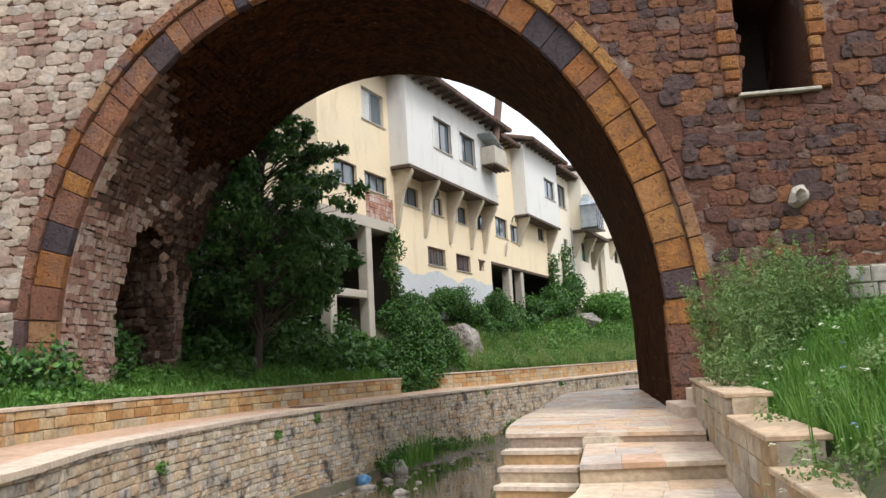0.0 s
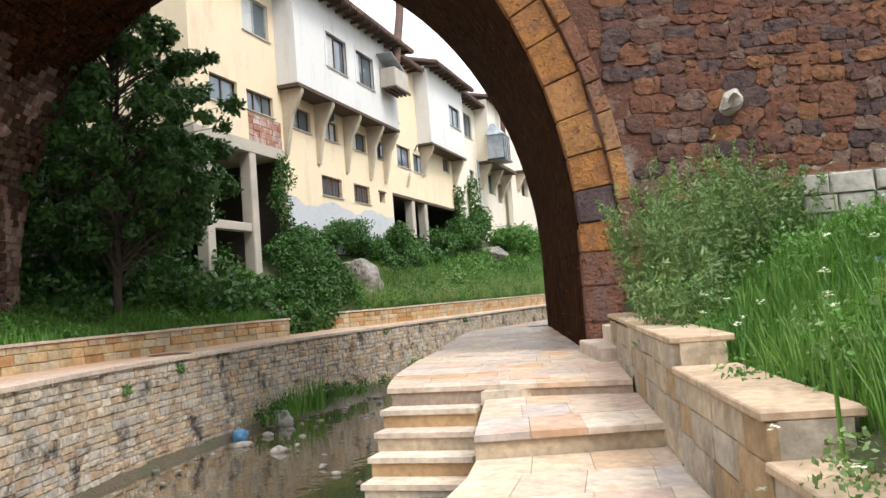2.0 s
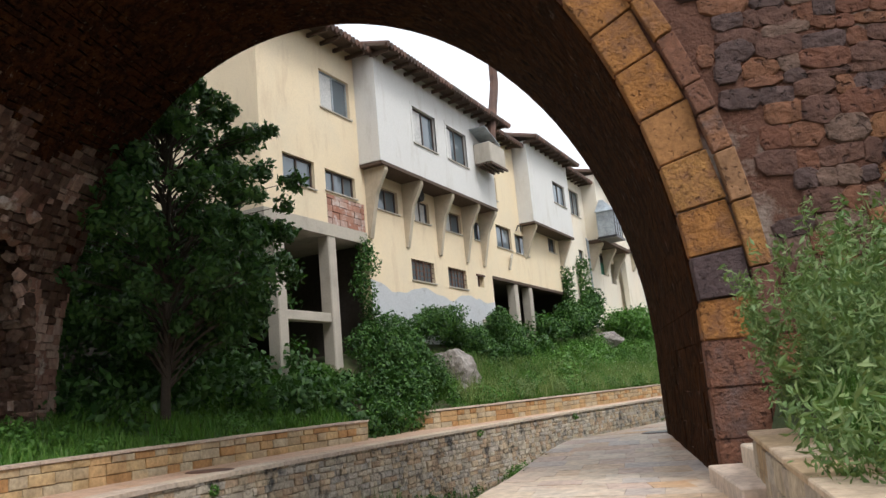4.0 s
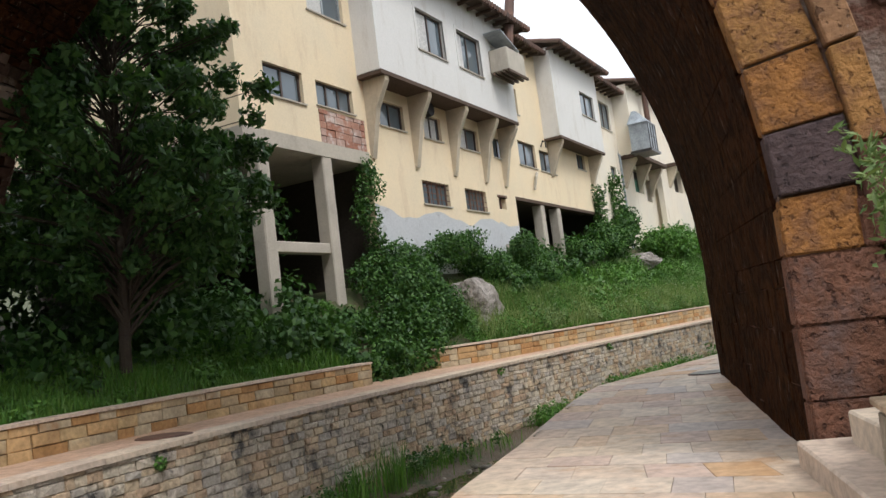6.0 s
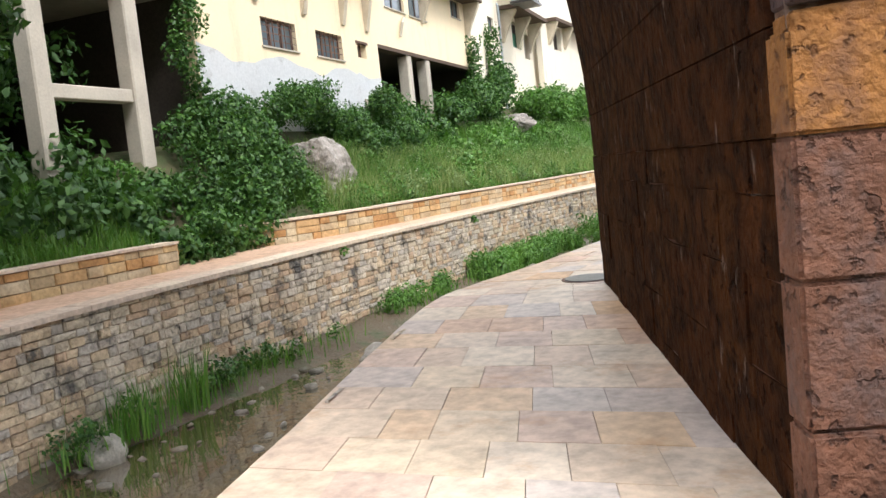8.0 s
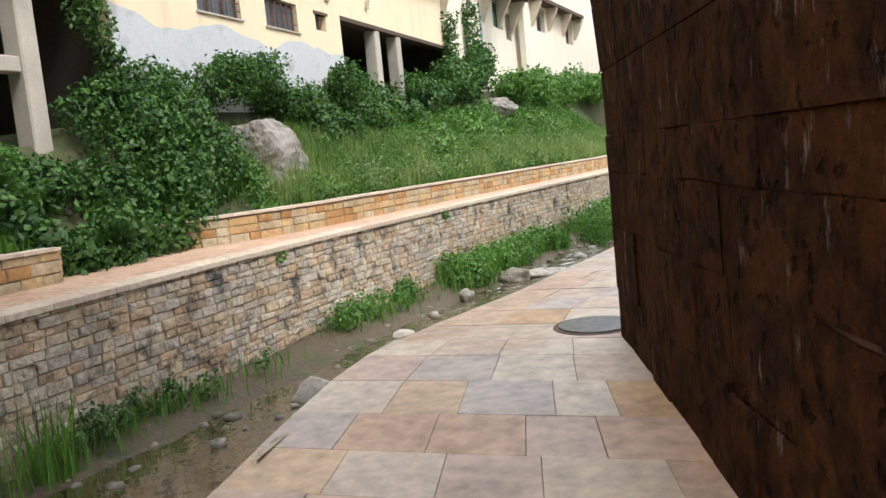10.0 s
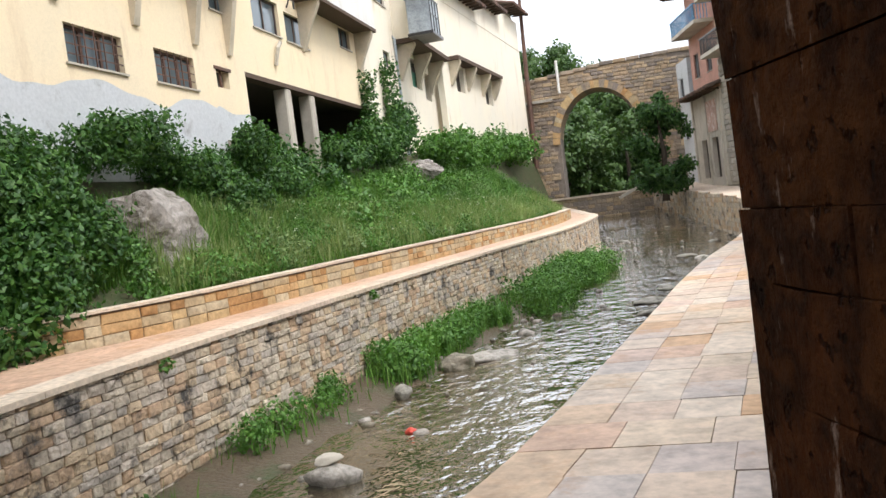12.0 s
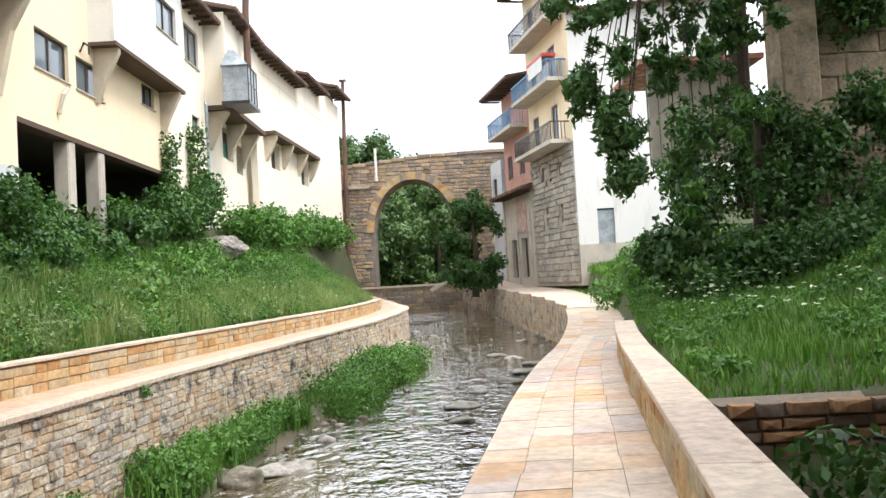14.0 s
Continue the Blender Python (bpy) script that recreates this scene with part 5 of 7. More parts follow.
def house_b():
    h = thing("house", "cream house with a white oriel on concrete brackets", "house", "riverside houses")
    low = [(27.55, 28.95), (30.15, 31.3), (32.6, 34.05), (35.3, 36.5)]
    holes = [(a, b, 7.45, 8.24) for a, b in low]
    gr = [(29.6, 31.35, 5.24, 6.0), (32.5, 34.15, 5.24, 6.0)]
    vent = (35.2, 35.85, 5.45, 5.9)
    wall_panel(h, LF, 26.75, 36.8, 2.4, 8.72, holes + gr + [vent], CREAM)
    part("end_wall", boxed(36.5, 36.8, 0.3, 7, 2.4, 8.7, m=LF), GREY, h)
    for i, q in enumerate(holes):
        window(h, LF, q, drape=(0, 0.9, 0.55, 0)[i])
    for q in gr:
        window(h, LF, q, RUST, deep=0.12, bars=2, grille=True)
    # dark sheet in place of the shade behind the vent
    part("vent_back", boxed(35.2, 35.85, 0.2, 0.25, 5.4, 5.95, m=LF), INNER_SHADE, h)
    bm = bmesh.new()
    box(bm, 35.1, 35.95, -0.03, 0.12, 5.9, 5.98, m=LF)
    box(bm, 35.5, 35.54, 0.05, 0.1, 5.45, 5.9, m=LF)
    part("vent_frame", bm, RUST, h)
    # cement patch with a ragged upper edge
    r = random.Random(4)
    bm = bmesh.new()
    n = 60
    lo, hi = [], []
    for k in range(n + 1):
        s = 26.76 + (36.79 - 26.76) * k / n
        top = 4.86 + 0.14 * math.sin(s * 1.7) + 0.12 * noise.noise(Vector((s * 1.3, 0, 0))) + (0.1 if s > 35 else 0)
        lo.append(s)
        hi.append(top)
    for y in (-0.012, 0.005):
        a = [bm.verts.new(LF @ Vector((s, y, 2.4))) for s in lo]
        b = [bm.verts.new(LF @ Vector((s, y, z))) for s, z in zip(lo, hi)]
        for i in range(n):
            bm.faces.new((a[i], a[i + 1], b[i + 1], b[i]))
    part("cement_patch", bm, GREY, h, "grey cement patch with ragged edge")
    part("ledge", boxed(35.6, 36.85, -0.1, 0.1, 4.15, 4.22, m=LF), IRON, h)
    part("stone_foot", boxed(35.3, 36.9, -0.06, 0.3, 2.4, 4.1, m=LF), GREY_STONE, h)
    # oriel
    of = frame_of((FACADE + 0.8, 0, 0), (0, 1))
    up = [(29.05, 30.8, 9.93, 11.28), (31.75, 33.5, 9.95, 11.3)]
    wall_panel(h, of, 26.6, 36.15, 8.72, 12.5, up, WHITE, 0.25, "oriel_wall", "white rendered oriel wall")
    for q, k in zip(up, (0.45, 0.3)):
        window(h, of, q, surround=WHITE, drape=k)
    part("oriel_end", boxed(26.6, 26.85, 0.25, 0.8, 8.72, 12.5, m=of), WHITE, h)
    part("oriel_end", boxed(35.9, 36.15, 0.25, 0.8, 8.72, 12.5, m=of), WHITE, h)
    part("oriel_floor", boxed(26.6, 36.15, -0.03, 0.8, 8.62, 8.74, m=of), WOOD, h)
    for s in (26.95, 29.4, 31.9, 34.3, 36.0):
        corbel(h, LF, s, 6.35, 8.62, 0.78, 0.21)
    part("side_wall", boxed(26.6, 27.0, 0.0, 6, 8.7, 12.5, m=LF), CREAM, h)
    part("back_wall", boxed(26.75, 36.8, 6.5, 6.8, 2.4, 12.6, m=LF), INNER_SHADE, h)
    roof(h, of, 26.3, 36.9, 12.35, 0.65, 5.0, 1.4)
    # fan by the oriel's foot
    bm = bmesh.new()
    bmesh.ops.create_cone(bm, cap_ends=True, segments=20, radius1=0.26, radius2=0.22, depth=0.16)
    bmesh.ops.transform(bm, matrix=LF @ Matrix.Translation((30.5, -0.08, 8.42)) @ Matrix.Rotation(math.pi / 2, 4, "X"), verts=bm.verts)
    part("fan_housing", bm, IRON, h)
    # stove flue in its timber box
    part("flue_box", boxed(34.2, 35.75, -1.55, -0.81, 10.25, 11.1, m=LF, bevel=0.03), CONCRETE, h, "weathered grey timber flue box")
    bm = bmesh.new()
    for k in range(4):
        box(bm, 34.1, 35.85, -1.6 + 0.2 * k, -1.52 + 0.2 * k, 10.14, 10.23, m=LF)
    part("box_slat", bm, WOOD, h)
    part("box_lid", boxed(-0.8, 0.8, -0.35, 0.35, 0, 0.04, m=LF @ Matrix.Translation((34.7, -1.15, 11.42)) @ Matrix.Rotation(0.3, 4, "Y")), ZINC, h)
    bm = tube([LF @ Vector(p) for p in ((35.1, -1.2, 11.0), (35.5, -1.2, 12.2), (36.2, -1.2, 14.0), (36.3, -1.2, 14.4), (36.35, -1.2, 16.0))], 0.19, 10)
    part("flue", bm, RUST, h, "rusty brown stove pipe")


def house_c():
    h = thing("house", "cream house over an open dark undercroft with columns", "house", "riverside houses")
    low = [(37.75, 39.55, 7.46, 8.48), (39.98, 41.7, 7.44, 8.36), (44.8, 45.95, 8.08, 8.85)]
    top = [(37.4, 38.3, 9.6, 10.7)]
    wall_panel(h, LF, 36.8, 47.2, 6.05, 12.9, low + top, CREAM)
    for q in low + top:
        window(h, LF, q, bars=1 if q[1] - q[0] > 1 else 0)
    part("lintel", boxed(36.8, 47.3, -0.01, 0.35, 5.92, 6.05, m=LF), WOOD, h)
    # ceiling and inner walls of the undercroft, shade painted on
    part("ceiling_slab", boxed(36.8, 47.3, 0.3, 7, 6.05, 6.3, m=LF), INNER_SHADE, h)
    part("back_wall", boxed(36.8, 47.3, 6.8, 7.1, 2.5, 13, m=LF), INNER_SHADE, h)
    part("end_wall", boxed(47.0, 47.3, 0.3, 7, 2.5, 13, m=LF), INNER_SHADE, h)
    for s in (39.62, 41.5):
        part("column", boxed(s - 0.21, s + 0.21, 0.02, 0.45, 2.6, 5.93, m=LF, bevel=0.04), CONCRETE, h)
    of = frame_of((FACADE + 0.75, 0, 0), (0, 1))
    q = (44.3, 46.3, 10.5, 11.65)
    wall_panel(h, of, 40.8, 47.0, 8.95, 12.95, [q], WHITE, 0.25, "oriel_wall", "white rendered oriel wall")
    window(h, of, q)
    for a in (40.8, 46.75):
        part("oriel_end", boxed(a, a + 0.25, 0.25, 0.75, 8.95, 12.95, m=of), WHITE, h)
    part("oriel_floor", boxed(40.8, 47.0, -0.03, 0.75, 8.85, 8.97, m=of), WOOD, h)
    for s in (41.2, 46.6):
        corbel(h, LF, s, 7.3, 8.85, 0.72, 0.2)
    roof(h, LF, 36.9, 40.7, 12.55, 0.6, 4.5, 1.4)
    roof(h, of, 40.5, 47.4, 12.9, 0.6, 4.6, 1.4)
    bm = tube([LF @ Vector(p) for p in ((38.8, -0.06, 6.5), (38.85, -0.16, 7.0), (39.3, -0.05, 7.25))], 0.06)
    part("drain_pipe", bm, CONCRETE, h)
    bm = tube([LF @ Vector(p) for p in ((40.2, -0.03, 8.5), (40.2, -0.15, 8.75), (40.5, -0.15, 8.75), (40.5, -0.15, 8.5))], 0.03, 6)
    part("lamp_bracket", bm, IRON, h)
    part("sky_pipe", tube([LF @ Vector((41.5, 1.5, 13)), LF @ Vector((41.5, 1.5, 15.2))], 0.09), IRON, h)


def house_d():
    h = thing("house", "white rendered house with a zinc balcony cabin", "house", "riverside houses")
    q = [(50.2, 51.15, 8.1, 8.85), (49.6, 51.4, 10.9, 12.4)]
    wall_panel(h, LF, 47.3, 54.0, 3.2, 13.4, q, WARM_WHITE)
    window(h, LF, q[0], bars=0)
    window(h, LF, q[1])
    part("back_wall", boxed(47.3, 54.0, 6, 6.3, 3.2, 13.4, m=LF), INNER_SHADE, h)
    roof(h, LF, 47.2, 52.2, 13.0, 0.7, 4.5, 1.3)
    part("down_pipe", tube([LF @ Vector((52.0, -0.08, 4.2)), LF @ Vector((52.0, -0.08, 9.6)), LF @ Vector((52.0, 0.1, 9.8))], 0.07), ZINC, h)
    of = frame_of((FACADE + 0.9, 0, 0), (0, 1))
    part("oriel_wall", boxed(52.2, 58.6, 0, 0.9, 9.6, 13.6, m=of), WARM_WHITE, h)
    part("oriel_floor", boxed(52.2, 58.6, -0.2, 0.9, 9.42, 9.62, m=of), WOOD, h)
    for s in (52.6, 55.6, 58.2):
        corbel(h, LF, s, 7.8, 9.45, 0.85, 0.3)
    wall_panel(h, LF, 54.0, 60.0, 3.6, 9.5, [(54.6, 56.4, 7.8, 9.2), (57.0, 58.2, 7.4, 8.8)], WARM_WHITE)
    part("cloth", boxed(54.6, 56.4, 0.1, 0.12, 7.8, 8.6, m=LF), GREEN_SHEET, h, "green cloth in an opening")
    # dark sheet painting the shade within both openings
    part("opening_back", boxed(54.4, 58.4, 0.28, 0.32, 7.2, 9.4, m=LF), INNER_SHADE, h)
    roof(h, of, 52.0, 58.8, 13.6, 0.5, 4.8, 1.2)
    # zinc cabin on the balcony
    c = thing("zinc_cabin", "small glazed zinc sheet cabin hung on a balcony", "balcony cabin")
    cf = frame_of((FACADE + 1.95, 0, 0), (0, 1))
    part("panel", boxed(51.6, 53.2, 0.0, 1.05, 9.6, 11.1, m=cf, bevel=0.02), ZINC, c)
    cap = prism([(FACADE + 2.0, 51.5), (FACADE + 2.0, 53.3), (FACADE + 0.85, 53.3), (FACADE + 0.85, 51.5)], 11.1, 11.95)
    for v in cap.verts:
        if v.co.z > 11.5:
            v.co.x, v.co.y = FACADE + 1.05 + (v.co.x - FACADE - 1.05) * 0.2, 52.4 + (v.co.y - 52.4) * 0.2
    part("top", cap, ZINC, c)
    for k in range(4):
        for z in (9.6, 10.35, 11.05):
            part("frame_bar", boxed(51.6 + k * 0.4, 52.0 + k * 0.4, -0.03, 0.0, z, z + 0.05, m=cf), IRON, c)
        part("frame_post", boxed(51.6 + k * 0.51, 51.65 + k * 0.51, -0.035, 0.0, 9.6, 11.1, m=cf), IRON, c)
    part("floor_plate", boxed(51.4, 53.4, -0.1, 1.06, 9.45, 9.58, m=cf), IRON, c)
    part("flue", tube([Vector((FACADE + 1.3, 54.6, 11.5)), Vector((FACADE + 1.3, 54.6, 14.2)), Vector((FACADE + 1.35, 54.65, 15.6))], 0.16), RUST, c)


def house_e():
    h = thing("house", "plain white gabled houses stepping towards the far bridge", "house", "riverside houses")
    a, b = (-13.5, 58.8), (-11.8, 79.0)
    fr = frame_of((*a, 0), (b[0] - a[0], b[1] - a[1]))
    n = math.hypot(b[0] - a[0], b[1] - a[1])
    q = [(2.4, 4.0, 8.2, 9.6), (8.5, 10.2, 8.0, 9.6)]
    wall_panel(h, fr, 0, n, 3.5, 13.0, q, WARM_WHITE)
    # one dark sheet as the painted shade of the openings
    part("opening_back", boxed(2.2, 10.4, 0.28, 0.35, 8, 9.8, m=fr), INNER_SHADE, h)
    part("balcony_slab", boxed(1.0, 10.8, -0.7, 0, 9.7, 9.9, m=fr), WOOD, h)
    for s in (1.4, 4.6, 7.8, 10.6):
        corbel(h, fr, s, 8.4, 9.7, 0.65, 0.3)
    part("upper_wall", boxed(0, 8, -0.02, 0.3, 13.0, 13.9, m=fr), WARM_WHITE, h)
    roof(h, fr, -0.3, 8.2, 13.8, 0.7, 4.5, 1.2)
    part("upper_wall", boxed(8, n, -0.02, 0.3, 13.0, 15.2, m=fr), WARM_WHITE, h)
    roof(h, fr, 8.2, 14.2, 14.6, 0.7, 4.5, 1.2)
    roof(h, fr, n - 4.5, n + 0.3, 15.6, 0.9, 4.5, 1.4)
    part("end_wall", boxed(n - 0.3, n, 0.3, 8, 3.5, 16, m=fr), WARM_WHITE, h)
    p = thing("mast_pole", "tall thin rusty pole beside the end house", "pole")
    part("pole", tube([(-11.55, 79.3, 4.0), (-11.5, 79.3, 10.5), (-11.35, 79.3, 17.2)], [0.2, 0.17, 0.13]), RUST, p)
    part("pole_cap", boxed(-11.6, -11.1, 79.1, 79.5, 17.2, 17.32), RUST, p)


for f in (house_a, house_b, house_c, house_d, house_e):
    f()


# ---- far bridge ----
def far_bridge():
    root = thing("stone_bridge", "old single-arched stone footbridge with worn parapet", "bridge")
    fr = frame_of((-16, 80, 0), (1, 0))
    cx, half, spring, rise = 16 - 6.5, 3.1, 5.6, 3.95
    top = lambda s: inter(s, (0, 4, 10, 16.4, 22), (10.4, 10.6, 11.15, 11.3, 10.9))
    n = 24
    arc = [(cx + half * math.cos(math.pi * k / n), spring + rise * math.sin(math.pi * k / n)) for k in range(n + 1)]
    bm = bmesh.new()
    for y in (0, 3.2):
        lo = [bm.verts.new(fr @ Vector((s, y, z))) for s, z in arc]
        hi = [bm.verts.new(fr @ Vector((s, y, top(s)))) for s, z in arc]
        for i in range(n):
            bm.faces.new((lo[i], lo[i + 1], hi[i + 1], hi[i]))
    for i in range(n):
        p = [fr @ Vector((arc[j][0], y, arc[j][1])) for j, y in ((i, 0), (i + 1, 0), (i + 1, 3.2), (i, 3.2))]
        bm.faces.new([bm.verts.new(q) for q in p])
    for a, b in ((0, cx - half), (cx + half, 22)):
        m = 8
        for k in range(m):
            s0, s1 = a + (b - a) * k / m, a + (b - a) * (k + 1) / m
            part("abutment_block", boxed(s0, s1, 0, 3.2, -2, min(top(s0), top(s1)), m=fr), FAR_STONE, root)
    part("masonry", bm, FAR_STONE, root)

    def keep(s, z, w, h):
        if z + h / 2 > top(s) - 0.1:
            return False
        if z < spring:
            return abs(s - cx) > half + 0.5
        return ((s - cx) / (half + 0.55)) ** 2 + ((z - spring) / (rise + 0.55)) ** 2 > 1

    rects = courses(22, 1.0, 11.4, (0.22, 0.32), (0.4, 0.8), seed=71, keep=keep)
    lay(root, [block_matrix(fr, q, 0.03, 0.1) for q in rects], BLOCKS, FAR_STONE, "stone", near=(-6, 80, 9), most=120)
    r = random.Random(9)
    k = 0.0
    while k < 1:
        e = min(1, k + r.uniform(0.025, 0.045))
        P = lambda t, g: (cx + (half + g) * math.cos(math.pi * t), spring + (rise + g) * math.sin(math.pi * t))
        part("voussoir", profile([P(k + 0.001, 0), P(e - 0.001, 0), P(e - 0.001, 0.55), P(k + 0.001, 0.55)], -0.1, 0.4, m=fr), PLANTER_STONE if r.random() < 0.6 else FAR_STONE, root)
        k = e
    for s in range(22):
        part("parapet_stone", boxed(s + 0.01, s + 0.99, -0.12, 0.5, 0, 0.28, m=fr @ Matrix.Translation((0, 0, min(top(s), top(s + 1)) - 0.02)), bevel=0.04), FAR_STONE, root)
    part("drain_ledge", boxed(0, 6.2, -0.3, 0, 9.0, 9.2, m=fr), GREY_STONE, root)
    part("down_pipe", tube([(-9.2, 79.7, 9.5), (-9.2, 79.7, 12.0)], 0.1), WHITE, root)


far_bridge()
sill_wall = thing("wall_weir", "low ochre stone weir wall under the far bridge", "wall", kind="structure")
part("core", boxed(-11.5, -3.2, 76.55, 77.1, -2, 1.35), RIVER_JOINT, sill_wall)
lay(sill_wall, [block_matrix(frame_of((-11.5, 76.55, 0), (1, 0)), q, 0.02, 0.08) for q in courses(8.3, -0.9, 1.35, (0.22, 0.34), (0.4, 0.9), seed=57)], BLOCKS, FAR_STONE, "stone")
part("coping_slab", boxed(-11.5, -3.2, 76.4, 77.2, 1.35, 1.5), CAP, sill_wall)
beam = tagged(part("timber_beam", boxed(-2.2, 2.2, -0.1, 0.1, -0.1, 0.1, m=pose(-3.6, 75.5, 1.9, 0, -24, 20)), CONCRETE), "pale broken concrete beam lying on the bank", "beam")


# ---- buildings on the other bank ----
def balcony(root, fr, s0, s1, z, out, rail):
    b = part("balcony", boxed(s0, s1, -out, 0, z, z + 0.22, m=fr), CONCRETE, root, "concrete balcony slab with iron railing")
    n = max(3, int((s1 - s0) / 0.22))
    bm = bmesh.new()
    for k in range(n + 1):
        s = s0 + 0.05 + (s1 - s0 - 0.1) * k / n
        box(bm, s - 0.02, s + 0.02, -out + 0.03, -out + 0.07, z + 0.22, z + 1.15, m=fr)
    for k in range(int(out / 0.2)):
        for s in (s0 + 0.05, s1 - 0.05):
            box(bm, s - 0.02, s + 0.02, -out + 0.05 + 0.2 * k, -out + 0.09 + 0.2 * k, z + 0.22, z + 1.15, m=fr)
    part("railing", bm, rail, b)["kind"] = "stuff"
    bm = bmesh.new()
    box(bm, s0, s1, -out, -out + 0.08, z + 1.15, z + 1.22, m=fr)
    for s in (s0, s1 - 0.08):
        box(bm, s, s + 0.08, -out + 0.08, 0, z + 1.15, z + 1.22, m=fr)
    part("handrail", bm, rail, b)


def building_right():
    h = thing("apartment_house", "tall narrow house of grey stone with iron balconies", "house")
    a, b = (-0.5, 79.5), (2.95, 62.0)
    fr = frame_of((*a, 0), (b[0] - a[0], b[1] - a[1]))
    n = math.hypot(b[0] - a[0], b[1] - a[1])
    # near half: stone-faced; far half: pink brick and cement
    slits = [(12.2, 12.6, 7.2, 8.2), (13.6, 14.0, 7.2, 8.2), (15.3, 15.7, 7.2, 8.2), (12.6, 13.0, 4.6, 5.7), (15.2, 15.6, 4.6, 5.7)]
    wall_panel(h, fr, 10.2, n, 1.0, 8.9, slits, GREY_STONE)
    rects = courses(n - 10.2, 1.2, 8.8, (0.3, 0.4), (0.6, 1.1), seed=81, keep=lambda s, z, w, hh: not any(q[0] - 10.3 < s < q[1] - 10.1 and q[2] - 0.1 < z < q[3] + 0.1 for q in slits))
    lay(h, [block_matrix(fr @ Matrix.Translation((10.2, 0, 0)), q, 0.03, 0.12) for q in rects], BLOCKS, GREY_STONE, "stone", near=(2.5, 63, 4), most=120)
    # backing behind slits and windows, darkened as unlit rooms
    for s0, s1, z in ((0, 3, 10), (3, 10.2, 14.2), (10.2, n - 0.1, 19.2)):
        part("inner_wall", boxed(s0, s1, 0.32, 0.4, 1, z, m=fr), INNER_SHADE, h)
    for i, z in enumerate((8.9, 12.35, 15.8)):
        q = [(11.0, 12.2, z + 0.25, z + 2.5), (14.5, 15.7, z + 0.25, z + 2.5)]
        wall_panel(h, fr, 10.2, n, z, z + 3.45, q, CREAM)
        for w in q:
            window(h, fr, w, sill=False)
        balcony(h, fr, 10.4, n - 0.4, z - 0.05, 1.15, BLUE if i == 1 else IRON)
    part("banner", boxed(14.4, 16.9, -1.22, -1.19, 13.0, 13.75, m=fr), WHITE, h, "pale awning cloth on the railing")
    part("awning", boxed(14.2, 17.0, -1.22, -0.4, 13.78, 13.95, m=fr), RED, h, "red striped awning edge")
    qs = [(4.8, 6.0, 8.4, 10.0), (7.6, 8.8, 8.4, 10.0), (5.0, 6.2, 11.4, 13.0)]
    wall_panel(h, fr, 4.0, 10.2, 7.2, 14.4, qs, PINK)
    for w in qs:
        window(h, fr, w)
    qd = [(4.6, 6.0, 1.6, 4.2), (7.0, 8.4, 1.6, 4.2)]
    wall_panel(h, fr, 3.0, 10.2, 1.0, 7.2, qd, CONCRETE)
    part("plank_panel", boxed(6.4, 8.6, -0.05, 0, 4.6, 6.6, m=fr), BRICK, h)
    for s in (3.2, 6.3, 9.2):
        part("post", boxed(s, s + 0.25, -0.12, 0, 1.0, 7.2, m=fr), CONCRETE, h)
    balcony(h, fr, 4.2, 10.0, 11.2, 1.2, BLUE)
    roof(h, fr, 3.0, 10.4, 14.3, 1.3, 4, 0.9)
    roof(h, fr, 3.0, 10.6, 7.15, 0.9, 0.2, 0.3)
    roof(h, fr, 10.0, n + 0.3, 19.2, 1.5, 4, 1.0)
    q2 = [(0.6, 1.6, 4.6, 6.2), (0.6, 1.6, 7.4, 9.0)]
    wall_panel(h, fr, 0, 3.0, 1.0, 10.2, q2, GREY)
    for w in q2:
        window(h, fr, w)
    # white gable facing the stream's lower reach
    w = thing("white_house", "white rendered gable wall with a pale blue door", "house")
    gf = frame_of((2.95, 62.0, 0), (1, -0.1))
    door = (1.05, 1.95, 3.2, 5.1)
    wall_panel(w, gf, 0, 9.5, 3.2, 16.0, [door], WHITE)
    part("foot_wall", boxed(0, 9.5, -0.05, 0.35, 1.0, 3.2, m=gf), CONCRETE, w)
    d = part("door", boxed(door[0], door[1], 0.12, 0.18, door[2], door[3], m=gf), ZINC, w, "pale blue metal door")
    part("door_frame", boxed(door[0], door[1], 0.1, 0.2, door[3] - 0.08, door[3], m=gf), IRON, d)
    part("back", boxed(0, 9.5, 7, 7.3, 1, 16, m=gf), INNER_SHADE, w)
    q = (6.5, 7.6, 11, 12.4)
    roof(w, gf, -0.2, 9.8, 15.9, 0.5, 6, 1.4)


building_right()


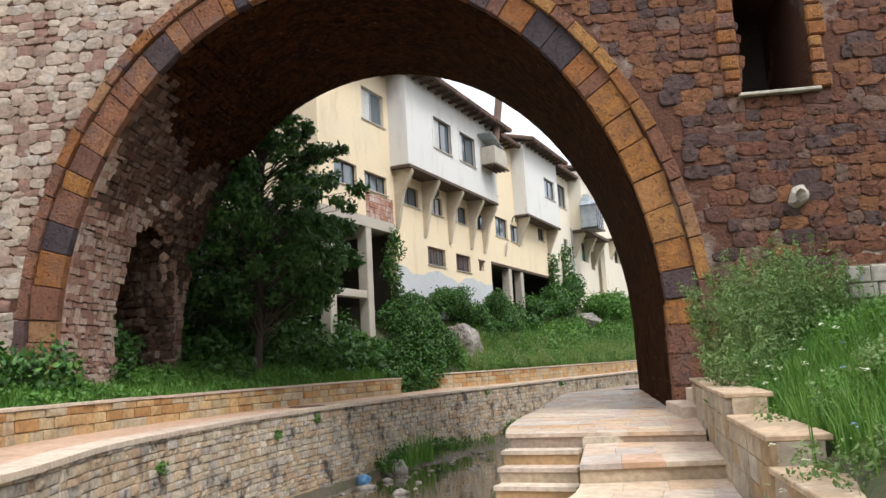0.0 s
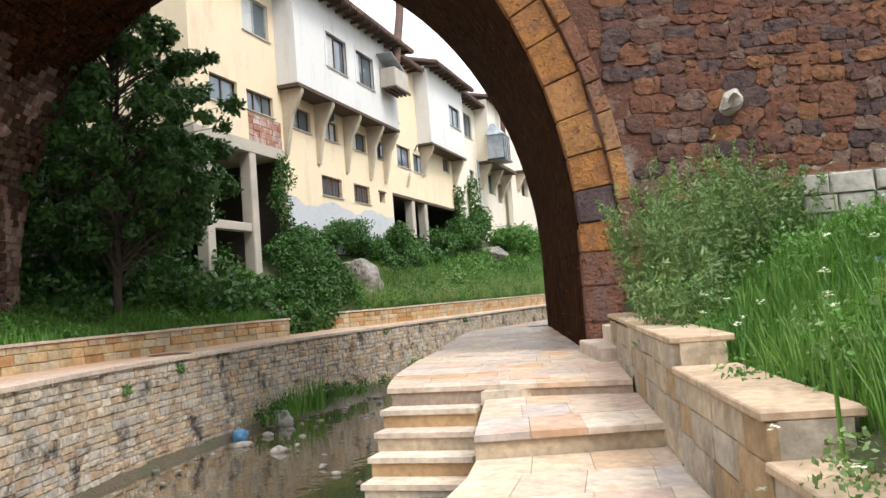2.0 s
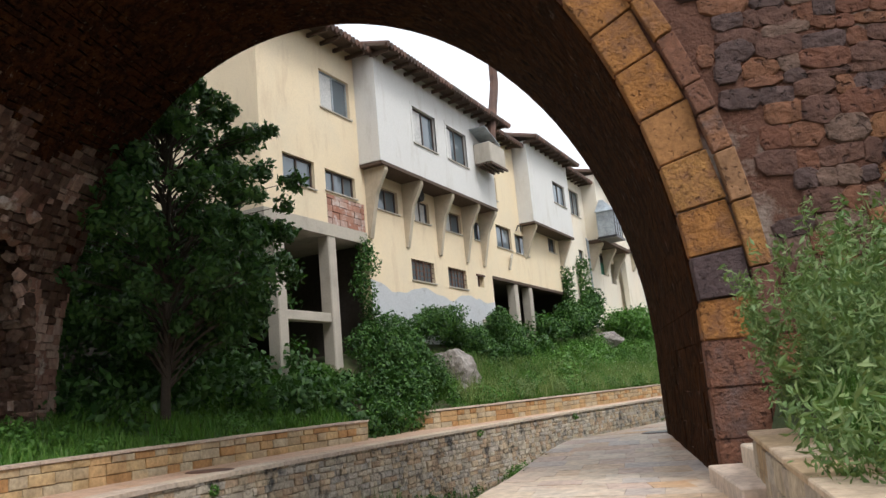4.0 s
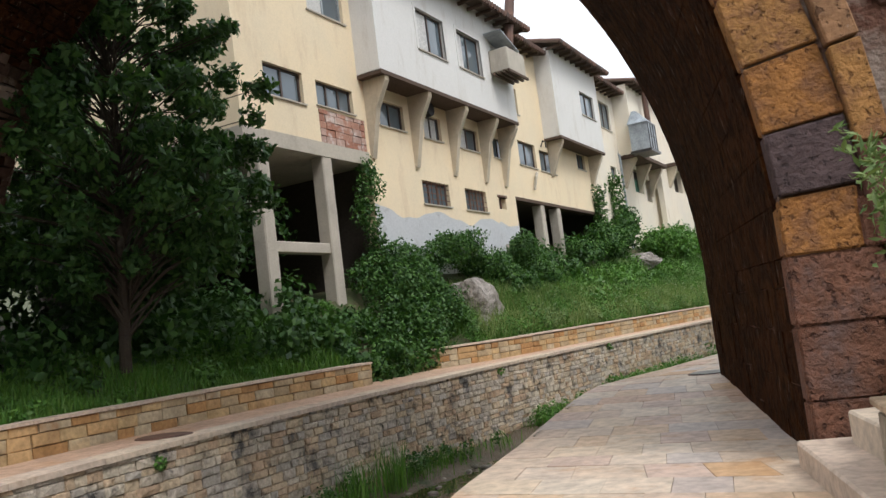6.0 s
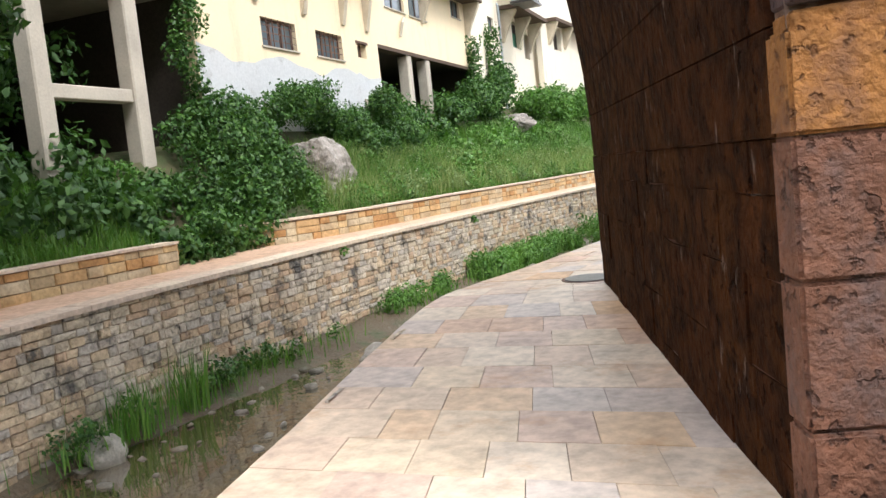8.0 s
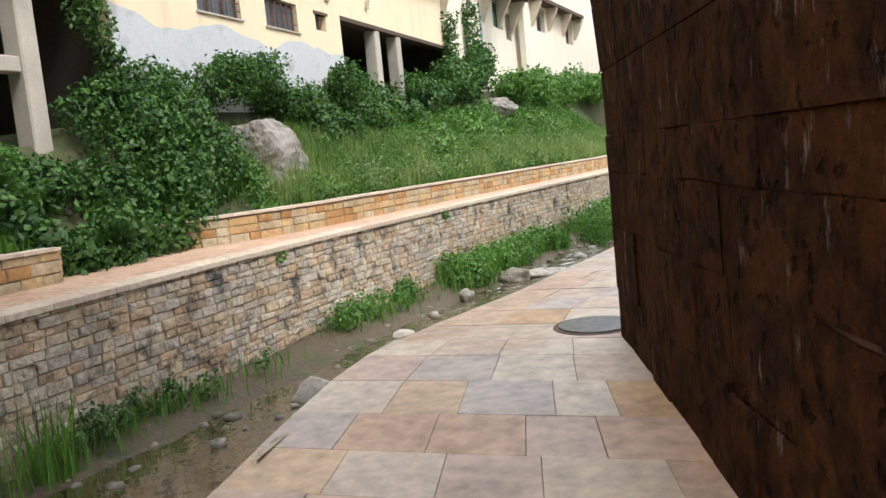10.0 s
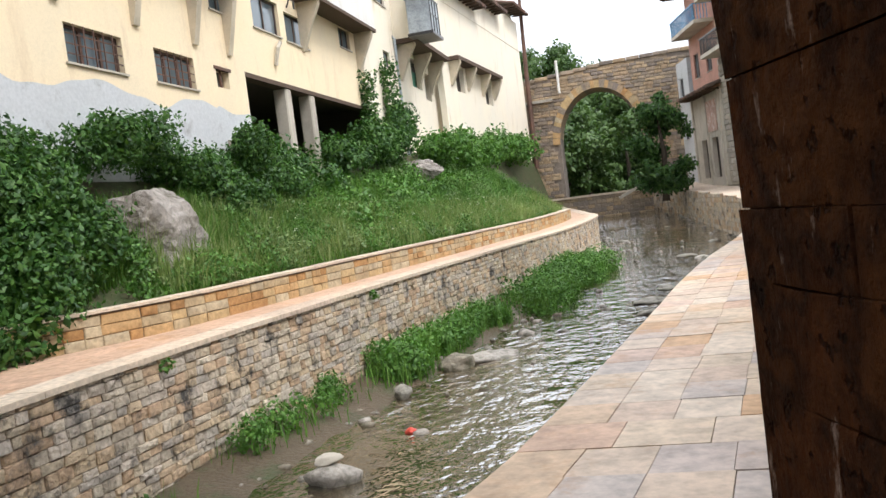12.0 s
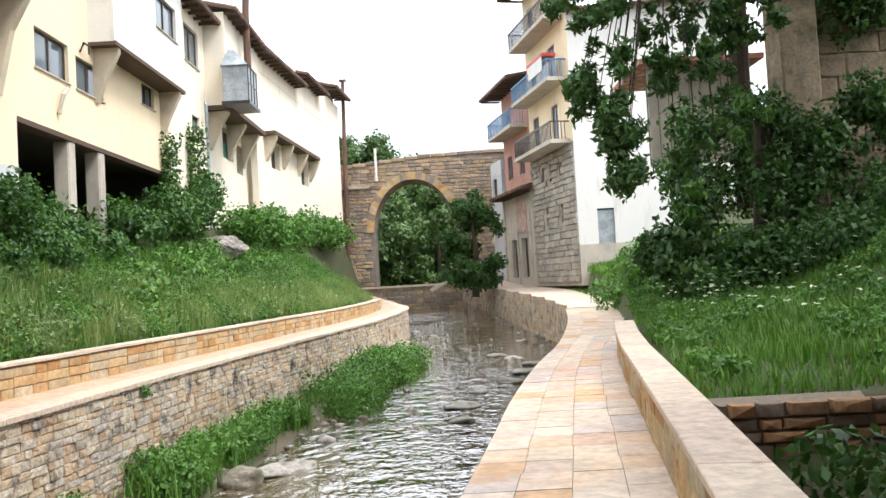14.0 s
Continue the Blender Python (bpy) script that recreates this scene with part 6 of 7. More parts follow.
def hill_walls():
    """Old masonry on the wooded slope above the path."""
    root = thing("wall_hillside", "old ivy-grown stone retaining wall and pier on the wooded slope", "wall", kind="structure")
    part("pier", boxed(4.15, 5.1, 38.0, 39.0, 1.5, 9.8, bevel=0.05), OLD_RENDER, root)
    part("core", boxed(5.1, 16, 38.5, 39.2, 1.5, 9.0), OLD_RENDER, root)
    lay(root, [block_matrix(frame_of((5.1, 38.5, 0), (1, 0)), q, 0.02, 0.08) for q in courses(9, 4.6, 7.4, (0.5, 0.7), (0.9, 1.6), seed=91)], BLOCKS, OLD_RENDER, "stone")
    part("stump", tube([(3.15, 37.0, 1.4), (3.1, 37.05, 2.6), (3.2, 37.2, 3.9), (3.35, 37.4, 5.2)], [0.36, 0.28, 0.24, 0.2], 12), BARK, root, "dark old ivy stem against the wall")
    sh = thing("shed", "weathered plank shed with a red tiled roof above the slope", "shed")
    for k in range(9):
        part("plank", boxed(1.6 + k * 0.3, 1.87 + k * 0.3, 41.0, 41.06, 4.6, 7.4), CONCRETE, sh)
    part("inner_wall", boxed(1.6, 4.4, 41.07, 41.2, 4.6, 7.4), INNER_SHADE, sh)
    part("roof", boxed(1.3, 4.8, 40.6, 44, 7.4, 7.55), BRICK, sh)


hill_walls()

# ---- stones in the stream ----
def boulder(name, label, x, y, z, size, seed, material=None, group=""):
    bm = bmesh.new()
    jag = material is ROCK
    bmesh.ops.create_icosphere(bm, subdivisions=5 if jag else 3, radius=1)
    o = Vector((seed * 3.1, seed * 1.7, 0))
    cut = random.Random(int(seed * 100))
    planes = [(Vector((cut.gauss(0, 1), cut.gauss(0, 1), cut.gauss(0, 1))).normalized(), cut.uniform(0.62, 0.95)) for _ in range(22)]
    for v in bm.verts:
        if jag:
            # split faces with a rough break
            k = min([1.1] + [d / max(0.05, v.co.dot(nn)) for nn, d in planes if v.co.dot(nn) > 0.05])
            k += 0.1 * noise.noise(v.co * 2.5 + o) + 0.07 * abs(noise.noise(v.co * 6 + o)) + 0.03 * noise.noise(v.co * 14 + o)
        else:
            k = 0.8 + 0.35 * noise.noise(v.co * 1.1 + o) + 0.12 * noise.noise(v.co * 3 + o)
        v.co = Vector((v.co.x * size[0], v.co.y * size[1], v.co.z * size[2])) * k
    bmesh.ops.rotate(bm, matrix=Matrix.Rotation(seed, 3, "Z"), verts=bm.verts)
    ob = part(name, bm, material or PEBBLE, smooth=not jag)
    ob.location = (x, y, z)
    return tagged(ob, label, "stone", group)


boulder("boulder", "rounded mossy grey boulder at the wall's foot", -9.95, 18.3, -1.5, (0.32, 0.4, 0.3), 1)
boulder("boulder", "smooth grey boulder at the water's edge", -8.55, 23.3, -1.55, (0.3, 0.4, 0.26), 2, group="stream boulders")
boulder("boulder", "smooth grey boulder at the water's edge", -8.2, 25.6, -1.5, (0.45, 0.3, 0.22), 3, group="stream boulders")
boulder("boulder", "pale flat stone lying on a boulder", -8.25, 25.65, -1.28, (0.22, 0.16, 0.08), 4, CONCRETE)
boulder("boulder", "pale stone beside the grassy bar", -8.5, 29.8, -1.45, (0.22, 0.2, 0.16), 5, group="stream boulders")
boulder("boulder", "pale stone beside the grassy bar", -8.0, 32.0, -1.45, (0.4, 0.45, 0.26), 6, group="stream boulders")
boulder("boulder", "flat wet slab of rock in the stream", -7.5, 32.8, -1.52, (0.8, 0.5, 0.14), 7)
boulder("boulder", "flat pale rocks at the path's foot", -5.55, 21.3, -1.5, (0.5, 0.9, 0.2), 8)
boulder("boulder", "flat pale rocks at the path's foot", -5.2, 24.5, -1.5, (0.7, 1.0, 0.16), 9)
boulder("rock_outcrop", "bare grey rock outcrop in the ivy bank", -13.25, 30.1, 1.7, (1.9, 0.9, 1.35), 7.95, ROCK)
boulder("rock_outcrop", "grey rock outcrop under bushes", -12.9, 48.5, 3.3, (0.7, 1.3, 0.6), 11, ROCK)
g_ = random.Random(91)
for k in range(8):
    y = 37 + 2.0 * k + g_.uniform(-0.4, 0.4)
    q = g_.uniform(0.25, 0.5)
    boulder("boulder", "flat pale slab of rock at the path's foot", right_x(y) - g_.uniform(1.2, 3.0), y, water_z(y) + 0.03, (q, q * 1.3, 0.12), 20 + k, group="flat stream rocks")
red = boulder("plastic_scrap", "crumpled red plastic scrap in the shallow water", -7.75, 27.6, -1.53, (0.13, 0.1, 0.06), 12, RED)
blue = boulder("plastic_bag", "crumpled blue plastic bag by the wall", -9.95, 16.6, -1.5, (0.22, 0.2, 0.17), 13, BLUE)
tagged(red, category="litter"), tagged(blue, category="litter")


def scatter_stones():
    vs, fs, n = [], [], 0
    r = random.Random(17)
    bm = bmesh.new()
    bmesh.ops.create_icosphere(bm, subdivisions=1, radius=1)
    base = np.array([v.co[:] for v in bm.verts])
    tri = np.array([[v.index for v in f.verts] for f in bm.faces])
    bm.free()
    for k in range(520):
        y = r.uniform(18, 74) if k % 3 else r.uniform(8, 42)
        a, b = left_x(y), right_x(y)
        if r.random() < 0.55:
            x = a + 0.15 + abs(r.gauss(0, 1.0))
        elif y > 24 and r.random() < 0.8:
            x = b - 0.1 - abs(r.gauss(0, 0.7))
        else:
            x = r.uniform(a + 0.4, b - 0.2)
        s = r.uniform(0.025, 0.09) * (2.0 if r.random() < 0.1 else 1) * (1.5 if y > 35 else 1)
        p = base * (1 + 0.2 * nrg.normal(size=(len(base), 1))) * (s * r.uniform(0.8, 1.6), s * r.uniform(0.8, 1.6), s * r.uniform(0.4, 0.8))
        vs.append(p + (x, y, water_z(y) + r.uniform(-0.02, 0.035)))
        fs.append(tri + n)
        n += len(base)
    ob = new("pebbles", raw_mesh("pebbles", np.concatenate(vs), np.concatenate(fs), PEBBLE))
    tagged(ob, "loose grey pebbles and cobbles along the stream", "pebbles", kind="stuff")


scatter_stones()


def mud_bars():
    """Low gravel bars at the stream's edges."""
    for pts, label in (([(0.0, 9.0), (0.35, 13), (0.3, 17), (0.6, 20), (1.2, 24), (1.3, 28), (1.5, 33), (1.6, 38), (1.2, 44), (0.8, 50), (0.2, 56)], "muddy gravel bar along the wall's foot"),):
        line = smooth_line([(w, y) for w, y in pts], 0.4)
        v, f = [], []
        m = 7
        for w, y in line:
            a = left_x(y) - 0.1
            ww = max(0.15, w + 0.15 * noise.noise(Vector((y, 0, 0))))
            for k in range(m):
                t = k / (m - 1)
                v.append((a + ww * 1.25 * t, y, water_z(y) + 0.16 - 0.24 * t * t + 0.04 * noise.noise(Vector((a + ww * t, y * 1.5, 1)))))
        for j in range(len(line) - 1):
            for k in range(m - 1):
                f.append((j * m + k, j * m + k + 1, (j + 1) * m + k + 1, (j + 1) * m + k))
        tagged(new("gravel_bar", mesh_of("gravel_bar", v, f, surface("wet mud", [(0.085, 0.062, 0.038), (0.15, 0.115, 0.075)], vary=False, bump=1.0, grain=16, patch=3, rough=0.5, depth=0.05, dirt=(0.05, 0.07, 0.025), dirt_at=(0.5, 0.66)), True)), label, "gravel", kind="stuff")


mud_bars()


# ---- plants ----
def plant(name, label, category, clumps, per, leaf, material, stems=None, kind="", group="", flat=1.0, shell=0.5):
    root = thing(name, label, category, group, kind)
    clumps = sorted(clumps, key=lambda c: c[1])
    n = max(1, min(8, len(clumps) // 5))
    for k in range(n):
        v, f = crown(clumps[len(clumps) * k // n:len(clumps) * (k + 1) // n], per, leaf, shell, flat)
        new("foliage", raw_mesh("foliage", v, f, material)).parent = root
    for pts, radii in stems or ():
        part("stem", tube(pts, radii, 7), BARK, root)
    return root


def mound(x0, x1, y0, y1, zf, n, r, seed):
    g = random.Random(seed)
    out = []
    for _ in range(n):
        x, y = g.uniform(x0, x1), g.uniform(y0, y1)
        out.append((x, y, zf(x, y) + g.uniform(-0.1, 0.3), g.uniform(*r)))
    return out


def tree():
    g = random.Random(5)
    root = thing("tree", "leafy dark green tree with a slim brown trunk", "tree")
    trunk = [(-13.4, 17.3, 1.2), (-13.35, 17.35, 3.0), (-13.3, 17.4, 5.0), (-13.2, 17.5, 7.2), (-13.1, 17.5, 8.4)]
    part("trunk", tube(trunk, [0.11, 0.085, 0.06, 0.035, 0.02], 10), BARK, root)
    clumps = []
    for k in range(300):
        z = g.uniform(2.7, 8.8)
        reach = inter(z, (2.5, 4.0, 5.5, 7.0, 8.0, 9.0), (1.4, 2.5, 2.8, 2.3, 1.4, 0.3))
        a = g.uniform(0, math.tau)
        q = reach * g.uniform(0.2, 1.0) ** 0.7
        c = (-13.3 + q * math.cos(a), 17.45 + q * math.sin(a), z)
        clumps.append((*c, g.uniform(0.28, 0.52) * (0.75 if z > 7.5 else 1)))
        part("limb", tube([(-13.32, 17.4, max(1.8, z - 0.9)), ((c[0] - 13.32) / 2, (c[1] + 17.4) / 2, z - 0.25), c], [0.022, 0.014, 0.006], 5), BARK, root)
    v, f = crown(clumps, 800, (0.11, 0.22), 0.1, 0.8, 0.5)
    new("crown", raw_mesh("crown", v, f, LEAF_TREE)).parent = root


tree()
gl = lambda x, y: ground_z(x, y)
plant("ivy", "dense dark ivy climbing over the bank and wall foot", "ivy", mound(-14.0, -13.2, 25.4, 28.2, lambda x, y: gl(x, y) + 0.6, 26, (0.5, 0.85), 1)
      + [(-14.0, 26.3 + 0.25 * math.sin(k), 3.4 + 0.3 * k, 0.42 + 0.1 * math.sin(k * 2)) for k in range(10)], 1000, (0.07, 0.135), LEAF_IVY, group="ivy banks")
plant("ivy", "dense ivy mounds below the grey cement wall", "ivy", mound(-14.0, -13.1, 28, 36.8, lambda x, y: 3.35 + 0.35 * math.sin(y * 1.3), 44, (0.45, 0.75), 2) + mound(-13.3, -12.6, 26.3, 28.2, lambda x, y: gl(x, y) + 0.4, 12, (0.5, 0.8), 22)
      + mound(-13.5, -12.8, 32.3, 36.5, lambda x, y: gl(x, y) + 0.4, 18, (0.45, 0.7), 3), 1000, (0.07, 0.135), LEAF_IVY, group="ivy banks")
plant("ivy", "ivy heaped before the open undercroft", "ivy", mound(-14.2, -13.0, 36.6, 40.5, lambda x, y: gl(x, y) + 0.3, 14, (0.5, 0.8), 4) + mound(-14.3, -13.0, 41.2, 46, lambda x, y: 4.1 + 0.4 * math.sin(y), 24, (0.55, 0.95), 5)
      + mound(-14.0, -13.2, 45.5, 50.5, lambda x, y: 5.0 + 0.8 * math.sin(y * 0.9), 26, (0.6, 1.0), 6) + [(-13.9, 46.6, 5.0 + 0.4 * k, 0.6) for k in range(6)] + [(-13.8, 49.5, 5.2 + 0.45 * k, 0.6) for k in range(7)], 420, (0.11, 0.2), LEAF_IVY, group="ivy banks")
plant("bush", "round green bushes on the upper bank", "bush", mound(-13.2, -11.6, 51, 62, lambda x, y: 4.4, 34, (0.8, 1.3), 7) + mound(-12.6, -10.6, 62, 74, lambda x, y: 5.0, 26, (0.8, 1.4), 8), 220, (0.14, 0.26), LEAF_BUSH)
plant("bush", "low leafy shrubs behind the planter wall", "bush", mound(-13.6, -12.5, 22.4, 27, lambda x, y: gl(x, y) + 0.3, 34, (0.4, 0.7), 9) + mound(-12.9, -12.35, 24.2, 26.3, lambda x, y: 0.7, 12, (0.35, 0.55), 10), 620, (0.09, 0.18), LEAF_IVY)
plant("bush", "shady undergrowth below the tree", "bush", mound(-17.5, -13.0, 14.5, 23, lambda x, y: gl(x, y) + 0.4, 60, (0.5, 1.0), 11) + mound(-20, -15.5, 15, 24, lambda x, y: gl(x, y) + 2.2, 40, (0.9, 1.6), 12) + mound(-19.5, -15.2, 17.2, 21.5, lambda x, y: 3.2 + 3.6 * ((x * 7.3 + y * 3.1) % 1), 34, (0.5, 0.9), 19), 260, (0.12, 0.24), LEAF_TREE)
plant("bush", "green shrubs by the arch's foot", "bush", mound(-13.2, -11.6, 6.0, 10.6, lambda x, y: gl(x, y) + 0.35, 26, (0.4, 0.7), 13) + mound(-15.3, -13.7, 11.8, 14.2, lambda x, y: gl(x, y) + 0.6, 12, (0.4, 0.7), 14), 420, (0.09, 0.18), LEAF_IVY)
plant("bush", "scrub along the bank's crest", "bush", mound(-13.0, -11.5, 37, 52, lambda x, y: gl(x, y) + 0.15, 50, (0.4, 0.75), 15), 300, (0.1, 0.2), LEAF_BUSH)


def meadow(name, label, region, count, high, seed, material=GRASS, wide=0.012, lift=0.0):
    g = np.random.default_rng(seed)
    pts = []
    while len(pts) < count:
        y = g.uniform(region[0], region[1])
        a, b = region[2](y), region[3](y)
        x = g.uniform(a, b)
        d = noise.noise(Vector((x * 0.8, y * 0.8, seed)))
        if g.random() < 0.65 + d:
            pts.append((x, y, ground_z(x, y) - 0.03 + lift))
    v, f = blades(pts, high, wide, 0.6)
    return tagged(new(name, raw_mesh(name, v, f, material)), label, "grass", kind="stuff")


meadow("grass", "long green grass on the left bank", (26, 62, lambda y: left_x(y) - 3.6, lambda y: left_x(y) - 1.75 if y > 28 else left_x(y) - 2.4), 36000, (0.12, 0.38), 1, wide=0.012)
meadow("grass", "tall pale seeding grass on the left bank", (28.5, 62, lambda y: left_x(y) - 3.3, lambda y: left_x(y) - 1.8), 26000, (0.3, 0.8), 8, GRASS_PALE, wide=0.008)
meadow("grass", "tall grass on the upper left bank", (27, 60, lambda y: facade_x(y) + 0.8, lambda y: left_x(y) - 2.4), 12000, (0.3, 0.75), 9, GRASS, wide=0.012)
meadow("grass", "long shaded grass behind the planter wall", (2, 23.5, lambda y: left_x(y) - 4.2, lambda y: left_x(y) - 1.95), 26000, (0.12, 0.36), 2, wide=0.012)
meadow("grass", "long bright grass on the bank beside the stairs", (-2, 13.2, lambda y: inter(y, (-2, 5, 7.6, 10.3, 13), (1.4, 0.2, -0.38, -0.95, -1.4)), lambda y: 3.6), 90000, (0.14, 0.45), 3, wide=0.0048)
meadow("grass", "shaded green lawn above the sunken bed", (24.5, 52, lambda y: inter(y, (24.5, 26.2, 31.5, 34.2, 52), (-2.45, -2.2, -1.3, -0.75, 2.6)), lambda y: inter(y, (24.5, 34, 52), (3.5, 5, 8))), 60000, (0.08, 0.24), 4, wide=0.01)
meadow("grass", "grass strip before the far buildings", (52, 70, lambda y: 2.6, lambda y: 6.0), 8000, (0.2, 0.5), 5, wide=0.025)


def umbels(name, label, places, size, material, stem=True):
    """Flat white flower heads on thin stalks, all of one stand."""
    root = thing(name, label, "wildflowers", kind="stuff")
    cs, ss, st = [], [], []
    for x, y, h in places:
        z = ground_z(x, y) + h
        for k in range(9):
            a = k * 2.4
            q = size * 0.5 * math.sqrt(k / 9)
            cs.append((x + q * math.cos(a), y + q * math.sin(a), z + rng.uniform(-0.01, 0.01)))
            ss.append(size * 0.45)
        st.append((x, y, z - h))
    v, f = leaves(np.array(cs), np.array(ss), np.tile((0, 0, 3.0), (len(cs), 1)), 0.9, 0)
    new("flower_heads", raw_mesh("flower_heads", v, f, material)).parent = root
    p = np.array(st)
    hs = np.array([q[2] for q in places])
    v, f = blades(p, (0.97, 1.0), 0.005, 0.07)
    v = v.reshape(-1, 5, 3)
    base = v[:, :1, 2:3]
    v[:, :, 2:3] = base + (v[:, :, 2:3] - base) * hs[:, None, None]
    new("stalks", raw_mesh("stalks", v.reshape(-1, 3), f, GRASS)).parent = root


fr_ = random.Random(33)
umbels("wildflowers", "white umbel flowers in the grass beside the stairs", [(fr_.uniform(-0.6, 2.0), fr_.uniform(4, 12), fr_.uniform(0.45, 0.8)) for _ in range(60)], 0.045, PETAL)
umbels("wildflowers", "blue chicory flowers in the grass", [(fr_.uniform(-0.3, 2.4), fr_.uniform(2, 11), fr_.uniform(0.4, 0.7)) for _ in range(40)], 0.04, PETAL_BLUE)
umbels("wildflowers", "white umbel flowers along the shady lawn", [(inter(y, (25, 34, 46), (-1.9, -0.3, 2.0)) + abs(fr_.gauss(0, 1.4)), y, fr_.uniform(0.4, 0.7)) for y in [fr_.uniform(25.5, 45) for _ in range(150)]], 0.07, PETAL)
umbels("wildflowers", "white umbel flowers on the left bank", [(left_x(y) - fr_.uniform(2.0, 3.4), y, fr_.uniform(0.45, 0.7)) for y in [fr_.uniform(33, 56) for _ in range(110)]], 0.08, PETAL)


def weed(x, y, z, h, spread, seed):
    """A tall feathery weed of many leaning leafy stalks."""
    root = thing("weed", "tall feathery grey green weed by the low wall", "weed", "weeds by the wall")
    g = random.Random(seed)
    cs, pairs = [], []
    for k in range(40):
        a, q = g.uniform(0, math.tau), spread * math.sqrt(g.random())
        hh = h * g.uniform(0.6, 1.05)
        p0 = Vector((x + 0.4 * q * math.cos(a), y + 0.4 * q * math.sin(a), z))
        p1 = p0 + Vector((q * math.cos(a) * 0.9, q * math.sin(a) * 0.9, hh))
        for i in range(70):
            t = g.random() ** 0.7
            c = p0.lerp(p1, t) + Vector((g.gauss(0, 0.06), g.gauss(0, 0.06), g.gauss(0, 0.03))) * (1.4 - t)
            cs.append(c[:])
        pairs.append((p0, p1))
    v, f = leaves(np.array(cs), nrg.uniform(0.035, 0.1, len(cs)), None, 0.3, 0.0)
    new("foliage", raw_mesh("foliage", v, f, LEAF_GREY)).parent = root
    for p0, p1 in pairs[::2]:
        part("stalk", tube([p0, p1], [0.006, 0.002], 4), LEAF_GREY, root)


for k, (x, y, h) in enumerate(((-1.25, 12.2, 1.25), (-0.9, 11.2, 1.45), (-0.5, 10.3, 1.2), (-0.55, 11.8, 1.35), (-0.1, 12.3, 1.3), (-0.75, 9.4, 0.9), (0.1, 10.6, 1.0))):
    weed(x, y, ground_z(x, y) - 0.05, h, 0.45, 200 + k)
plant("bush", "leafy green weeds spilling over the low wall", "bush", mound(-0.7, 1.5, 5, 10.5, lambda x, y: gl(x, y) + 0.1, 26, (0.2, 0.38), 41), 3200, (0.025, 0.055), LEAF_BUSH)
plant("bush", "low weeds beside the stairs", "bush", mound(-0.1, 0.5, 4.6, 7.2, lambda x, y: gl(x, y) + 0.05, 16, (0.16, 0.3), 42), 3600, (0.02, 0.045), LEAF_GREY)


def herbs(name, label, region, count, r, seed, material, leaf, flat=0.7, per=1100):
    """Low leafy weeds strewn over a bank."""
    g = random.Random(seed)
    cl = []
    while len(cl) < count:
        y = g.uniform(region[0], region[1])
        x = g.uniform(region[2](y), region[3](y))
        if 28.8 < y < 31.8 and x < -12.1:
            continue
        if noise.noise(Vector((x * 0.5, y * 0.5, seed))) > -0.15:
            rr = g.uniform(*r)
            cl.append((x, y, ground_z(x, y) + rr * 0.25, rr))
    v, f = crown(cl, per, leaf, 0.3, flat)
    tagged(new(name, raw_mesh(name, v, f, material)), label, "weeds", kind="stuff")


LB = (25.5, 60, lambda y: facade_x(y) + 0.6, lambda y: left_x(y) - 1.9 if y > 28 else -12.6)
herbs("herbs", "mixed green weeds over the left bank", LB, 680, (0.15, 0.6), 1, LEAF_BUSH, (0.04, 0.1), 1.15, 1500)
herbs("herbs", "grey green feathery weeds on the left bank", (27, 56, LB[2], LB[3]), 260, (0.2, 0.55), 2, LEAF_GREY, (0.04, 0.1), 0.95, 1500)
herbs("herbs", "shaded weeds behind the planter wall", (3, 24, lambda y: left_x(y) - 4.4, lambda y: left_x(y) - 2.1), 300, (0.2, 0.42), 3, LEAF_BUSH, (0.05, 0.12), 0.8, 900)
herbs("herbs", "low leafy weeds in the shady lawn", (24.7, 50, lambda y: inter(y, (24.5, 34.2, 52), (-2.3, -0.6, 2.8)), lambda y: inter(y, (24.5, 34, 52), (3, 4.5, 7))), 900, (0.18, 0.36), 4, LEAF_BUSH, (0.04, 0.1), 0.6, 1500)
herbs("herbs", "leafy weeds in the grass beside the stairs", (-1, 12.5, lambda y: inter(y, (-2, 5, 7.6, 10.3, 13), (1.6, 0.5, -0.1, -0.75, -1.2)), lambda y: 3.2), 420, (0.14, 0.32), 5, LEAF_BUSH, (0.02, 0.05), 0.9, 3600)
plant("bush", "green shrub spilling out between the planter walls", "bush", mound(-13.7, -12.35, 22.9, 26.2, lambda x, y: gl(x, y) + 0.3, 34, (0.35, 0.6), 61), 700, (0.07, 0.15), LEAF_IVY)

# plants in the stream bed
bar = lambda x, y: WATER_Z + 0.1
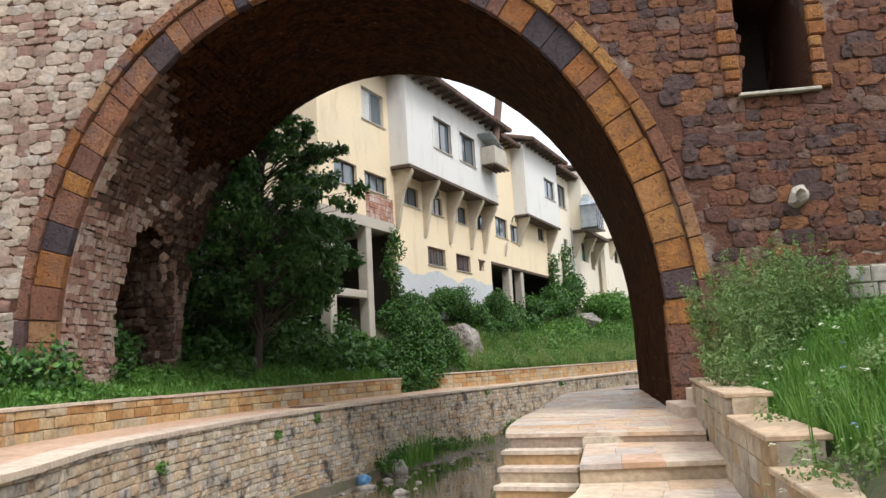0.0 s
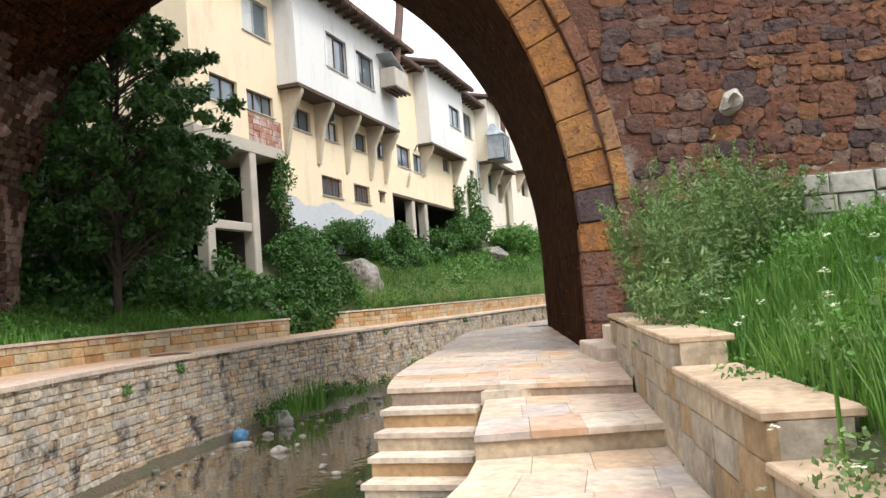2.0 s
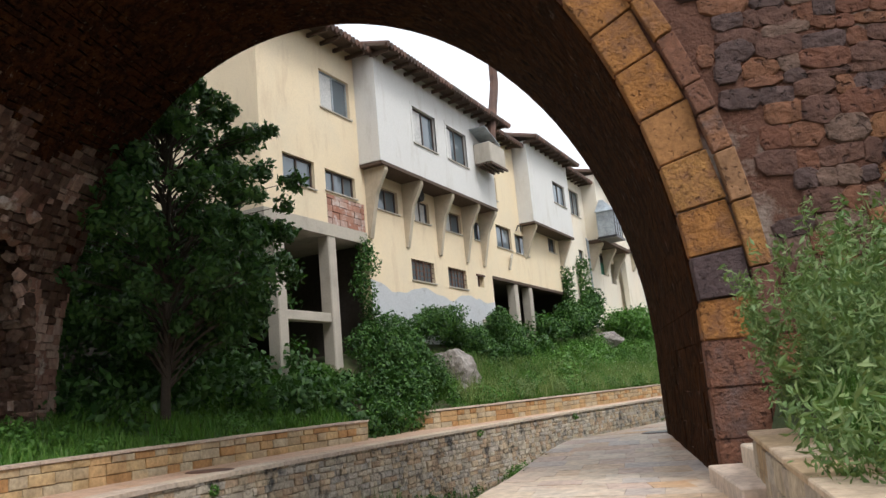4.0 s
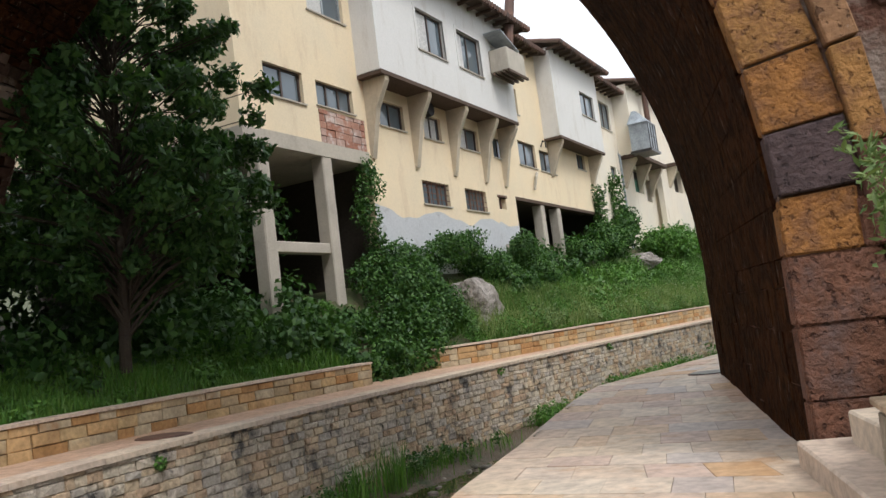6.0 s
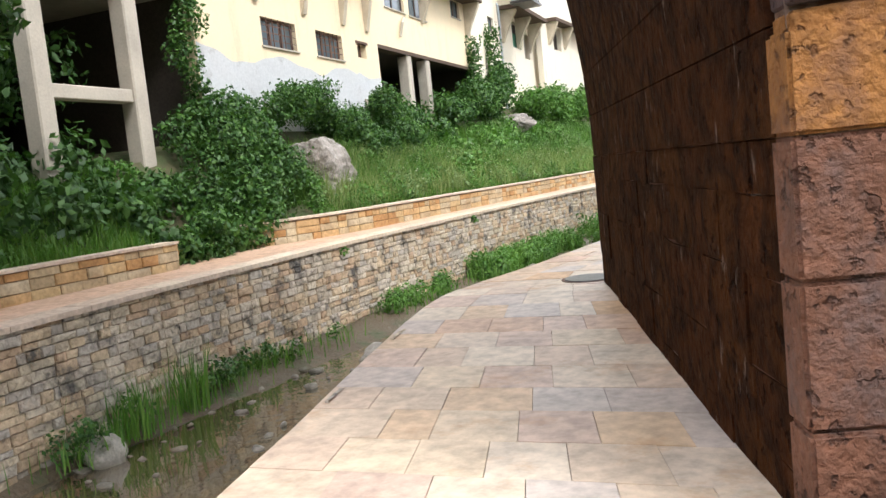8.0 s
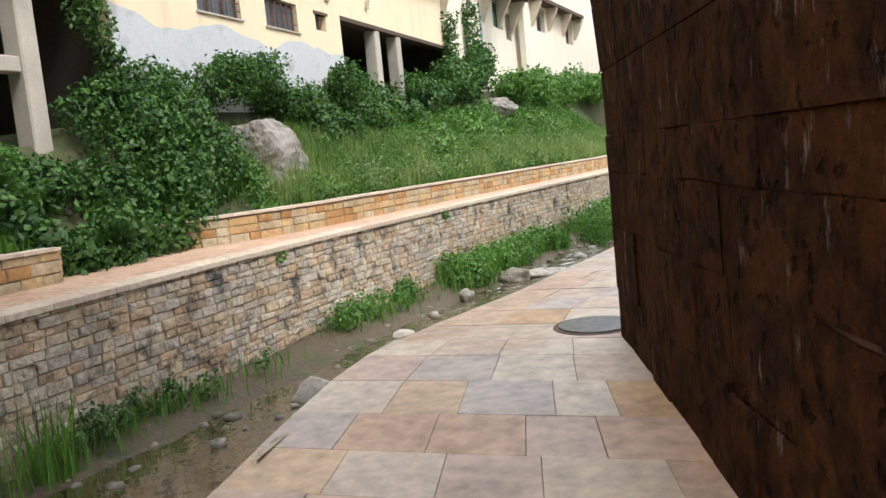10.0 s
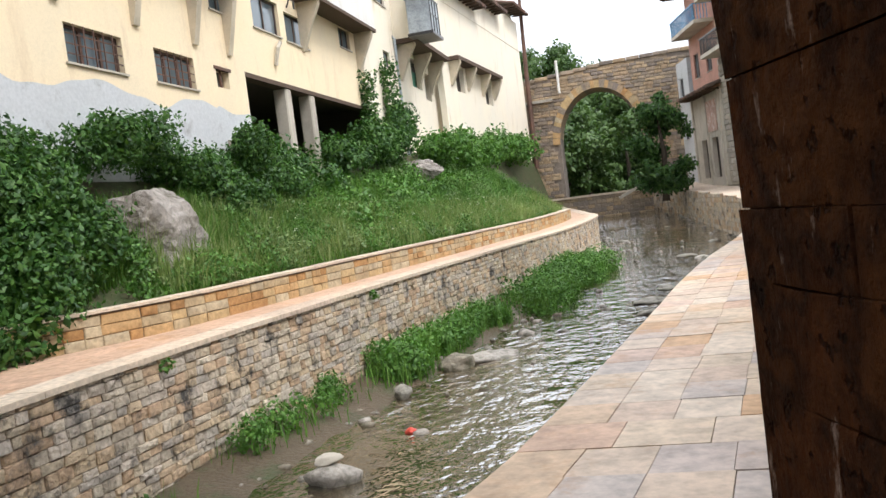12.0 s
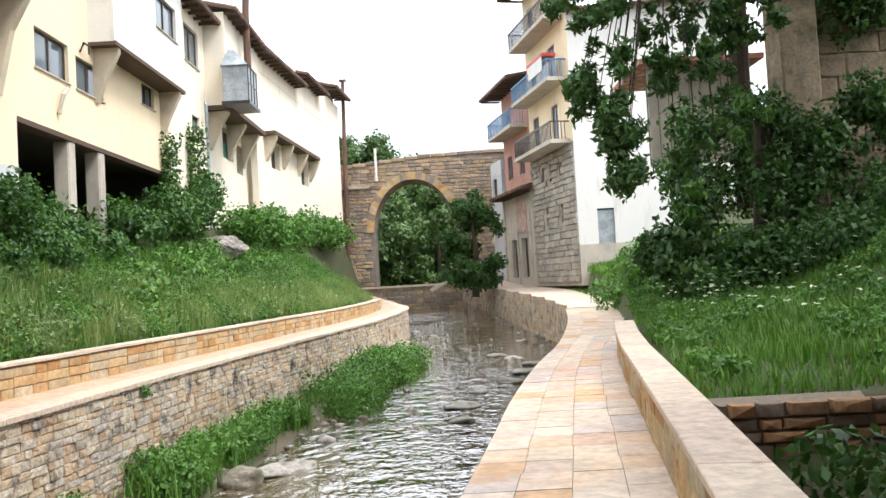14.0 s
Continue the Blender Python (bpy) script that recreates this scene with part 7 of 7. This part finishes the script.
for k, (y0, y1, w0, w1, n, r) in enumerate(((17.6, 21.8, 0.1, 0.45, 14, (0.16, 0.32)), (22.0, 24.2, 0.1, 0.6, 8, (0.14, 0.24)), (26.5, 29.6, 0.1, 0.7, 16, (0.2, 0.34)), (30.5, 38.0, 0.2, 1.1, 44, (0.3, 0.55)), (38.5, 49.0, 0.4, 2.0, 46, (0.45, 0.85)))):
    g = random.Random(70 + k)
    cl = []
    for _ in range(n):
        y = g.uniform(y0, y1)
        cl.append((left_x(y) + g.uniform(w0, w1), y, WATER_Z + 0.25 + g.uniform(0, 0.2), g.uniform(*r) * (1.25 if k > 1 else 1)))
    root = plant("water_plants", "bright green leafy plants on the stream's edge", "plants", cl, 1500 if k < 3 else 1200, (0.04, 0.09) if k < 3 else (0.06, 0.12), LEAF_BUSH if k > 1 else LEAF_IVY, group="stream plants")
    ps = [(c[0] + g.gauss(0, 0.2), c[1] + g.gauss(0, 0.3), WATER_Z + 0.08) for c in cl for _ in range(22 if k < 3 else 60)]
    v, f = blades(ps, (0.25, 0.85 if k > 2 else 0.45), 0.009, 0.6)
    tuft = new("grass", raw_mesh("grass", v, f, GRASS))
    tuft.parent, tuft["kind"] = root, "stuff"
for k, (y, h) in enumerate(((19.0, 0.9), (20.2, 1.0))):
    ps = [(left_x(y) + 0.3 + rng.gauss(0, 0.15), y + rng.gauss(0, 0.25), WATER_Z + 0.05) for _ in range(140)]
    tagged(new("grass_tuft", raw_mesh("grass_tuft", *blades(ps, (0.4, h), 0.01, 0.5), GRASS)), "tall thin grass tuft at the wall's foot", "grass", "grass tufts")
for k, (y, z) in enumerate(((13.2, -0.15), (15.0, 0.05), (25.5, 0.1), (32, 0.1), (8.8, -0.2))):
    c = (left_x(y) + 0.1, y, z)
    plant("wall_weed", "small weed growing from a wall joint", "weed", [(*c, 0.13)], 5000, (0.04, 0.08), LEAF_BUSH, group="wall weeds")

plant("bush", "dark green weeds in the broken recess of the arch", "bush", [(-14.1, 13.2, 1.6, 0.55), (-14.0, 12.8, 2.3, 0.45), (-14.3, 13.6, 1.2, 0.6), (-13.5, 12.6, 1.2, 0.4)], 700, (0.07, 0.15), LEAF_IVY)

# ---- wooded slope above the path ----
plant("ivy", "dark ivy and brambles covering the slope", "ivy", mound(2.9, 9.0, 31, 36.5, lambda x, y: gl(x, y) + 0.4, 60, (0.4, 0.9), 51) + mound(0.6, 2.9, 34.5, 37, lambda x, y: gl(x, y) + 0.2, 26, (0.3, 0.6), 53), 520, (0.08, 0.16), LEAF_TREE)
slope_top = lambda x: inter(x, (0.2, 0.8, 1.5, 2.5, 3.3, 4.6, 6.0, 9.0), (1.9, 2.7, 4.6, 5.7, 5.5, 5.2, 5.9, 6.3))


def curtain_places():
    g = random.Random(77)
    out = []
    while len(out) < 210:
        x, k = g.uniform(0.3, 9.0), g.uniform(0.0, 1.0)
        z = 1.6 + (slope_top(x) - 1.6) * k
        if 1.6 < x < 2.75 and 2.3 < z < 4.6:
            continue
        out.append((x, 37.2 - 1.5 * (1 - k) + g.uniform(-0.3, 0.3), z, g.uniform(0.32, 0.7)))
    return out


plant("ivy", "ivy curtain hanging on the hillside wall", "ivy", curtain_places() + [(rng.uniform(5.6, 12), 38.3, rng.uniform(7.6, 9.6), rng.uniform(0.5, 0.9)) for _ in range(36)], 480, (0.1, 0.22), LEAF_TREE)
plant("fern", "bright yellow green fern fronds on the slope", "fern", [(1.9, 36.0, 4.9, 0.3), (2.3, 35.8, 5.2, 0.35), (2.7, 35.7, 4.9, 0.3), (2.1, 35.8, 4.5, 0.28), (1.2, 36.0, 3.4, 0.35), (1.0, 36.0, 2.8, 0.35)], 1300, (0.05, 0.16), LEAF_BUSH)
plant("bush", "bright green shrubs on the slope's edge", "bush", mound(1.2, 4.6, 39.5, 50, lambda x, y: gl(x, y) + 0.7, 46, (0.5, 0.9), 52), 260, (0.12, 0.24), LEAF_BUSH)
plant("bush", "green shrub in the sunken bed behind the low wall", "bush", [(-2.35, 21.9, 0.5, 0.5), (-2.2, 22.5, 0.2, 0.55), (-1.6, 22.3, 0.1, 0.6), (-2.5, 21.2, 0.2, 0.45), (-1.2, 23.2, 0.0, 0.5), (-2.75, 21.75, 0.85, 0.22), (-2.7, 22.1, 0.7, 0.25)], 1500, (0.045, 0.1), LEAF_TREE)


def overhang():
    """A tree on the slope with branches hanging over the path."""
    root = thing("tree", "large leafy tree leaning from the slope with hanging branches", "tree")
    g = random.Random(15)
    base = (3.9, 40.2, 3.2)
    part("trunk", tube([base, (3.9, 40.1, 7.0), (3.7, 39.3, 10.2), (2.9, 37.5, 11.4), (1.6, 35.6, 11.6), (0.6, 34.4, 11.5)], [0.3, 0.26, 0.2, 0.15, 0.1, 0.05], 10), BARK, root)
    clumps = []
    targets = [(-1.9, 33.2, 6.9), (-1.6, 33.3, 6.3), (-1.5, 33.2, 5.6), (-1.75, 33.3, 5.1), (-1.4, 33.2, 4.9), (-1.3, 33.2, 4.3), (-1.25, 33.1, 3.75), (-1.1, 33.1, 3.3), (-0.95, 33.2, 3.75), (-0.85, 33.2, 4.2), (-1.05, 33.3, 4.7), (-1.1, 33.2, 5.7), (-0.8, 33.3, 6.6), (-1.3, 33.2, 7.2),
               (-0.2, 33.4, 7.2), (0.35, 33.8, 7.1), (0.2, 33.7, 5.9), (0.45, 33.8, 5.6), (0.75, 33.9, 5.95), (0.0, 33.8, 5.35), (1.2, 34.2, 6.9), (1.7, 34.4, 6.6), (2.1, 34.5, 7.2), (0.9, 34.2, 7.6), (-0.3, 34.2, 8.4), (-1.1, 34.2, 8.2)]
    for t in targets:
        for _ in range(3):
            clumps.append((t[0] + g.gauss(0, 0.17), t[1] + g.gauss(0, 0.4), t[2] + g.gauss(0, 0.18), g.uniform(0.2, 0.4)))
        mid = Vector((1.6, 35.6, 11.6)).lerp(Vector(t), 0.6) + Vector((-0.2, 0, 0.9))
        part("branch", tube([(1.6, 35.6, 11.6), mid, t], [0.04, 0.022, 0.008], 5), BARK, root)
    # unseen high crown, added above the camera's view to shade the slope
    for _ in range(60):
        clumps.append((g.uniform(-0.5, 8.0), g.uniform(33.0, 39.0), g.uniform(9.5, 12.5), g.uniform(0.7, 1.0)))
    # more unseen foliage, spread overhead to shade the lawn
    for _ in range(60):
        clumps.append((g.uniform(0.2, 9.0), g.uniform(25.5, 33.5), g.uniform(9.2, 11.5), g.uniform(0.7, 1.0)))
    for _ in range(34):
        clumps.append((g.uniform(-0.4, 2.7), g.uniform(34.2, 36.2), g.uniform(6.3, 8.4), g.uniform(0.22, 0.42)))
    # thin climbers hanging straight down
    for x, z0, z1 in ((0.35, 4.0, 6.8), (0.75, 3.6, 6.6), (1.15, 3.2, 6.0), (1.5, 4.4, 6.9)):
        part("climber", tube([(x, 34.6, z1), (x + 0.06, 34.6, (z0 + z1) / 2), (x + 0.02, 34.6, z0)], [0.02, 0.015, 0.008], 5), BARK, root)
        for k in range(7):
            clumps.append((x + g.gauss(0, 0.08), 34.6, z0 + (z1 - z0) * k / 6, g.uniform(0.1, 0.22)))
    v, f = crown(clumps, 1000, (0.12, 0.24), 0.1, 1.0, 0.4)
    new("crown", raw_mesh("crown", v, f, LEAF_TREE)).parent = root


overhang()
plant("bush", "tall dark shrubs before the plank shed", "bush", [(rng.uniform(1.4, 4.8), rng.uniform(39, 40.5), rng.uniform(3.2, 5.6), rng.uniform(0.6, 1.0)) for _ in range(24)], 300, (0.1, 0.2), LEAF_IVY)


def far_tree(x, y, z, h, w, seed, label, material=FAR_LEAF, per=60, leaf=(0.3, 0.6)):
    root = thing("tree", label, "tree", "distant trees")
    g = random.Random(seed)
    part("trunk", tube([(x, y, z - 0.5), (x + 0.2, y, z + h * 0.4), (x, y, z + h * 0.8)], [0.25, 0.18, 0.06], 7), BARK, root)
    cl = []
    for k in range(44):
        q = g.random()
        zz = z + h * (0.06 + 0.92 * q)
        rr = w * math.sin(math.pi * min(1, 0.2 + 0.75 * q)) * g.uniform(0.3, 1)
        a = g.uniform(0, math.tau)
        cl.append((x + rr * math.cos(a), y + rr * math.sin(a), zz, w * g.uniform(0.28, 0.45)))
    v, f = crown(cl, per, leaf, 0.3)
    new("crown", raw_mesh("crown", v, f, material)).parent = root


far_tree(-2.5, 70.5, 1.0, 6.2, 2.2, 1, "dark round tree beside the far bridge", LEAF_TREE, 420, (0.16, 0.32))
for k, (x, y, z, h, w) in enumerate(((-8.5, 92, 0, 9, 3.5), (-5.0, 95, 0, 10, 4), (-11, 100, 1, 10, 4), (-2, 98, 0, 11, 4), (-7, 104, 1, 11, 5), (-12, 118, 5, 14.5, 5), (-7, 120, 6, 11, 5), (-16, 122, 6, 14, 5), (-3, 122, 5, 10, 4.5), (2.5, 96, 3, 10.5, 2.6))):
    far_tree(x, y, z, h, w, 10 + k, "hazy green tree beyond the far bridge")
